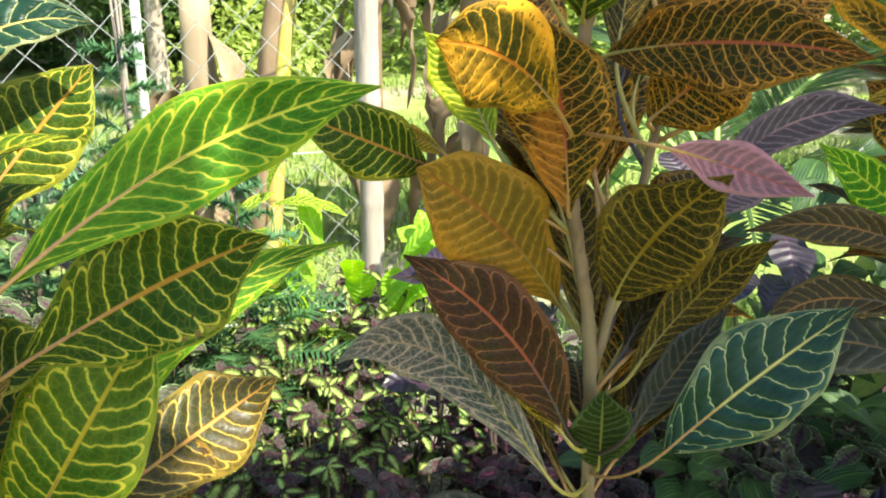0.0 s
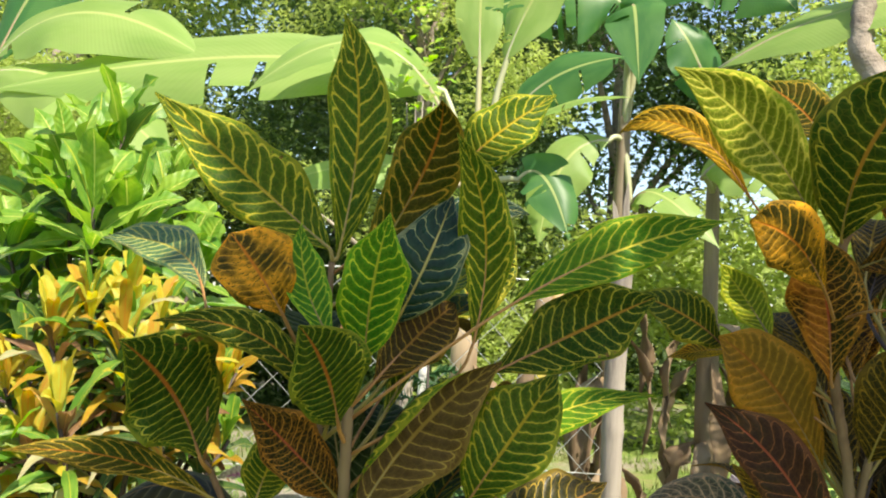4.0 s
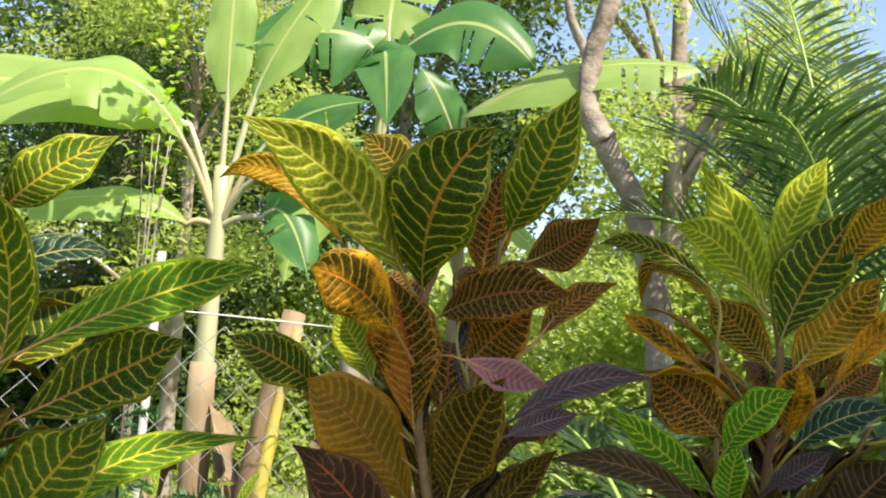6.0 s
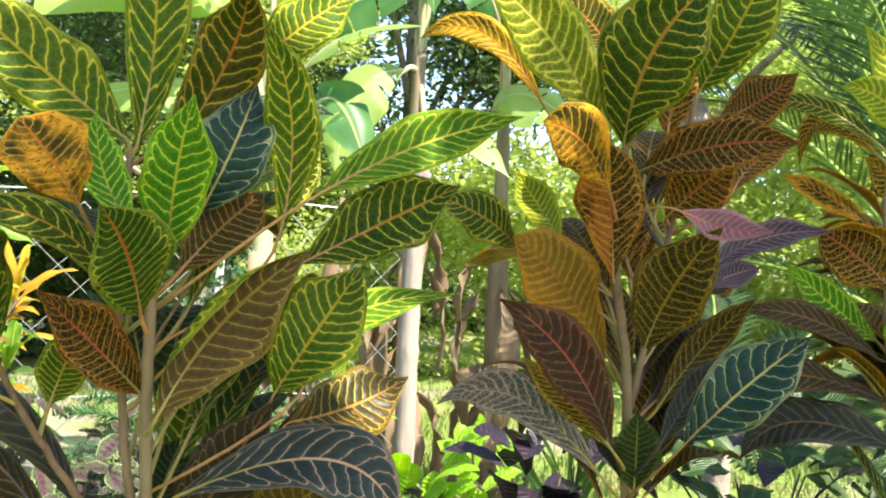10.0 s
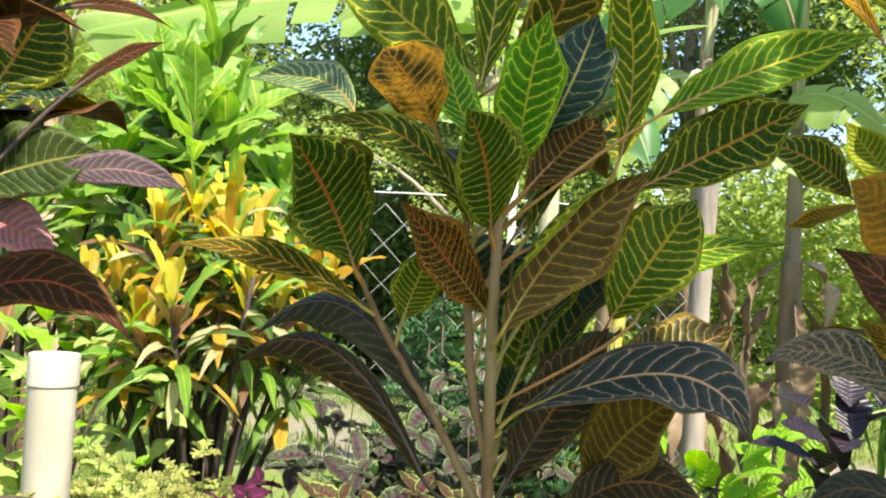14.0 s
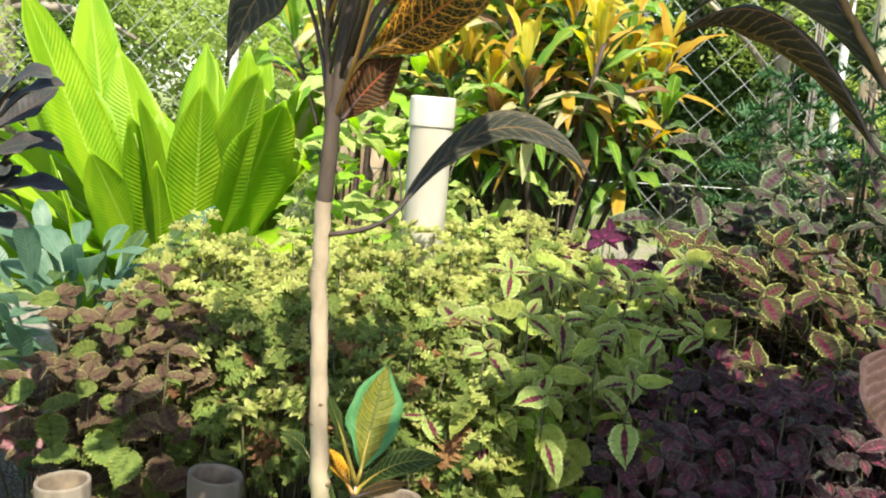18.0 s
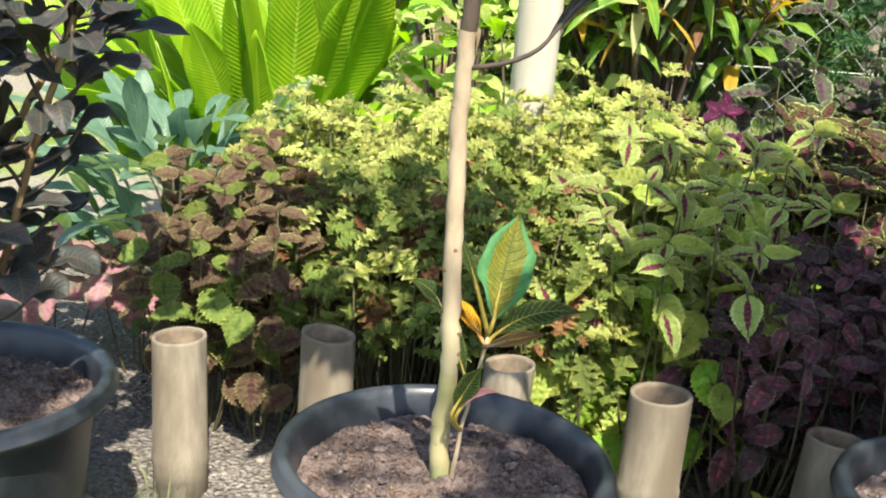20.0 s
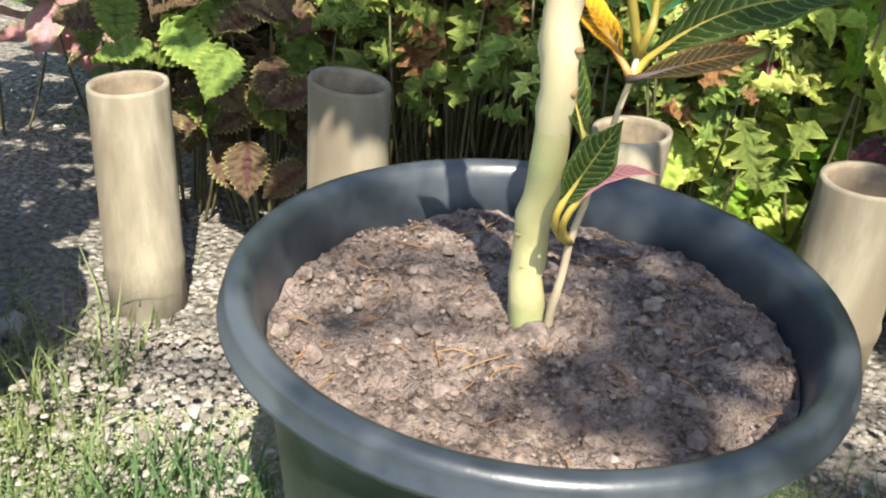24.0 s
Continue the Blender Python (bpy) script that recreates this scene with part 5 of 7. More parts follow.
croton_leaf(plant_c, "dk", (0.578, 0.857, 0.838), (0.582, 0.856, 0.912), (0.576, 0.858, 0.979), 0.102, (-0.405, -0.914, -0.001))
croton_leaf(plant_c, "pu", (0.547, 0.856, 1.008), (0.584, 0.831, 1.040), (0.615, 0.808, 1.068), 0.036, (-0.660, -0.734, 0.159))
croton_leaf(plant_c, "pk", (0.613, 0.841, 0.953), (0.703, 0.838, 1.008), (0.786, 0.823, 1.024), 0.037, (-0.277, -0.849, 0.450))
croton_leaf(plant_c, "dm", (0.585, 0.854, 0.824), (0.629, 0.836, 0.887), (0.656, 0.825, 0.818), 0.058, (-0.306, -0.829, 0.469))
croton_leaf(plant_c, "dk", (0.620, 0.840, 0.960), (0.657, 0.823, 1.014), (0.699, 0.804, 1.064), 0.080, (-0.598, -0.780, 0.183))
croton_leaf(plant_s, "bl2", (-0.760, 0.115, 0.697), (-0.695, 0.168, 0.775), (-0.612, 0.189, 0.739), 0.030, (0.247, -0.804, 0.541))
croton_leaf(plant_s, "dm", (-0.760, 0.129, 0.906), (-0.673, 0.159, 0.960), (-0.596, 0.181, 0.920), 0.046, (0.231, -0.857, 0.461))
croton_leaf(plant_s, "rn", (-0.779, 0.102, 0.873), (-0.742, 0.132, 0.903), (-0.706, 0.161, 0.916), 0.055, (0.466, -0.815, 0.345))
croton_leaf(plant_s, "dg", (-0.728, 0.148, 1.029), (-0.690, 0.176, 1.051), (-0.650, 0.205, 1.065), 0.061, (0.493, -0.830, 0.259))
croton_leaf(plant_s, "pu", (-0.676, 0.180, 1.039), (-0.634, 0.206, 1.052), (-0.588, 0.234, 1.039), 0.030, (0.486, -0.793, 0.368))
croton_leaf(plant_s, "pk", (-0.729, 0.147, 1.003), (-0.701, 0.169, 1.001), (-0.675, 0.190, 0.979), 0.043, (0.672, -0.612, 0.417))
croton_leaf(plant_s, "bl2", (-0.813, 0.064, 0.886), (-0.845, 0.029, 0.878), (-0.867, 0.006, 0.808), 0.045, (0.592, -0.786, 0.176))
croton_leaf(plant_s, "rn", (-0.782, 0.089, 0.829), (-0.730, 0.112, 0.870), (-0.685, 0.136, 0.919), 0.054, (0.357, -0.929, 0.100))
croton_leaf(plant_s, "dm", (-0.800, 0.079, 0.772), (-0.783, 0.092, 0.802), (-0.762, 0.109, 0.829), 0.037, (0.498, -0.859, 0.118))
croton_leaf(plant_s, "gd", (-0.721, 0.152, 1.096), (-0.702, 0.168, 1.144), (-0.685, 0.182, 1.193), 0.075, (0.661, -0.750, -0.017))
croton_leaf(plant_s, "dm", (-0.684, 0.176, 1.173), (-0.646, 0.201, 1.184), (-0.609, 0.225, 1.173), 0.012, (0.532, -0.813, 0.238))
croton_leaf(plant_s, "dm", (-0.669, 0.184, 1.109), (-0.639, 0.204, 1.141), (-0.610, 0.223, 1.159), 0.013, (0.490, -0.866, 0.097))
croton_leaf(plant_s, "bl", (-0.718, 0.155, 1.092), (-0.693, 0.174, 1.112), (-0.667, 0.195, 1.107), 0.023, (0.544, -0.797, 0.262))
croton_leaf(plant_s, "pu", (-0.794, 0.086, 0.917), (-0.759, 0.113, 0.947), (-0.717, 0.146, 0.980), 0.030, (0.488, -0.846, 0.215))
croton_leaf(plant_s, "sh", (-0.809, 0.156, 0.433), (-0.827, 0.196, 0.472), (-0.834, 0.227, 0.524), 0.054, (0.611, -0.537, 0.581))
croton_leaf(plant_s, "dg", (-0.811, 0.162, 0.414), (-0.776, 0.173, 0.443), (-0.738, 0.196, 0.450), 0.026, (0.098, -0.812, 0.576))
croton_leaf(plant_s, "dg", (-0.845, 0.127, 0.433), (-0.865, 0.128, 0.453), (-0.887, 0.121, 0.460), 0.018, (0.532, -0.388, 0.752))
croton_leaf(plant_s, "os", (-0.820, 0.156, 0.409), (-0.845, 0.165, 0.426), (-0.864, 0.161, 0.436), 0.018, (0.442, -0.389, 0.809))
croton_leaf(plant_s, "dg", (-0.830, 0.148, 0.370), (-0.841, 0.146, 0.397), (-0.848, 0.140, 0.432), 0.017, (0.897, -0.392, 0.205))
croton_leaf(plant_s, "dk", (-0.806, 0.145, 0.409), (-0.783, 0.157, 0.420), (-0.759, 0.170, 0.429), 0.014, (0.136, -0.766, 0.629))
croton_leaf(plant_s, "dg", (-0.828, 0.131, 0.342), (-0.819, 0.137, 0.365), (-0.809, 0.143, 0.388), 0.020, (0.428, -0.902, 0.057))
croton_leaf(plant_s, "pk", (-0.824, 0.133, 0.340), (-0.810, 0.140, 0.361), (-0.789, 0.150, 0.365), 0.007, (0.052, -0.869, 0.492))
croton_leaf(plant_s, "dg", (-0.819, 0.138, 0.463), (-0.827, 0.132, 0.490), (-0.836, 0.125, 0.514), 0.011, (0.914, -0.331, 0.235))
croton_leaf(plant_a, "bl", (-0.37, 0.60, 1.195), (-0.305, 0.625, 1.240), (-0.244, 0.641, 1.242), 0.045, (0.25, -0.80, 0.55))
croton_leaf(plant_a, "gd", (-0.345, 0.620, 1.105), (-0.300, 0.655, 1.165), (-0.262, 0.679, 1.209), 0.070, (0.30, -0.85, 0.42))
# more leaves where the crowns close behind


def fill(plant, styles, count, centre, spread, lo, hi, seed, wide=(0.055, 0.09), long=(0.12, 0.18), out=(0.03, 0.07)):
    rng = np.random.default_rng(seed)
    for k in range(count):
        az = rng.uniform(0.15, math.pi - 0.15) if spread is None else rng.uniform(*spread)
        z = rng.uniform(lo, hi)
        el = rng.uniform(0.0, 0.9)
        ln = rng.uniform(*long)
        d = np.array([math.cos(az) * math.cos(el), math.sin(az) * math.cos(el), math.sin(el)])
        b = np.array([centre[0], centre[1], z]) + d * rng.uniform(*out)
        t = b + d * ln
        m = (b + t) / 2 + np.array([0, 0, 0.03])
        nrm = unit(np.cross(np.cross(d, [0, 0, 1]), d))
        croton_leaf(plant, styles[k % len(styles)], tuple(b), tuple(m), tuple(t), rng.uniform(*wide), tuple(nrm))


fill(plant_a, ["gd", "dg", "gy"], 12, (-0.37, 0.46), (0.4, 2.6), 0.80, 1.12, 1)
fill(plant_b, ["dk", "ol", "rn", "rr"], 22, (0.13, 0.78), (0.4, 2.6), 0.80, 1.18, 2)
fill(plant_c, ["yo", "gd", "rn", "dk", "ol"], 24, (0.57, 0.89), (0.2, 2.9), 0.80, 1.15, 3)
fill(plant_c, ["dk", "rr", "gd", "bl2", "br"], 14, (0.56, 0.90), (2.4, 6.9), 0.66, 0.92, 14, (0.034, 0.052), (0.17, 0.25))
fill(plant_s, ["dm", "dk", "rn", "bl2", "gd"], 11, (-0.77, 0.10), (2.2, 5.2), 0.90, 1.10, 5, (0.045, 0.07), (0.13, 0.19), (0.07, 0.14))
# leaves added out of view, sunward, to shade the upper bare stem
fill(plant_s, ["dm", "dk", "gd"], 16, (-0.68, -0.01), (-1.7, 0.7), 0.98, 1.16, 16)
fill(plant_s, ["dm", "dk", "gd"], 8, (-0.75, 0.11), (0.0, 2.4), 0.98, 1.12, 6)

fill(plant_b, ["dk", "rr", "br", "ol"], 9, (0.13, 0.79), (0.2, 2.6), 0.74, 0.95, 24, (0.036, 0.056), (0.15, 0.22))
fill(plant_c, ["rn", "yo", "gd", "rr"], 10, (0.58, 0.90), (-0.3, 3.4), 0.95, 1.15, 25, (0.034, 0.052), (0.14, 0.20))

# the dark small-leaved croton at the end of the row
# its last side stem is added out of view, to shade the pot's soil
plant_e = potted("e", "croton with small dark spoon-shaped leaves in a black pot", (-1.367, -0.093, 0), [(-1.367, -0.093, 0.22), (-1.36, -0.09, 0.40), (-1.37, -0.08, 0.6), (-1.36, -0.06, 0.85), (-1.35, -0.05, 1.0)], 0.0085, M["bark"],
                 [[(-1.350, -0.085, 0.24), (-1.325, -0.065, 0.34), (-1.308, -0.045, 0.42), (-1.295, -0.025, 0.52), (-1.275, 0.0, 0.62), (-1.26, 0.03, 0.74)], [(-1.367, -0.093, 0.25), (-1.41, -0.09, 0.5), (-1.45, -0.06, 0.75)], [(-1.36, -0.09, 0.42), (-1.33, -0.02, 0.55), (-1.31, 0.06, 0.70)], [(-1.36, -0.09, 0.3), (-1.28, -0.17, 0.5), (-1.21, -0.24, 0.72), (-1.16, -0.29, 0.9)]], size=0.186)
rng = np.random.default_rng(77)
for k in range(225):
    c = STEMS[plant_e.name]
    c = c[(c[:, 2] > 0.40) | (c[:, 0] > -1.33) & (c[:, 2] > 0.33)]
    foot = c[rng.integers(len(c))]
    az, el = rng.uniform(0, 6.283), rng.uniform(-0.5, 0.9)
    d = np.array([math.cos(az) * math.cos(el), math.sin(az) * math.cos(el), math.sin(el)])
    b = foot + d * rng.uniform(0.02, 0.05)
    ln = rng.uniform(0.05, 0.095)
    t = b + d * ln
    m = (b + t) / 2 + np.array([0, 0, rng.uniform(-0.01, 0.025)])
    nrm = unit(np.cross(np.cross(d, [0.3, -0.4, 1]), d))
    croton_leaf(plant_e, "sp", tuple(b), tuple(m), tuple(t), rng.uniform(0.028, 0.042), tuple(nrm))

# ---- coleus in the bed ----
def coleus_blade(length, width, tooth, lobes, seed, rows=12):
    """The mesh of one toothed leaf that points along +x: broad near its foot, drawn out to a point, quilted between its side veins."""
    rng = np.random.default_rng(seed)
    s = np.linspace(0, 1, 2 * rows + 1)
    prof = s ** 0.58 * (1 - s) ** 1.05
    prof /= prof.max()
    prof *= np.where(np.arange(len(s)) % 2 == 1, 1 + tooth, 1 - tooth)
    if lobes:
        prof = np.sin(np.pi * s ** 0.75) ** 0.8 * (0.74 + 0.40 * np.sin(s * lobes * 2 * np.pi))
    prof[0], prof[-1] = 0.05, 0.02
    a = np.array([-1, -0.5, 0, 0.5, 1.0])
    y = a[None] * prof[:, None] * width / 2
    y[:, 1:4] = a[None, 1:4] * (np.convolve(np.pad(prof, 1, mode="edge"), [0.25, 0.5, 0.25], "valid"))[:, None] * width / 2
    if lobes:
        y[:, 1] = -0.33 * width / 2 * np.sin(np.pi * s ** 0.8)
        y[:, 3] = -y[:, 1]
    bow = rng.uniform(0.10, 0.26)
    x = s[:, None] * length + (0.10 if lobes else 0.03) * length * np.abs(a)[None] * np.sin(np.pi * s)[:, None]
    quilt = 0.075 * width * np.sin(s[:, None] * 2 * np.pi * rows * 0.5 - 2.0 * np.abs(a)[None]) * np.abs(a)[None] * (1 - np.abs(a)[None]) * 4
    z = -bow * length * s[:, None] ** 2 + 0.20 * width * np.abs(a)[None] + quilt + (0.11 if lobes else 0.035) * width * np.abs(a)[None] * np.sin(s[:, None] * 17 + rng.uniform(0, 6) + 1.3 * np.sign(a)[None])
    v = np.stack([x, y, z], -1).reshape(-1, 3)
    w = 5
    f = [(i * w + j, (i + 1) * w + j, (i + 1) * w + j + 1, i * w + j + 1) for i in range(len(s) - 1) for j in range(4)]
    uv = np.stack([np.broadcast_to((a + 1) / 2, y.shape), np.broadcast_to(s[:, None], y.shape)], -1).reshape(-1, 2)
    return v, f, uv


def coleus(label, place, height, spread, stems, nodes, leaves, rng, tilt=0.8, group="coleus in the bed", low=0.35, name="coleus", joined=False, tips=None):
    """One bushy plant: leaning stems that carry crossed pairs of leaves, hanging below, and a small rosette on top."""
    x, y = place
    lean = 0.42  # the leaves turn their faces to the sun
    plant = thing(name, (x, y, 0), label, "coleus", group)
    lines, heap = [], []
    for k in range(stems):
        a = k * 2.4 + rng.uniform(-0.4, 0.4)
        r = spread * math.sqrt((k + 0.5) / stems)
        h = height * rng.uniform(0.86, 1.04) * (1 - 0.30 * (r / spread) ** 2.5)
        tipp = np.array([x + r * math.cos(a), y + r * math.sin(a), h])
        base = np.array([x + 0.3 * r * math.cos(a), y + 0.3 * r * math.sin(a), -0.02])
        line = bezier(base, (base + tipp) / 2 + np.array([r * 0.12 * math.cos(a), r * 0.12 * math.sin(a), 0.0]) + rng.normal(0, 0.008, 3), tipp, 8)
        lines.append(tube(line, np.linspace(0.0024, 0.0011, 9), 5))
        turn = rng.uniform(0, 3.14)
        for i in range(nodes):
            s = low + (1 - low) * (i / max(1, nodes - 1)) ** 0.8
            q = s * 8
            i0 = min(7, int(q))
            p = line[i0] + (line[i0 + 1] - line[i0]) * (q - i0)
            last = i == nodes - 1
            for pr in range(2 if last else 1):
                for sgn in (0, math.pi):
                    az = turn + i * math.pi / 2 + pr * math.pi / 2 + sgn + rng.normal(0, 0.25)
                    dn = tilt * (1.4 - s) + rng.normal(0, 0.20) - (0.15 if last else 0.0) - 0.35 * pr
                    sc = (0.74 - 0.22 * pr if last else 0.95 if i > nodes - 3 else 1.0) * rng.uniform(0.8, 1.2)
                    pick = tips if tips and i > nodes - 3 else leaves
                    me, ma, lv, lf, lu = pick[rng.integers(len(pick))]
                    m = Matrix.Translation((p[0] - x, p[1] - y, p[2])) @ Matrix.Rotation(lean, 4, (-sa, ca, 0)) @ Euler((rng.normal(0, 0.22), dn, az)).to_matrix().to_4x4() @ Matrix.Translation((0.004 if last else 0.014, 0, 0)) @ Matrix.Diagonal((sc, sc * rng.uniform(0.9, 1.1), sc, 1))
                    tip = m @ Vector((me.vertices[-3].co.x, 0, 0))
                    if any(min((q.x + x - sx) ** 2 + (q.y + y - sy) ** 2 for q in (tip, (tip + m.translation) / 2)) < (sr + 0.03) ** 2 and tip.z < sh + 0.05 for sx, sy, sh, sr, _, _ in STAKES):
                        continue
                    if joined:
                        mm = np.array(m)
                        heap.append((lv @ mm[:3, :3].T + mm[:3, 3] + np.array([x, y, 0]), lf, lu, ma))
                        continue
                    ob = new("leaf", me)
                    ob.parent = plant
                    ob.matrix_basis = m
    if joined:
        v, f, u = join(lines)
        tagged(part("stem", mesh("stem", v, f, u), M["stem_c"], plant), kind="stuff")
        kinds = list(dict.fromkeys(q[3] for q in heap))
        v, f, u = join([q[:3] for q in heap])
        slots = [kinds.index(q[3]) for q in heap for _ in q[1]]
        tagged(part("foliage", mesh("foliage", v, f, u, True, slots), kinds, plant), kind="stuff")
    else:
        for v, f, u in lines:
            part("stem", mesh("stem", v, f, u), M["stem_c"], plant)
    return plant


def leafset(length, width, tooth, lobes, mats, seed):
    out = []
    for k, m in enumerate(mats):
        for j in range(2):
            v, f, u = coleus_blade(length * (1 + 0.1 * j), width * (1 - 0.08 * j), tooth, lobes, seed + 7 * k + j)
            me = mesh("leaf", v, f, u)
            me.materials.append(M[m])
            out.append((me, M[m], v, f, u))
    return out


LIME = leafset(0.074, 0.060, 0.075, 0, ["co_lime_plain", "co_lime_plain", "co_lime_old"], 1)
LIME_TIP = leafset(0.074, 0.046, 0.065, 0, ["co_lime", "co_lime", "co_lime_plain"], 14)
MAROON = leafset(0.082, 0.052, 0.075, 0, ["co_maroon"], 2)
PURPLE = leafset(0.064, 0.044, 0.05, 0, ["co_purple"], 3)
DARK = leafset(0.058, 0.034, 0.10, 0, ["co_dark", "co_dusk", "co_dark"], 4)
CREAM = leafset(0.052, 0.035, 0.05, 0, ["co_cream", "co_cream", "co_dusk"], 5)
FRILL = leafset(0.056, 0.042, 0, 6, ["co_frill", "co_frill", "co_frill", "co_frill_g"], 6)
FRILL_G = leafset(0.054, 0.039, 0, 6, ["co_frill_g"] * 8 + ["co_frill", "co_frill", "co_dry"], 7)
FRILL_B = leafset(0.056, 0.044, 0.12, 0, ["co_frill_b", "co_frill_b", "co_frill_b", "co_frill_g"], 8)
GREY = leafset(0.08, 0.054, 0.06, 0, ["co_grey"], 9)
ROSE = leafset(0.085, 0.058, 0.0, 0, ["co_rose"], 10)
crng = np.random.default_rng(42)


def patch(spots, label, height, spread, stems, nodes, leaves, group, tilt=0.8, low=0.35, name="coleus", joined=False, tips=None):
    for u, v, k in spots:
        coleus(label, bed(u, v), height * k, spread, stems, nodes, leaves, crng, tilt, group, low, name, joined, tips)


patch(((0.20, 0.47, 0.95), (0.31, 0.46, 0.92), (0.24, 0.60, 1.02), (0.37, 0.58, 1.0), (0.33, 0.70, 1.06), (0.47, 0.66, 1.04)), "lime green coleus with small maroon hearts, toothed leaves", 0.56, 0.125, 8, 5, LIME, "lime coleus", 0.62, 0.36, tips=LIME_TIP)
patch(((0.60, 0.66, 1.0), (0.72, 0.70, 1.0), (0.52, 0.80, 1.02), (0.66, 0.82, 1.06), (0.80, 0.82, 1.04)), "maroon coleus with pale green leaf margins", 0.60, 0.14, 7, 4, MAROON, "maroon coleus", 0.40, 0.60)
patch(((0.42, 0.90, 0.95),), "deep purple coleus with magenta hearts", 0.62, 0.12, 11, 4, PURPLE, "purple coleus", 0.5, 0.6)
patch(((0.72, 0.98, 1.0), (0.88, 1.00, 1.05), (0.80, 1.18, 1.0), (0.60, 1.16, 1.0), (1.02, 1.10, 1.0)), "grey-green coleus with dusky purple hearts", 0.75, 0.14, 8, 4, GREY, "grey-green coleus", 0.6, 0.45)
patch(((0.43, 0.45, 0.92), (0.54, 0.50, 1.0), (0.62, 0.42, 0.95), (0.70, 0.52, 1.0), (0.80, 0.44, 0.95), (0.90, 0.56, 1.0), (1.00, 0.44, 0.95), (1.16, 0.40, 0.92), (1.30, 0.42, 0.95), (1.00, 0.62, 1.0), (1.44, 0.40, 0.9), (1.50, 0.55, 0.95), (1.64, 0.44, 0.9), (1.22, 0.56, 1.0), (1.62, 0.70, 0.95), (1.7, 0.9, 0.95)),
      "dark purple coleus with pink-streaked small leaves", 0.44, 0.13, 19, 5, DARK, "dark coleus", 0.55, 0.55, joined=True)
patch(((1.06, 0.76, 1.0), (1.18, 0.70, 0.98), (1.12, 0.92, 1.0), (1.28, 0.84, 1.0), (1.38, 1.00, 1.0), (1.22, 1.08, 1.0), (1.48, 1.16, 1.0), (1.34, 1.24, 1.0), (1.56, 1.34, 1.0), (1.62, 1.18, 1.0), (1.42, 0.78, 0.95)), "small coleus with cream-green leaves edged dark maroon", 0.53, 0.14, 13, 3, CREAM, "cream coleus", 0.85, 0.76)
patch(((1.80, 0.62, 1.0), (1.84, 0.36, 1.0), (2.02, 0.34, 1.0), (2.16, 0.48, 1.0), (2.0, 0.62, 1.0), (2.3, 0.36, 1.0), (1.9, 0.85, 1.0)), "grey-green coleus with dusky purple hearts", 0.46, 0.14, 10, 5, GREY, "grey-green coleus", 0.7, 0.3, joined=True)
patch(((0.16, 0.72, 1.0), (0.02, 0.68, 0.98), (-0.12, 0.70, 0.98), (0.10, 0.84, 1.05), (0.26, 0.82, 1.08), (-0.02, 0.80, 1.02), (-0.26, 0.74, 1.0), (0.30, 0.98, 1.12), (0.16, 0.99, 1.1), (-0.14, 0.86, 1.0), (-0.36, 0.80, 1.0)), "frilly golden-green coleus with lobed leaves", 0.55, 0.13, 24, 4, FRILL, "frilly gold coleus", 0.5, 0.62, joined=True)
patch(((0.10, 0.52, 0.95), (0.0, 0.49, 0.95), (-0.11, 0.51, 0.97), (0.0, 0.62, 1.0), (0.13, 0.46, 0.88), (-0.21, 0.57, 0.97)), "frilly green coleus with finely lobed leaves", 0.48, 0.115, 24, 4, FRILL_G, "frilly green coleus", 0.5, 0.79, joined=True)
patch(((-0.33, 0.52, 0.95), (-0.44, 0.54, 1.0), (-0.38, 0.64, 1.0)), "toothed bronze coleus with thin dark stems", 0.47, 0.12, 14, 5, FRILL_B, "bronze coleus", 0.5, 0.50)
patch(((-0.62, 0.72, 0.9), (-0.78, 0.68, 0.9)), "rose-pink caladium with broad leaves", 0.30, 0.10, 5, 2, ROSE, "rose caladiums", 0.5, 0.8, "caladium")
# seedlings at the bed's front
patch(((0.17, 0.42, 1.0), (0.21, 0.44, 0.9), (0.45, 0.34, 0.6)), "lime coleus seedling on dark gravel", 0.13, 0.05, 4, 3, leafset(0.035, 0.026, 0.06, 0, ["co_lime_plain"], 30), "coleus seedlings", 0.4, 0.5)
patch(((0.43, 0.62, 1.0), (0.52, 0.40, 0.8)), "coleus seedling with pink-hearted dark leaves", 0.09, 0.04, 3, 3, DARK, "dark coleus seedlings", 0.3, 0.5)

# ---- plants behind the bed ----
def big_leaf(plant, base, mid, tip, width, normal, material, rng, ns=16, nc=6, rib=0.006, fold=0.15, wave=0.08, swell=0.1, tear=0.0, rib_mat=None, stalk=None, thick=0.0012, point=0.8):
    v, f, uv, sl = blade(base, mid, tip, width, normal, rng, ns, nc, fold, wave, swell, thick, tear=tear, point=point)
    leaf = part("leaf", mesh("leaf", v, f, uv), material, plant)
    pts = bezier(base, mid, tip, 10)[:10] - np.array(normal) * rib * 0.5
    if stalk is not None:
        pts = np.concatenate([bezier(stalk, (np.array(stalk) + np.array(base)) / 2 + np.array([0, 0, 0.02]), base, 5)[:-1], pts])
    v, f, u = tube(pts, np.linspace(rib, rib * 0.25, len(pts)), 6)
    part("midrib", mesh("midrib", v, f, u), rib_mat or material, leaf)
    return leaf


# a clump of lime green ginger
rng = np.random.default_rng(100)
gx, gy = -2.15, 1.20
ginger = thing("ginger_clump", (gx, gy, 0), "clump of bright lime green pleated ginger leaves", "ginger plant")
for k in range(46):
    az = rng.uniform(0, 6.283)
    el = radians(rng.uniform(22, 82))
    r0 = rng.uniform(0.02, 0.24)
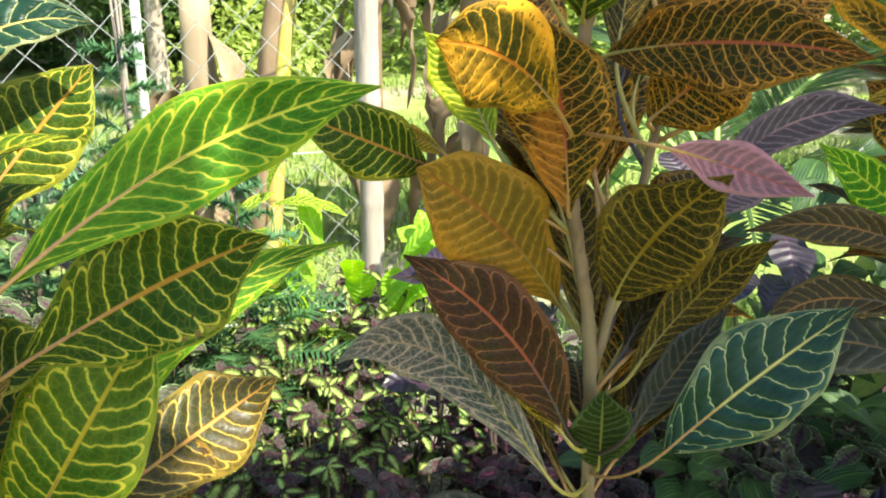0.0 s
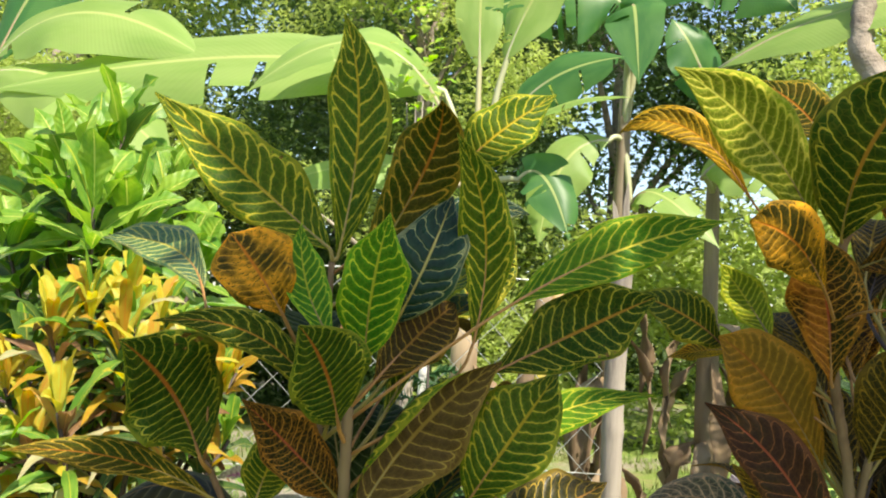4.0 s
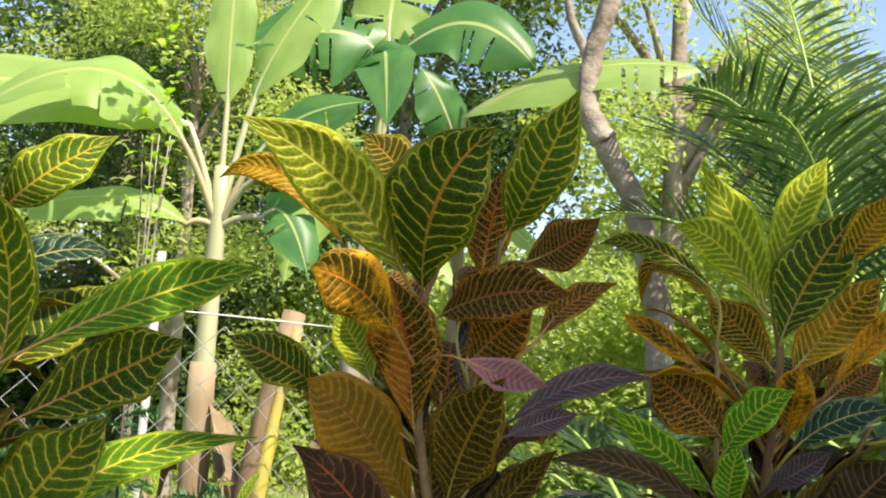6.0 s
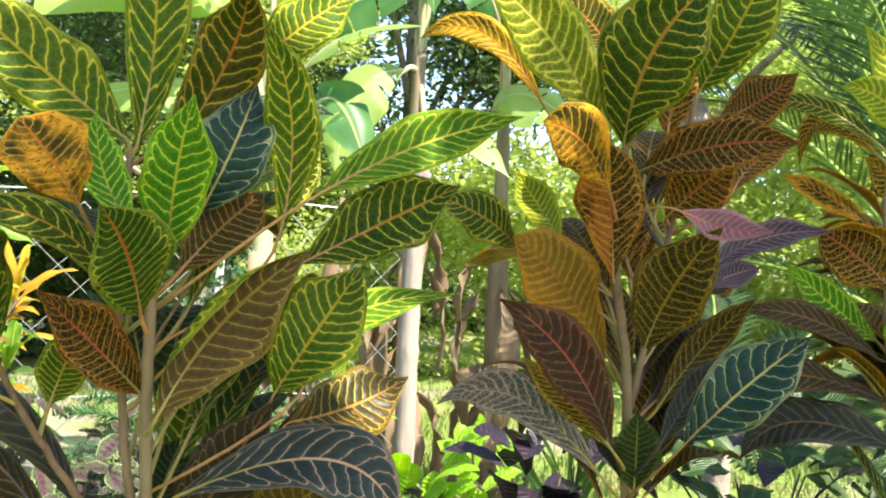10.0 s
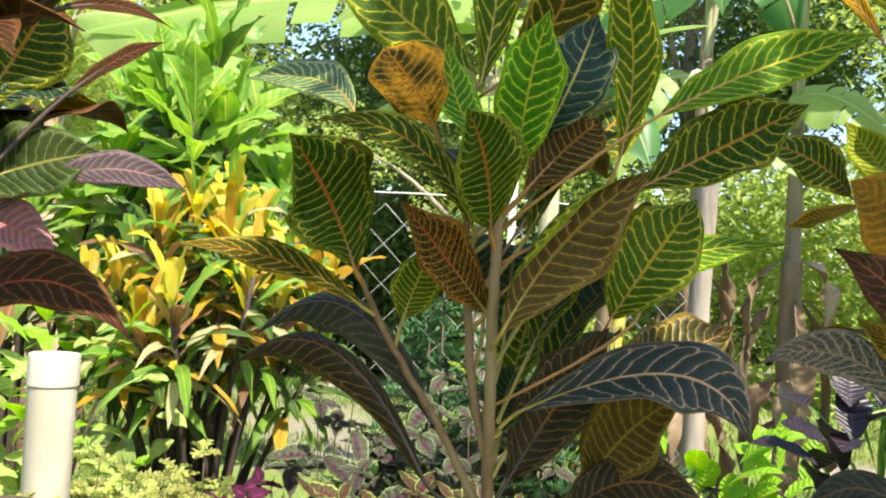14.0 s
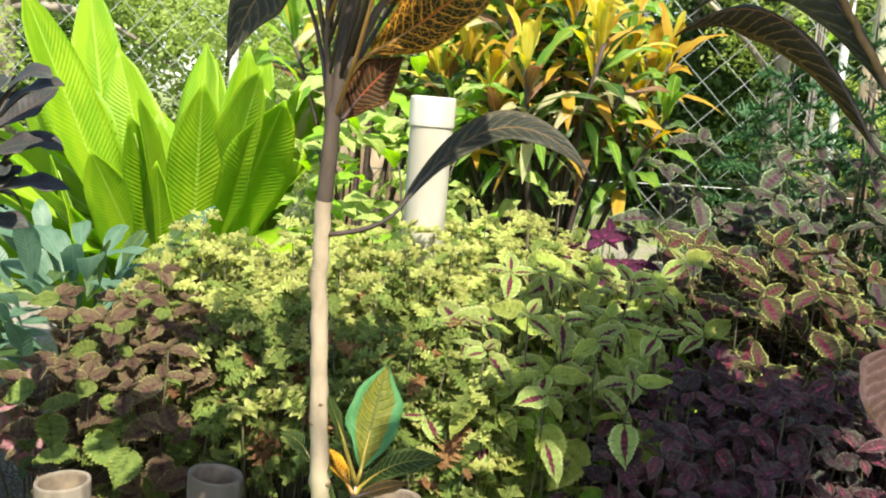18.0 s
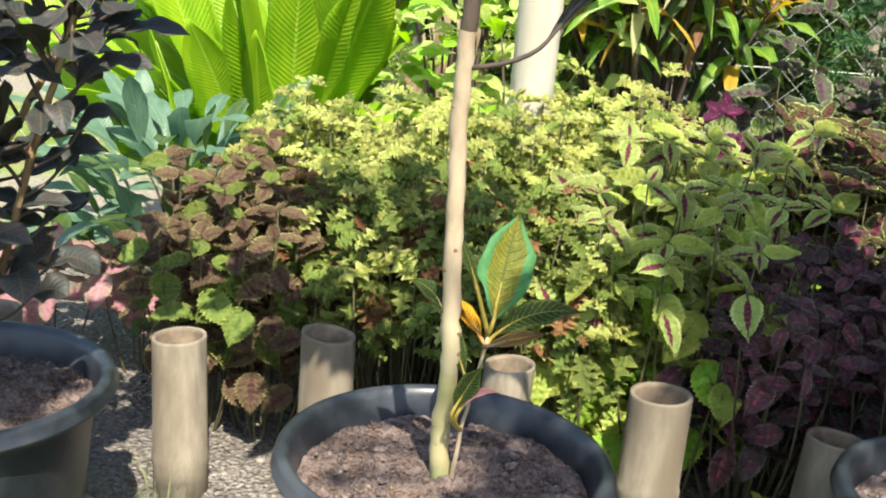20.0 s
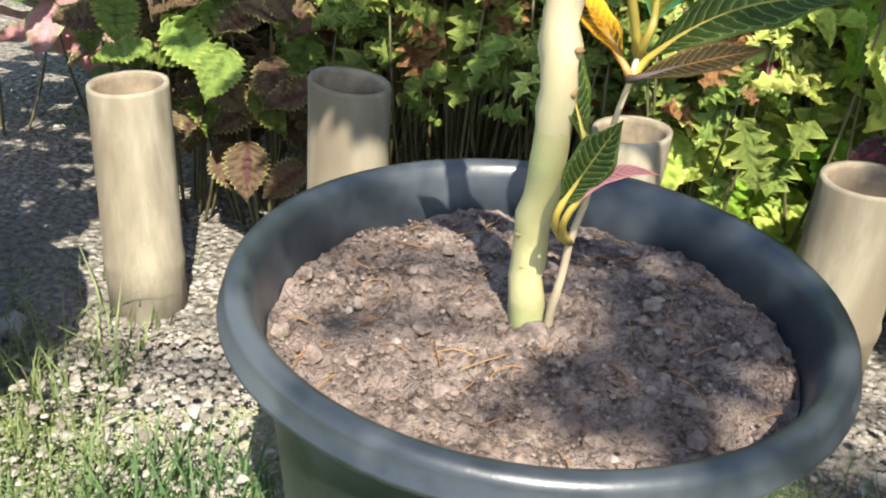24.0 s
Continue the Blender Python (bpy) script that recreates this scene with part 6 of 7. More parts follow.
    b = np.array([gx + r0 * math.cos(az), gy + r0 * math.sin(az), rng.uniform(0.18, 0.42)])
    ln = rng.uniform(0.40, 0.70)
    d = np.array([math.cos(az) * math.cos(el), math.sin(az) * math.cos(el), math.sin(el)])
    t = b + d * ln
    m = (b + t) / 2 + np.array([0, 0, 0.05 * (1.3 - el)])
    nrm = unit(np.cross(np.cross(d, np.array([0.25, -0.5, 0.6]) + rng.normal(0, 0.38, 3)), d))
    big_leaf(ginger, b, m, t, rng.uniform(0.12, 0.17), nrm, M["ginger"], rng, 18, 8, 0.006, 0.3, 0.05, 0.10, rib_mat=M["ginger_stem"], stalk=(gx + 0.5 * r0 * math.cos(az), gy + 0.5 * r0 * math.sin(az), 0))
for az, ln, z in ((-0.35, 0.42, 0.34), (-0.7, 0.40, 0.30), (-2.4, 0.40, 0.32), (-1.6, 0.34, 0.28), (0.1, 0.45, 0.34), (-2.9, 0.45, 0.36)):
    b = np.array([gx + 0.12 * math.cos(az), gy + 0.12 * math.sin(az), z])
    t = b + np.array([math.cos(az) * ln, math.sin(az) * ln, 0.10])
    big_leaf(ginger, b, (b + t) / 2 + np.array([0, 0, 0.06]), t, 0.13, (0.1, -0.3, 0.95), M["ginger"], rng, 16, 8, 0.005, 0.3, 0.06, 0.2, rib_mat=M["ginger_stem"])


def narrow_bush(place, height, spread, tips, seed, young, old, label, size=(0.15, 0.24), wide=(0.032, 0.054), low=0.45, per=17):
    """A bush whose branch tips each end in a rosette: upright young leaves above, spreading and hanging older ones below."""
    rng = np.random.default_rng(seed)
    x, y = place
    bush = thing("narrow_leaf_croton", (x, y, 0), label, "croton bush", "croton bushes behind the bed")
    for k in range(tips):
        a = k * 2.4 + rng.uniform(-0.3, 0.3)
        s = math.sqrt((k + 0.5) / tips)
        r = spread * s
        top = np.array([x + r * math.cos(a), y + r * math.sin(a), height * (1.0 - (1 - low) * s ** 1.5 * rng.uniform(0.4, 1.0))])
        line = bezier((x + 0.05 * math.cos(a), y + 0.05 * math.sin(a), 0), (x + r * 0.35 * math.cos(a), y + r * 0.35 * math.sin(a), top[2] * 0.5), top, 8)
        v, f, u = tube(line, np.linspace(0.010, 0.005, 9), 7)
        part("stem", mesh("stem", v, f, u), M["bark_dark"], bush)
        for q in range(per):
            e = q / (per - 1)
            az = a + q * 2.4 + rng.uniform(-0.3, 0.3)
            el = radians(72 - 105 * e + rng.uniform(-14, 14))
            c = top - (line[-1] - line[-2]) / np.linalg.norm(line[-1] - line[-2]) * e * 0.20
            ln = rng.uniform(*size) * (0.7 + 0.3 * math.sin(math.pi * e))
            d = np.array([math.cos(az) * math.cos(el), math.sin(az) * math.cos(el), math.sin(el)])
            t = c + d * ln - np.array([0, 0, 0.05 * e])
            nrm = unit(np.cross(np.cross(d, [0.2, -0.35, 1]), d))
            v, f, uv, sl = blade(c, (c + t) / 2 + np.array([0, 0, 0.03]), t, rng.uniform(*wide), nrm, rng, 10, 4, 0.35, 0.24, 0.05, 0.0, curl=rng.uniform(-0.2, 0.3))
            pick = young if e < rng.uniform(0.2, 0.55) else old
            part("leaf", mesh("leaf", v, f, uv), M[pick[rng.integers(len(pick))]], bush)
    return bush


narrow_bush((-1.31, 1.54), 1.16, 0.31, 26, 1, ["cord_y", "cord_y", "cord_g", "cord_o", "cord_y"], ["cord_g", "cord_d", "cord_g", "cord_r", "cord_p", "cord_d", "cord_o"], "croton bush with narrow yellow, orange, pink and green leaves", (0.11, 0.22), (0.018, 0.036), 0.55, 24)
narrow_bush((-1.58, 1.86), 1.58, 0.34, 13, 2, ["cord_b", "cord_b", "cord_g"], ["cord_b", "cord_d", "cord_g"], "tall bush with broad light green leaves", (0.20, 0.30), (0.055, 0.085), 0.62, 16)
narrow_bush((-1.92, 1.62), 1.22, 0.26, 9, 12, ["cord_g", "cord_y", "cord_b"], ["cord_g", "cord_d", "cord_p", "cord_r"], "croton bush with narrow green and yellow leaves", (0.15, 0.24), (0.03, 0.05), 0.6, 16)


def shrub(name, place, height, spread, count, material, seed, label, category, size=(0.10, 0.16), wide=(0.05, 0.08), low=0.25, stem="bark_dark", upright=0.0, thick=0.0, nc=4, fold=0.2):
    rng = np.random.default_rng(seed)
    x, y = place
    ob = thing(name, (x, y, 0), label, category)
    for k in range(5):
        a, r = rng.uniform(0, 6.283), spread * rng.uniform(0.1, 0.6)
        v, f, u = tube(bezier((x, y, 0), (x + r * 0.3 * math.cos(a), y + r * 0.3 * math.sin(a), height * 0.5), (x + r * math.cos(a), y + r * math.sin(a), height * 0.80), 6), np.linspace(0.006, 0.002, 7), 6)
        part("stem", mesh("stem", v, f, u), M[stem], ob)
    for k in range(count):
        s = rng.random()
        a = rng.uniform(0, 6.283)
        r = spread * rng.uniform(0.1, 0.9)
        c = np.array([x + r * math.cos(a), y + r * math.sin(a), height * (low + (1 - low) * s)])
        el = radians(rng.uniform(-30, 50)) + upright
        ln = rng.uniform(*size)
        d = np.array([math.cos(a) * math.cos(el), math.sin(a) * math.cos(el), math.sin(el)])
        t = c + d * ln
        nrm = unit(np.cross(np.cross(d, [0.1, -0.3, 1]), d))
        v, f, uv, sl = blade(c, (c + t) / 2 + np.array([0, 0, ln * 0.12]), t, rng.uniform(*wide), nrm, rng, 8, nc, fold, 0.1, 0.15, thick)
        part("leaf", mesh("leaf", v, f, uv), M[material] if isinstance(material, str) else M[material[k % len(material)]], ob)
    return ob


shrub("lime_shrub", (-0.22, 2.02), 0.60, 0.15, 18, "lime_leaf", 4, "low shrub with soft lime green leaves", "shrub", (0.11, 0.17), (0.05, 0.075), 0.55, upright=0.7)
shrub("lime_shrub", (-0.02, 2.10), 0.58, 0.13, 14, "lime_leaf", 14, "low shrub with soft lime green leaves", "shrub", (0.11, 0.16), (0.05, 0.075), 0.5, upright=0.8)
shrub("black_leaf_shrub", (0.09, 1.56), 0.80, 0.20, 26, "black_leaf", 5, "shrub with almost black purple leaves", "shrub", (0.08, 0.15), (0.05, 0.08), 0.6)
shrub("spotted_croton", (-0.56, 2.02), 0.78, 0.22, 34, "spot_leaf", 6, "low croton with yellow-spotted green leaves", "croton bush", (0.13, 0.19), (0.03, 0.045), 0.4, upright=0.3)
shrub("blue_green_shrub", (-1.82, 0.60), 0.46, 0.26, 170, ["teal_leaf", "teal_leaf", "tree_a"], 27, "leafy blue-green shrub at the bed's end", "shrub", (0.08, 0.14), (0.03, 0.048), 0.25, upright=0.3)
shrub("variegated_shrub", (-1.46, 1.20), 0.86, 0.27, 150, ["pale_leaf", "pale_leaf", "lime_leaf"], 8, "leafy pale green variegated shrub behind the white pipe", "shrub", (0.06, 0.10), (0.035, 0.055), 0.3)
shrub("variegated_shrub", (-1.74, 1.32), 0.84, 0.24, 110, ["pale_leaf", "lime_leaf"], 38, "leafy pale green variegated shrub beside the ginger", "shrub", (0.06, 0.10), (0.035, 0.055), 0.3)
shrub("green_shrub", (1.02, 1.72), 0.72, 0.20, 36, ["tree_b", "tree_a"], 9, "leafy green shrub in the shade", "shrub", (0.08, 0.13), (0.05, 0.08), 0.3)
shrub("lettuce_green_plant", (0.86, 1.22), 0.86, 0.09, 22, "lime_leaf", 10, "small bright green frilly plant", "plant", (0.04, 0.06), (0.03, 0.045), 0.75, upright=0.4)
shrub("dark_shrub", (1.30, 1.42), 1.25, 0.34, 110, "tree_a", 12, "shrub with broad dark green leaves", "shrub", (0.10, 0.16), (0.06, 0.09), 0.4)
shrub("dark_shrub", (0.52, 1.45), 0.86, 0.28, 90, ["palm", "black_leaf", "palm"], 22, "shrub with dark green and purple leaves in the shade", "shrub", (0.09, 0.15), (0.05, 0.08), 0.25)
shrub("dark_shrub", (0.92, 1.40), 1.0, 0.30, 120, ["palm", "tree_a"], 23, "shrub with dark green leaves in the shade", "shrub", (0.09, 0.14), (0.05, 0.08), 0.25)
shrub("dark_shrub", (1.12, 1.68), 0.95, 0.28, 90, ["palm", "tree_a"], 33, "shrub with dark green leaves in the shade", "shrub", (0.10, 0.15), (0.05, 0.08), 0.25)
shrub("slim_sapling", (-0.98, 2.90), 2.35, 0.12, 150, ["tree_b", "lime_leaf", "tree_b"], 41, "slim sapling with small light green leaves before the bananas", "sapling", (0.035, 0.065), (0.02, 0.034), 0.45, stem="pole")
shrub("strap_leaf_plant", (0.35, 2.9), 0.5, 0.05, 22, "strap", 13, "tuft of strap-leaved green blades in the grass", "plant", (0.35, 0.5), (0.025, 0.035), 0.05, upright=0.8, nc=2)


# feathery fern-like shrub before the fence
def feather(place, height, seed, label):
    rng = np.random.default_rng(seed)
    x, y = place
    ob = thing("feathery_fern", (x, y, 0), label, "fern", "feathery ferns before the fence")
    v, f, u = tube([(x, y, 0), (x + 0.01, y, height * 0.5), (x, y, height)], [0.009, 0.006, 0.002], 6)
    part("stem", mesh("stem", v, f, u), M["bark_dark"], ob)
    for k in range(40):
        z = height * (0.25 + 0.72 * k / 40)
        a = k * 2.4 + rng.uniform(-0.3, 0.3)
        ln = 0.30 * (1.05 - k / 46) * rng.uniform(0.8, 1.2)
        b = np.array([x, y, z])
        t = b + np.array([math.cos(a) * ln, math.sin(a) * ln, ln * 0.15])
        line = bezier(b, (b + t) / 2 + np.array([0, 0, ln * 0.12]), t, 22)
        vs, fs = [], []
        sd = unit(np.array([-math.sin(a), math.cos(a), 0.0]))
        for i in range(2, 23):
            w = 0.30 * ln * math.sin(math.pi * (i / 24) ** 0.7)
            for sg in (-1, 1):
                for q in range(2):
                    e = line[i] + sd * sg * w * rng.uniform(0.8, 1.1) + unit(t - b) * w * 0.5 + np.array([0, 0, rng.normal(0, 0.012)])
                    n0 = len(vs)
                    off = unit(t - b) * 0.0035
                    vs += [line[i] - off, line[i] + off, e]
                    fs.append((n0, n0 + 1, n0 + 2))
        part("plume", mesh("plume", np.array(vs), fs), M["fern"], ob)


feather((-0.78, 1.66), 0.98, 4, "feathery dark green fern-like shrub")
feather((-0.60, 1.60), 0.92, 5, "feathery dark green fern-like shrub")
feather((-0.66, 1.92), 1.12, 1, "feathery dark green fern-like shrub")
feather((-0.42, 1.78), 0.86, 2, "feathery dark green fern-like shrub")
feather((-0.92, 2.02), 0.9, 3, "feathery dark green fern-like shrub")


# ---- bananas beyond the fence ----
def banana_plant(place, crown, radius, label, seed, skin="pseudo"):
    rng = np.random.default_rng(seed)
    x, y = place
    ob = thing("banana_plant", (x, y, 0), label, "banana plant", "bananas beyond the fence")
    line = bezier((x, y, -0.05), ((x + crown[0]) / 2, (y + crown[1]) / 2, crown[2] * 0.5), crown, 12)
    v, f, u = tube(line, np.linspace(radius, radius * 0.5, 13), 14, True, rng, 0.04)
    part("pseudostem", mesh("pseudostem", v, f, u), M[skin], ob)
    n = next(i for i, q in enumerate(line) if q[2] > 1.05)
    v, f, u = tube(line[:n + 1], np.linspace(radius * 1.12, radius * 0.92, n + 1), 11, True, rng, 0.10)
    part("dry_sheath", mesh("dry_sheath", v, f, u), M["dry"], ob)
    for k in range(14):
        z = crown[2] * rng.uniform(0.2, 0.62)
        a = rng.uniform(0, 6.283)
        i = min(11, int(z / crown[2] * 12))
        b = line[i] + np.array([math.cos(a), math.sin(a), 0]) * radius * 0.9
        t = b + np.array([math.cos(a) * 0.10, math.sin(a) * 0.10, -rng.uniform(0.3, 0.7)])
        v, f, uv, sl = blade(b, (b + t) / 2 + np.array([math.cos(a) * 0.06, math.sin(a) * 0.06, 0.05]), t, rng.uniform(0.05, 0.12), (math.cos(a), math.sin(a), 0.3), rng, 10, 4, 0.5, 0.4, 0, 0.002)
        part("dead_leaf", mesh("dead_leaf", v, f, uv), M["dry"], ob)
    return ob, np.array(crown), rng


def banana_leaf(plant, base, mid, tip, width, normal, tone="banana", tear=0.0):
    ob, crown, rng = plant
    return big_leaf(ob, base, mid, tip, width, unit(np.array(normal, float)), M[tone], rng, 56, 10, 0.016, 0.12, 0.05, 0.05, tear or 0.05, M["pseudo"], crown - np.array([0, 0, 0.25]), 0.002, 0.9)


b1 = banana_plant((-0.85, 3.3), (-0.84, 3.3, 1.86), 0.058, "young banana plant with broad pale leaves and dry sheaths", 1)
banana_leaf(b1, (-0.98, 3.28, 2.02), (-1.75, 3.20, 2.14), (-2.9, 3.05, 1.96), 0.40, (0.1, -0.75, 0.65))
banana_leaf(b1, (-0.85, 3.32, 2.12), (-0.86, 3.32, 2.42), (-0.87, 3.36, 2.78), 0.20, (0.2, -1, 0))
banana_leaf(b1, (-0.74, 3.3, 2.15), (-0.62, 3.32, 2.45), (-0.42, 3.4, 2.80), 0.26, (-0.3, -0.95, 0.2))
banana_leaf(b1, (-0.70, 3.28, 1.92), (-0.52, 3.24, 2.07), (-0.26, 3.2, 2.13), 0.20, (0.0, -0.9, 0.4), "banana_b")
banana_leaf(b1, (-0.70, 3.22, 1.80), (-0.50, 3.15, 1.93), (-0.22, 3.1, 1.95), 0.15, (0.1, -0.5, 0.9))
banana_leaf(b1, (-0.66, 3.25, 1.66), (-0.55, 3.2, 1.66), (-0.44, 3.15, 1.42), 0.22, (0.1, -0.9, 0.3), "banana_b")
banana_leaf(b1, (-0.95, 3.25, 1.62), (-1.25, 3.2, 1.70), (-1.62, 3.1, 1.58), 0.20, (0.0, -0.5, 0.9))
banana_leaf(b1, (-0.98, 3.2, 1.94), (-1.25, 3.0, 2.14), (-1.66, 2.9, 1.92), 0.36, (0.0, -0.65, 0.75))
b2 = banana_plant((-0.30, 3.75), (-0.28, 3.75, 2.15), 0.052, "tall banana plant with torn hanging leaves", 2, "pseudo_dry")
banana_leaf(b2, (-0.28, 3.7, 2.45), (-0.50, 3.62, 2.55), (-0.95, 3.6, 2.42), 0.40, (0.1, -0.9, 0.4), "banana_b", 0.12)
banana_leaf(b2, (-0.22, 3.7, 2.48), (0.10, 3.62, 2.62), (0.40, 3.6, 2.42), 0.38, (-0.1, -0.9, 0.35), "banana_b", 0.12)
banana_leaf(b2, (-0.27, 3.66, 2.42), (-0.25, 3.55, 2.42), (-0.22, 3.5, 2.10), 0.26, (0.0, -1, 0.2), "banana_b")
banana_leaf(b2, (-0.26, 3.75, 2.55), (-0.25, 3.8, 2.85), (-0.15, 3.9, 3.25), 0.40, (0.1, -1, 0.1))
banana_leaf(b2, (-0.24, 3.7, 1.62), (-0.12, 3.6, 1.66), (0.12, 3.5, 1.44), 0.20, (0.0, -0.7, 0.7))
banana_leaf(b2, (-0.34, 3.68, 1.90), (-0.52, 3.6, 1.78), (-0.60, 3.5, 1.42), 0.24, (0.1, -0.9, 0.3))
b3 = banana_plant((0.12, 3.9), (0.10, 3.8, 1.95), 0.05, "banana plant with one long pale leaf", 3, "pseudo_dry")
banana_leaf(b3, (0.10, 3.5, 2.17), (0.58, 3.36, 2.36), (1.06, 3.3, 2.36), 0.30, (0.0, -0.7, 0.7))
banana_leaf(b3, (0.05, 3.7, 1.75), (0.20, 3.6, 1.80), (0.45, 3.5, 1.60), 0.24, (0.0, -0.7, 0.7))
banana_leaf(b3, (0.08, 3.7, 2.05), (0.0, 3.6, 2.25), (-0.10, 3.6, 2.40), 0.24, (0.0, -0.8, 0.5), "banana_b")
b4 = banana_plant((-3.15, 3.25), (-3.15, 3.2, 1.75), 0.07, "banana plant with wide arching leaves", 4)
banana_leaf(b4, (-3.02, 3.15, 2.06), (-2.55, 3.10, 2.00), (-2.02, 3.05, 1.66), 0.40, (0.1, -0.7, 0.7))
banana_leaf(b4, (-3.05, 3.20, 2.10), (-2.60, 3.20, 2.34), (-1.98, 3.20, 2.12), 0.42, (-0.1, -0.7, 0.7))
banana_leaf(b4, (-3.25, 3.15, 2.05), (-3.55, 3.10, 2.30), (-4.0, 3.0, 2.20), 0.40, (0.0, -0.8, 0.6))
banana_leaf(b4, (-3.10, 3.30, 2.15), (-2.95, 3.40, 2.60), (-2.7, 3.5, 3.0), 0.36, (0.0, -0.9, 0.3), "banana_b")
# dry trash and a leaning dead stem by the bananas
v, f, u = tube(bezier((-0.66, 3.2, 0), (-0.60, 3.2, 0.65), (-0.50, 3.25, 1.30), 8), np.linspace(0.06, 0.045, 9), 10, True, np.random.default_rng(4), 0.12)
dead = thing("dead_banana_stem", (-0.66, 3.2, 0), "leaning dying banana stem, brown and yellow", "dead stem")
part("stem", mesh("stem", v, f, u), M["dry"], dead)
v, f, u = tube(bezier((-0.625, 3.165, 0), (-0.565, 3.165, 0.62), (-0.475, 3.215, 1.24), 8), np.linspace(0.034, 0.02, 9), 8, True, np.random.default_rng(5), 0.12)
part("yellow_sheath", mesh("yellow_sheath", v, f, u), M["sheath"], dead)


# ---- palms to the side ----
def palm(place, fronds, label, seed):
    rng = np.random.default_rng(seed)
    x, y = place
    ob = thing("palm", (x, y, 0), label, "palm", "feather palms")
    for az, el, ln, z0, drop in fronds:
        b = np.array([x, y, z0])
        d = np.array([math.cos(az) * math.cos(el), math.sin(az) * math.cos(el), math.sin(el)])
        t = b + d * ln - np.array([0, 0, drop])
        line = bezier(b, (b + t) / 2 + np.array([0, 0, drop * 0.45]), t, 44)
        v, f, u = tube(line, np.linspace(0.011, 0.003, 45), 6)
        fr = part("frond", mesh("rachis", v, f, u), M["ginger_stem"], ob)
        tan = unit(np.gradient(line, axis=0))
        up = unit(np.array([0, 0, 1.0]) - tan * tan[:, 2:3])
        sd = np.cross(tan, up)
        pieces = []
        for i in range(7, 45):
            w = 0.42 * ln * 0.62 * math.sin(math.pi * (0.12 + 0.86 * (i - 6) / 39)) ** 0.8
            for sg in (-1, 1):
                e = line[i] + unit(sd[i] * sg + tan[i] * 0.75 + up[i] * 0.28 + rng.normal(0, 0.07, 3)) * w - np.array([0, 0, w * 0.18])
                v, f, uv, sl = blade(line[i], (line[i] + e) / 2 + np.array([0, 0, w * 0.05]), e, 0.013, unit(np.cross(tan[i], e - line[i])) * sg, rng, 5, 2, 0.4, 0.0, -0.1, 0.0)
                pieces.append((v, f, uv))
        v, f, uv = join(pieces)
        part("frond_blade", mesh("frond_blade", v, f, uv), M["palm"], fr)
    return ob


palm((1.45, 2.75), ((2.4, 1.15, 1.5, 1.2, 0.25), (1.9, 1.3, 1.6, 1.3, 0.2), (1.4, 1.25, 1.6, 1.2, 0.3), (3.1, 0.85, 1.3, 1.1, 0.4), (0.7, 1.1, 1.5, 1.2, 0.3), (4.0, 1.0, 1.3, 1.2, 0.4), (5.0, 1.1, 1.3, 1.2, 0.4), (2.7, 0.45, 1.1, 0.9, 0.3), (2.2, 1.0, 1.7, 1.2, 0.5), (2.7, 1.2, 1.6, 1.3, 0.3), (1.7, 1.05, 1.6, 1.2, 0.5), (3.4, 1.15, 1.5, 1.2, 0.5)), "feather palm with dark arching fronds", 1)
palm((1.85, 1.95), ((2.6, 1.0, 1.2, 0.8, 0.25), (3.0, 0.8, 1.1, 0.7, 0.3), (2.1, 1.2, 1.3, 0.8, 0.25), (3.5, 0.9, 1.0, 0.8, 0.3), (4.3, 0.9, 1.0, 0.8, 0.3), (1.4, 1.2, 1.2, 0.8, 0.3)), "low feather palm with dark green fronds", 2)
palm((0.72, 2.45), ((2.9, 0.7, 0.75, 0.6, 0.2), (2.2, 0.9, 0.75, 0.6, 0.2), (3.6, 0.5, 0.7, 0.55, 0.2), (0.4, 0.8, 0.75, 0.6, 0.2), (4.6, 0.5, 0.65, 0.55, 0.25), (1.4, 1.0, 0.75, 0.6, 0.2), (5.5, 0.6, 0.7, 0.55, 0.2)), "small feather palm behind the crotons", 3)

# a clay pot turned over a bamboo post
v, f, u = tube([(1.045, 1.25, -0.05), (1.045, 1.25, 0.93)], 0.032, 16)
post = thing("capped_post", (1.045, 1.25, 0), "bamboo post capped with a red clay block", "post")
part("post", mesh("post", v, f, u), M["bamboo"], post)
v, f, _ = lathe([(0.050, 0.90), (0.052, 0.905), (0.052, 1.005), (0.049, 1.01), (0.001, 1.01), (0.001, 0.90)], (1.045, 1.25, 0), 4)
part("cap", mesh("cap", v, f, None, False), M["clay"], post)


# ---- trees ----
def leaf_cloud(centres, radii, count, size, rng, droop=0.3):
    """Many small folded leaves in uneven clumps."""
    c = np.array(centres)[rng.integers(len(centres), size=count)]
    k = rng.normal(0, 1, (count, 3))
    k /= np.linalg.norm(k, axis=1, keepdims=True)
    p = c + k * (rng.random((count, 1)) ** 0.45) * np.array(radii)
    a = rng.uniform(0, 6.283, count)
    el = rng.normal(-droop, 0.5, count)
    d = np.stack([np.cos(a) * np.cos(el), np.sin(a) * np.cos(el), np.sin(el)], -1)
    s = unit(np.cross(d, np.array([0, 0, 1.0]) + rng.normal(0, 0.5, (count, 3))))
    n = np.cross(s, d)
    ln = size * rng.uniform(0.6, 1.3, (count, 1))
    w = ln * 0.24
    v = np.stack([p, p + d * ln * 0.5 + s * w + n * w * 0.4, p + d * ln, p + d * ln * 0.5 - s * w + n * w * 0.4], 1).reshape(-1, 3)
    i = np.arange(count)[:, None] * 4
    f = np.concatenate([i + np.array([[0, 1, 2]]), i + np.array([[0, 2, 3]])]).tolist()
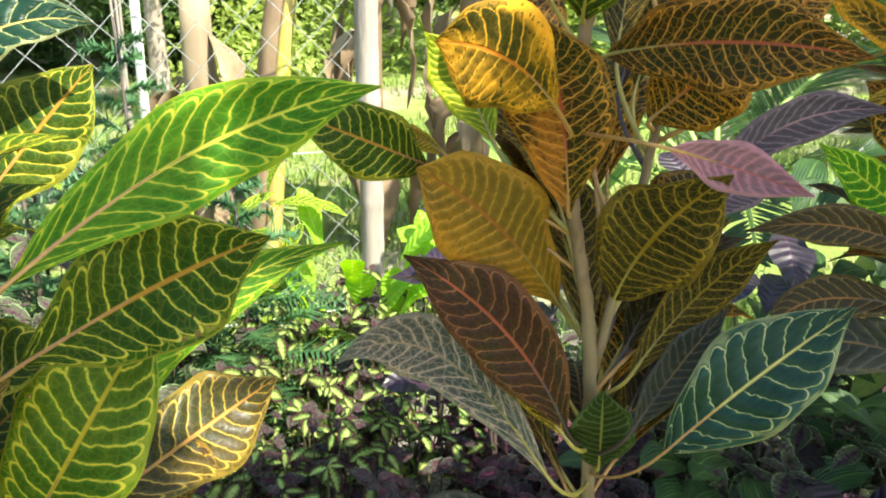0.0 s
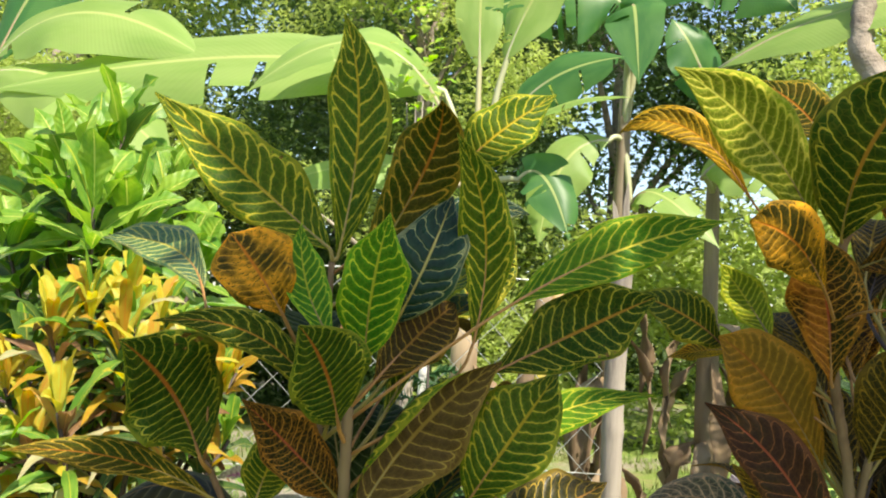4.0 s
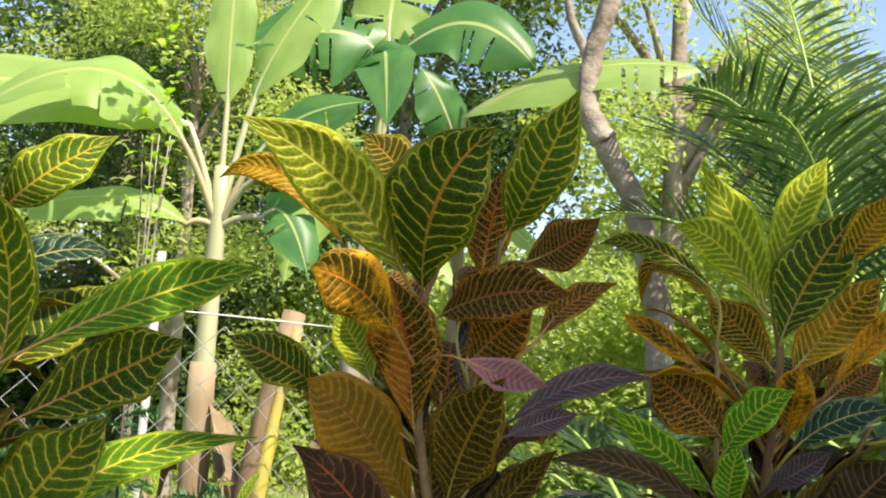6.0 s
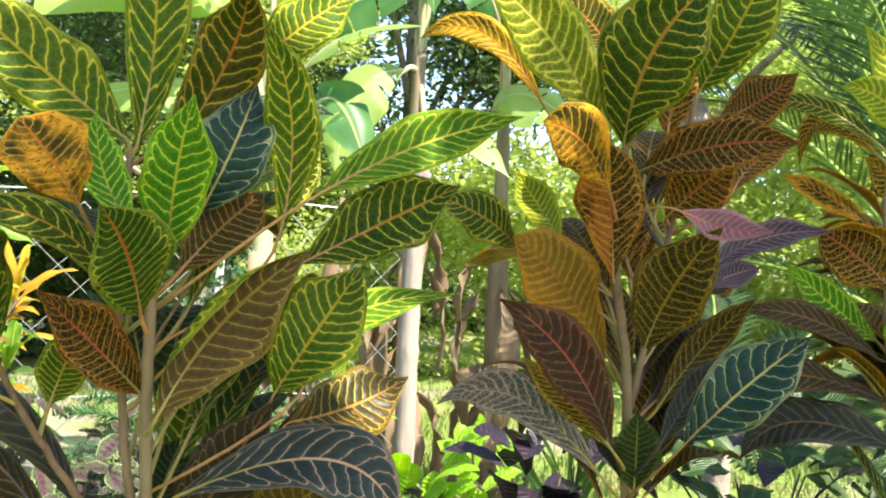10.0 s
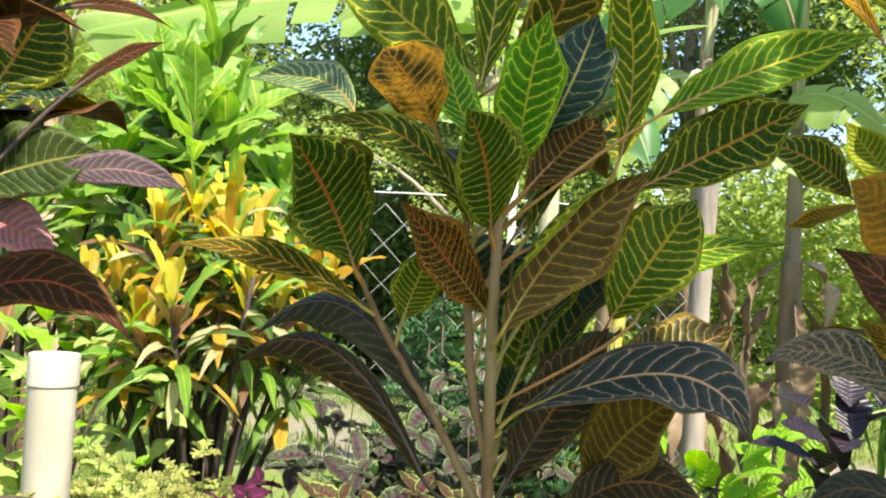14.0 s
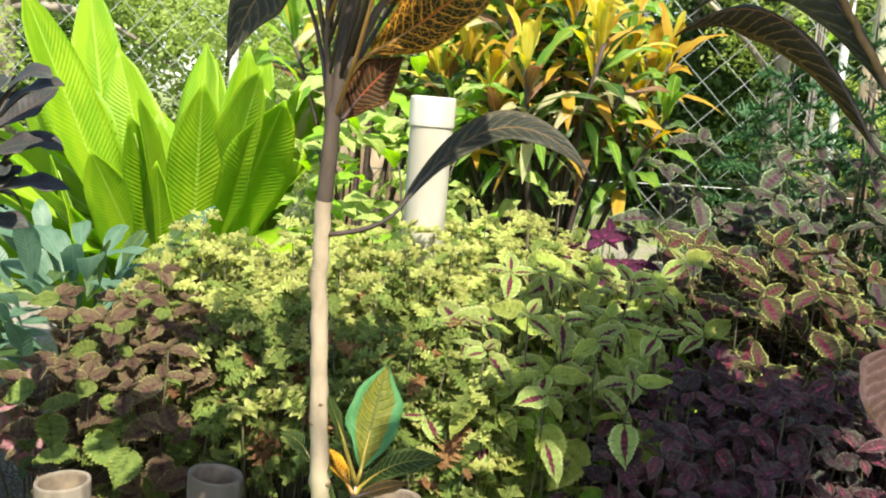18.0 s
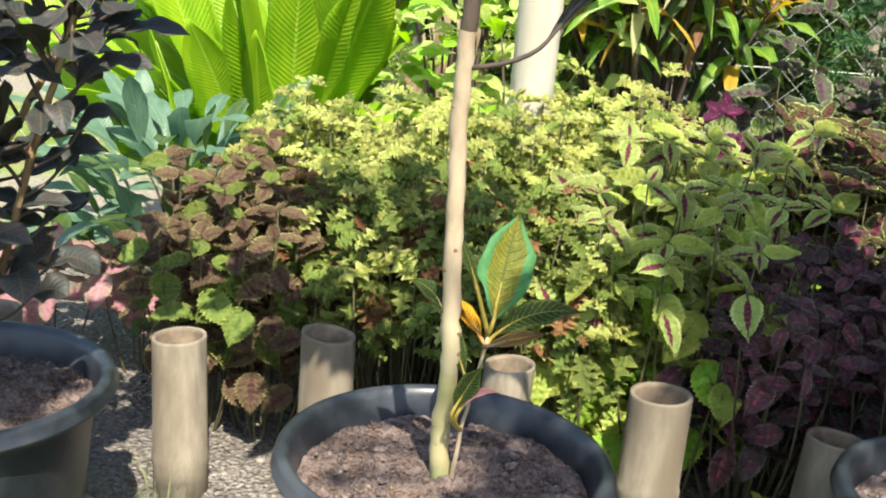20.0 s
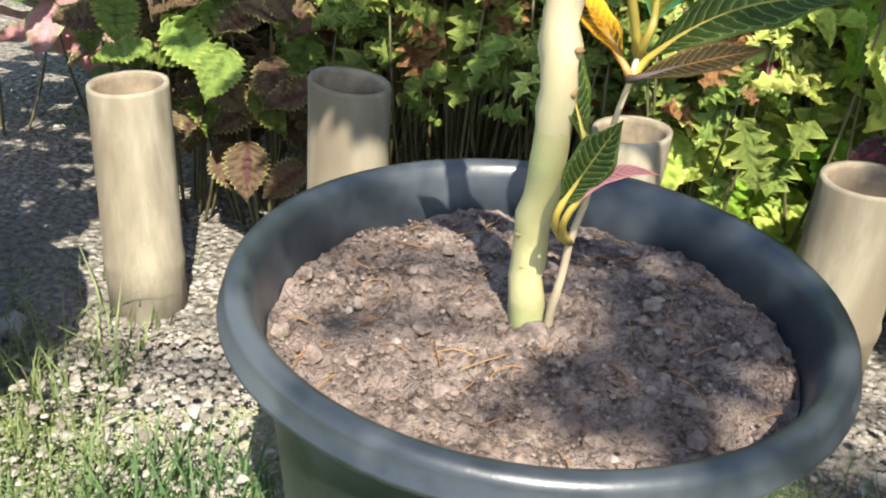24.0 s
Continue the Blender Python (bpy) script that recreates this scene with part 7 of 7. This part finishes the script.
    uv = np.tile(np.array([[0.5, 0], [1, 0.5], [0.5, 1], [0, 0.5]]), (count, 1))
    return v, [tuple(q) for q in f], uv


def tree(place, height, trunk_r, crown_r, count, size, material, label, seed, lean=(0, 0), clear=0.4, clumps=26):
    rng = np.random.default_rng(seed)
    x, y = place
    ob = thing("tree", (x, y, 0), label, "tree", "trees beyond the garden")
    topp = np.array([x + lean[0], y + lean[1], height * 0.8])
    v, f, u = tube(bezier((x, y, -0.1), (x + lean[0] * 0.3, y + lean[1] * 0.3, height * 0.4), topp, 12), np.linspace(trunk_r, trunk_r * 0.3, 13), 12, True, rng, 0.08)
    part("trunk", mesh("trunk", v, f, u), M["trunk"], ob)
    centres = []
    for k in range(clumps):
        a = rng.uniform(0, 6.283)
        s = rng.random()
        z = height * (clear + (1 - clear) * s)
        r = crown_r * rng.uniform(0.3, 1.0) * math.sin(math.pi * (0.18 + 0.75 * s)) ** 0.7
        c = np.array([x + lean[0] * s + r * math.cos(a), y + lean[1] * s + r * math.sin(a), z])
        centres.append(c)
        if k % 3 == 0:
            st = np.array([x + lean[0] * 0.4, y + lean[1] * 0.4, max(height * 0.25, z - crown_r * 0.6)])
            v, f, u = tube(bezier(st, (st + c) / 2 + np.array([0, 0, 0.1 * crown_r]), c, 7), np.linspace(trunk_r * 0.4, trunk_r * 0.08, 8), 6)
            part("limb", mesh("limb", v, f, u), M["trunk"], ob)
    rad = (crown_r * 0.34, crown_r * 0.34, crown_r * 0.26)
    v, f, uv = leaf_cloud(centres, rad, count, size, rng)
    tagged(part("crown", mesh("crown", v, f, uv, False), M[material], ob), kind="stuff")
    return ob


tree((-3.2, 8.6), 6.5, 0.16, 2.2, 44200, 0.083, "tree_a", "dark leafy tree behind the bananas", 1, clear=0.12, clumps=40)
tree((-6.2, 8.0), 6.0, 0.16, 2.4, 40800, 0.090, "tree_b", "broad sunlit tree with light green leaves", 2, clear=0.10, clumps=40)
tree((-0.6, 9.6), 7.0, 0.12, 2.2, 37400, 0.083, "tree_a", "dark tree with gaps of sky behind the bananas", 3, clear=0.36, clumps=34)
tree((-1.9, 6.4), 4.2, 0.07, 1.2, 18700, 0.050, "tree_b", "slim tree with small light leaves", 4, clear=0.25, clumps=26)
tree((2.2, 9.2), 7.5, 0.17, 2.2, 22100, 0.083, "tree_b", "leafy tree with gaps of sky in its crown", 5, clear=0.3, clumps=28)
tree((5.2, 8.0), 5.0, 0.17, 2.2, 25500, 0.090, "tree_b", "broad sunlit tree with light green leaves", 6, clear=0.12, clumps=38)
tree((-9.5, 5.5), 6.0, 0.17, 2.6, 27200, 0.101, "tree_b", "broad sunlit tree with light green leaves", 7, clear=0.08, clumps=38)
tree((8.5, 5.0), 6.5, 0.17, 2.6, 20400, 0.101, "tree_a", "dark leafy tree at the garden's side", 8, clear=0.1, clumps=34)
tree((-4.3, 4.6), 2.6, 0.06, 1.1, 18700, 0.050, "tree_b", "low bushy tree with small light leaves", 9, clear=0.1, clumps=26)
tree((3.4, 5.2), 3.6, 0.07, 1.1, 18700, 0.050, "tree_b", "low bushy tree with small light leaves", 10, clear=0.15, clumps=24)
# the far edge of the wood; dark west, sunlit east, put into leaf colour
rng = np.random.default_rng(3)
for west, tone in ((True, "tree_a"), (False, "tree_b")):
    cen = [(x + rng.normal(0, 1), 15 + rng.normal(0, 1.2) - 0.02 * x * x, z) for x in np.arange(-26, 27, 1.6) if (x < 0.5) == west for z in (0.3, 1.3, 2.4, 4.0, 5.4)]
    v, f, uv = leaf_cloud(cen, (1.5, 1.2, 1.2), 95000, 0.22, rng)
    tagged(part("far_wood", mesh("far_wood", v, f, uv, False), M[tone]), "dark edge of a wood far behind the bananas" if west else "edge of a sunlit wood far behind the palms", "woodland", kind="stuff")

# a thicket between the fence and the wood, sunlit half put into paler leaves
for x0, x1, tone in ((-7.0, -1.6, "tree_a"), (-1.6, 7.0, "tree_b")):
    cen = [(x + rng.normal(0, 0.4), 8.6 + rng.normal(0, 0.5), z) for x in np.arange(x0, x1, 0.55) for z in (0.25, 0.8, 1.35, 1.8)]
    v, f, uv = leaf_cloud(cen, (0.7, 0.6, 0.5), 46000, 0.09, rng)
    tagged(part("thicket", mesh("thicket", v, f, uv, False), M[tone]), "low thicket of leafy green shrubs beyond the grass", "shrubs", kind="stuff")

# a gnarled pale tree behind the crotons
gn = thing("gnarled_tree", (0.95, 3.3, 0), "gnarled bare pale trunk with twisted limbs", "tree")
for line, r0, r1 in (([(0.97, 3.3, -0.05), (0.93, 3.3, 0.8), (0.90, 3.3, 1.42), (0.80, 3.3, 1.80), (0.66, 3.3, 2.05)], 0.06, 0.045), ([(0.66, 3.3, 2.05), (0.58, 3.3, 2.18), (0.60, 3.32, 2.40), (0.66, 3.3, 2.62), (0.70, 3.3, 3.0)], 0.05, 0.03),
                     ([(0.60, 3.32, 2.36), (0.50, 3.3, 2.55), (0.46, 3.3, 2.9)], 0.022, 0.012), ([(0.64, 3.3, 2.52), (0.74, 3.3, 2.75), (0.80, 3.3, 3.1)], 0.022, 0.012)):
    p = np.array(line)
    t = np.linspace(0, len(p) - 1, 6 * len(p))
    sm = np.stack([np.interp(t, np.arange(len(p)), p[:, c]) for c in range(3)], -1)
    for _ in range(3):
        sm[1:-1] = (sm[:-2] + 2 * sm[1:-1] + sm[2:]) / 4
    v, f, u = tube(sm, np.linspace(r0, r1, len(sm)), 12, True, np.random.default_rng(9), 0.18)
    part("limb", mesh("limb", v, f, u), M["trunk"], gn)

# spots on the bare-stemmed and the end croton's pots, shaded by added unseen twigs
SHADE_SPOTS = ((-0.915, 0.100, 0.026), (-0.82, 0.090, 0.012), (-1.30, -0.07, 0.075), (-1.38, -0.16, 0.070), (-1.36, -0.02, 0.06), (-0.80, 0.235, 0.065), (-0.755, 0.16, 0.055), (-0.83, 0.31, 0.055), (-0.93, 0.315, 0.030))
# the tree that shades the crotons, its crown over the path
shade = thing("shade_tree", (3.2, -1.7, 0), "broad-leaved tree that shades the path", "tree")
v, f, u = tube(bezier((3.2, -1.7, -0.1), (3.0, -1.5, 1.6), (2.4, -1.0, 3.2), 12), np.linspace(0.16, 0.07, 13), 12, True, rng, 0.06)
part("trunk", mesh("trunk", v, f, u), M["trunk"], shade)
rng = np.random.default_rng(21)
toward = np.array([ca * ce, sa * ce, se])
cen = []
# unseen clumps, set along the sun's line to shade the second and third croton
for k in range(20):
    c = np.array([rng.uniform(0.10, 0.75), rng.uniform(0.72, 1.0), rng.uniform(0.66, 1.06)]) + toward * rng.uniform(2.3, 3.1)
    cen.append(tuple(c))
for k in range(9):
    cen.append((rng.uniform(2.0, 3.0), rng.uniform(-1.4, -0.4), rng.uniform(2.9, 3.7)))
for c in cen[::3]:
    st = np.array((2.55, -1.1, 2.9))
    v, f, u = tube(bezier(st, (st + np.array(c)) / 2 + np.array([0, 0, 0.15]), c, 6), np.linspace(0.04, 0.01, 7), 6)
    part("limb", mesh("limb", v, f, u), M["trunk"], shade)
v, f, uv = leaf_cloud(cen, (0.23, 0.22, 0.2), 2300, 0.17, rng)
# unseen clumps added to shade the first croton
near = [tuple(np.array(q) + toward * rng.uniform(2.0, 2.3)) for q in ((-0.37, 0.45, 0.85), (-0.45, 0.42, 0.95), (-0.36, 0.50, 0.78), (-0.42, 0.46, 1.2), (-0.33, 0.40, 1.05), (-0.40, 0.46, 0.7), (-0.23, 0.50, 0.99))]
v, f, uv = join([(v, f, uv), leaf_cloud(near, (0.12, 0.12, 0.12), 400, 0.12, rng)])
low = []
# each spot gets a leaf cluster and twig, added sunward and out of view
for tx, ty, r in SHADE_SPOTS:
    c = (tx + 2.3 * ca * ce, ty + 2.3 * sa * ce, 0.25 + 2.3 * se)
    low.append(leaf_cloud([c], (r, r, r), int(11000 * r * r) + 6, min(0.055, 0.02 + 0.7 * r), rng))
    w, g, u = tube(bezier((1.6, -0.7, 2.75), ((1.6 + c[0]) / 2, (c[1] - 0.7) / 2 - 0.05, 2.6), c, 8), np.linspace(0.012, 0.003, 9), 6)
    part("twig", mesh("twig", w, g, u), M["trunk"], shade)
v, f, uv = join([(v, f, uv)] + low)
tagged(part("crown", mesh("crown", v, f, uv, False), M["tree_a"], shade), kind="stuff")

# a low bough of the shade tree hangs over the end of the row
bough = [(2.3, 0.7, 2.85), (1.9, 1.0, 2.45), (1.5, 1.25, 2.12), (1.15, 1.42, 1.92)]
v, f, u = tube(bough, [0.02, 0.015, 0.010, 0.005], 7)
part("bough", mesh("bough", v, f, u), M["trunk"], shade)
rng = np.random.default_rng(8)
for k in range(34):
    s = rng.random()
    c = np.array([2.0 - 0.95 * s, 0.95 + 0.5 * s, 2.5 - 0.62 * s]) + rng.normal(0, 0.07, 3)
    a = rng.uniform(0, 6.283)
    d = np.array([math.cos(a), math.sin(a), rng.uniform(-0.9, -0.1)])
    t = c + d * rng.uniform(0.10, 0.16)
    v, f, uv, sl = blade(c, (c + t) / 2 + np.array([0, 0, 0.015]), t, rng.uniform(0.06, 0.09), (0, 0, 1), rng, 8, 4, 0.2, 0.08, 0.1, 0.0)
    part("leaf", mesh("leaf", v, f, uv), M["tree_a"], shade)
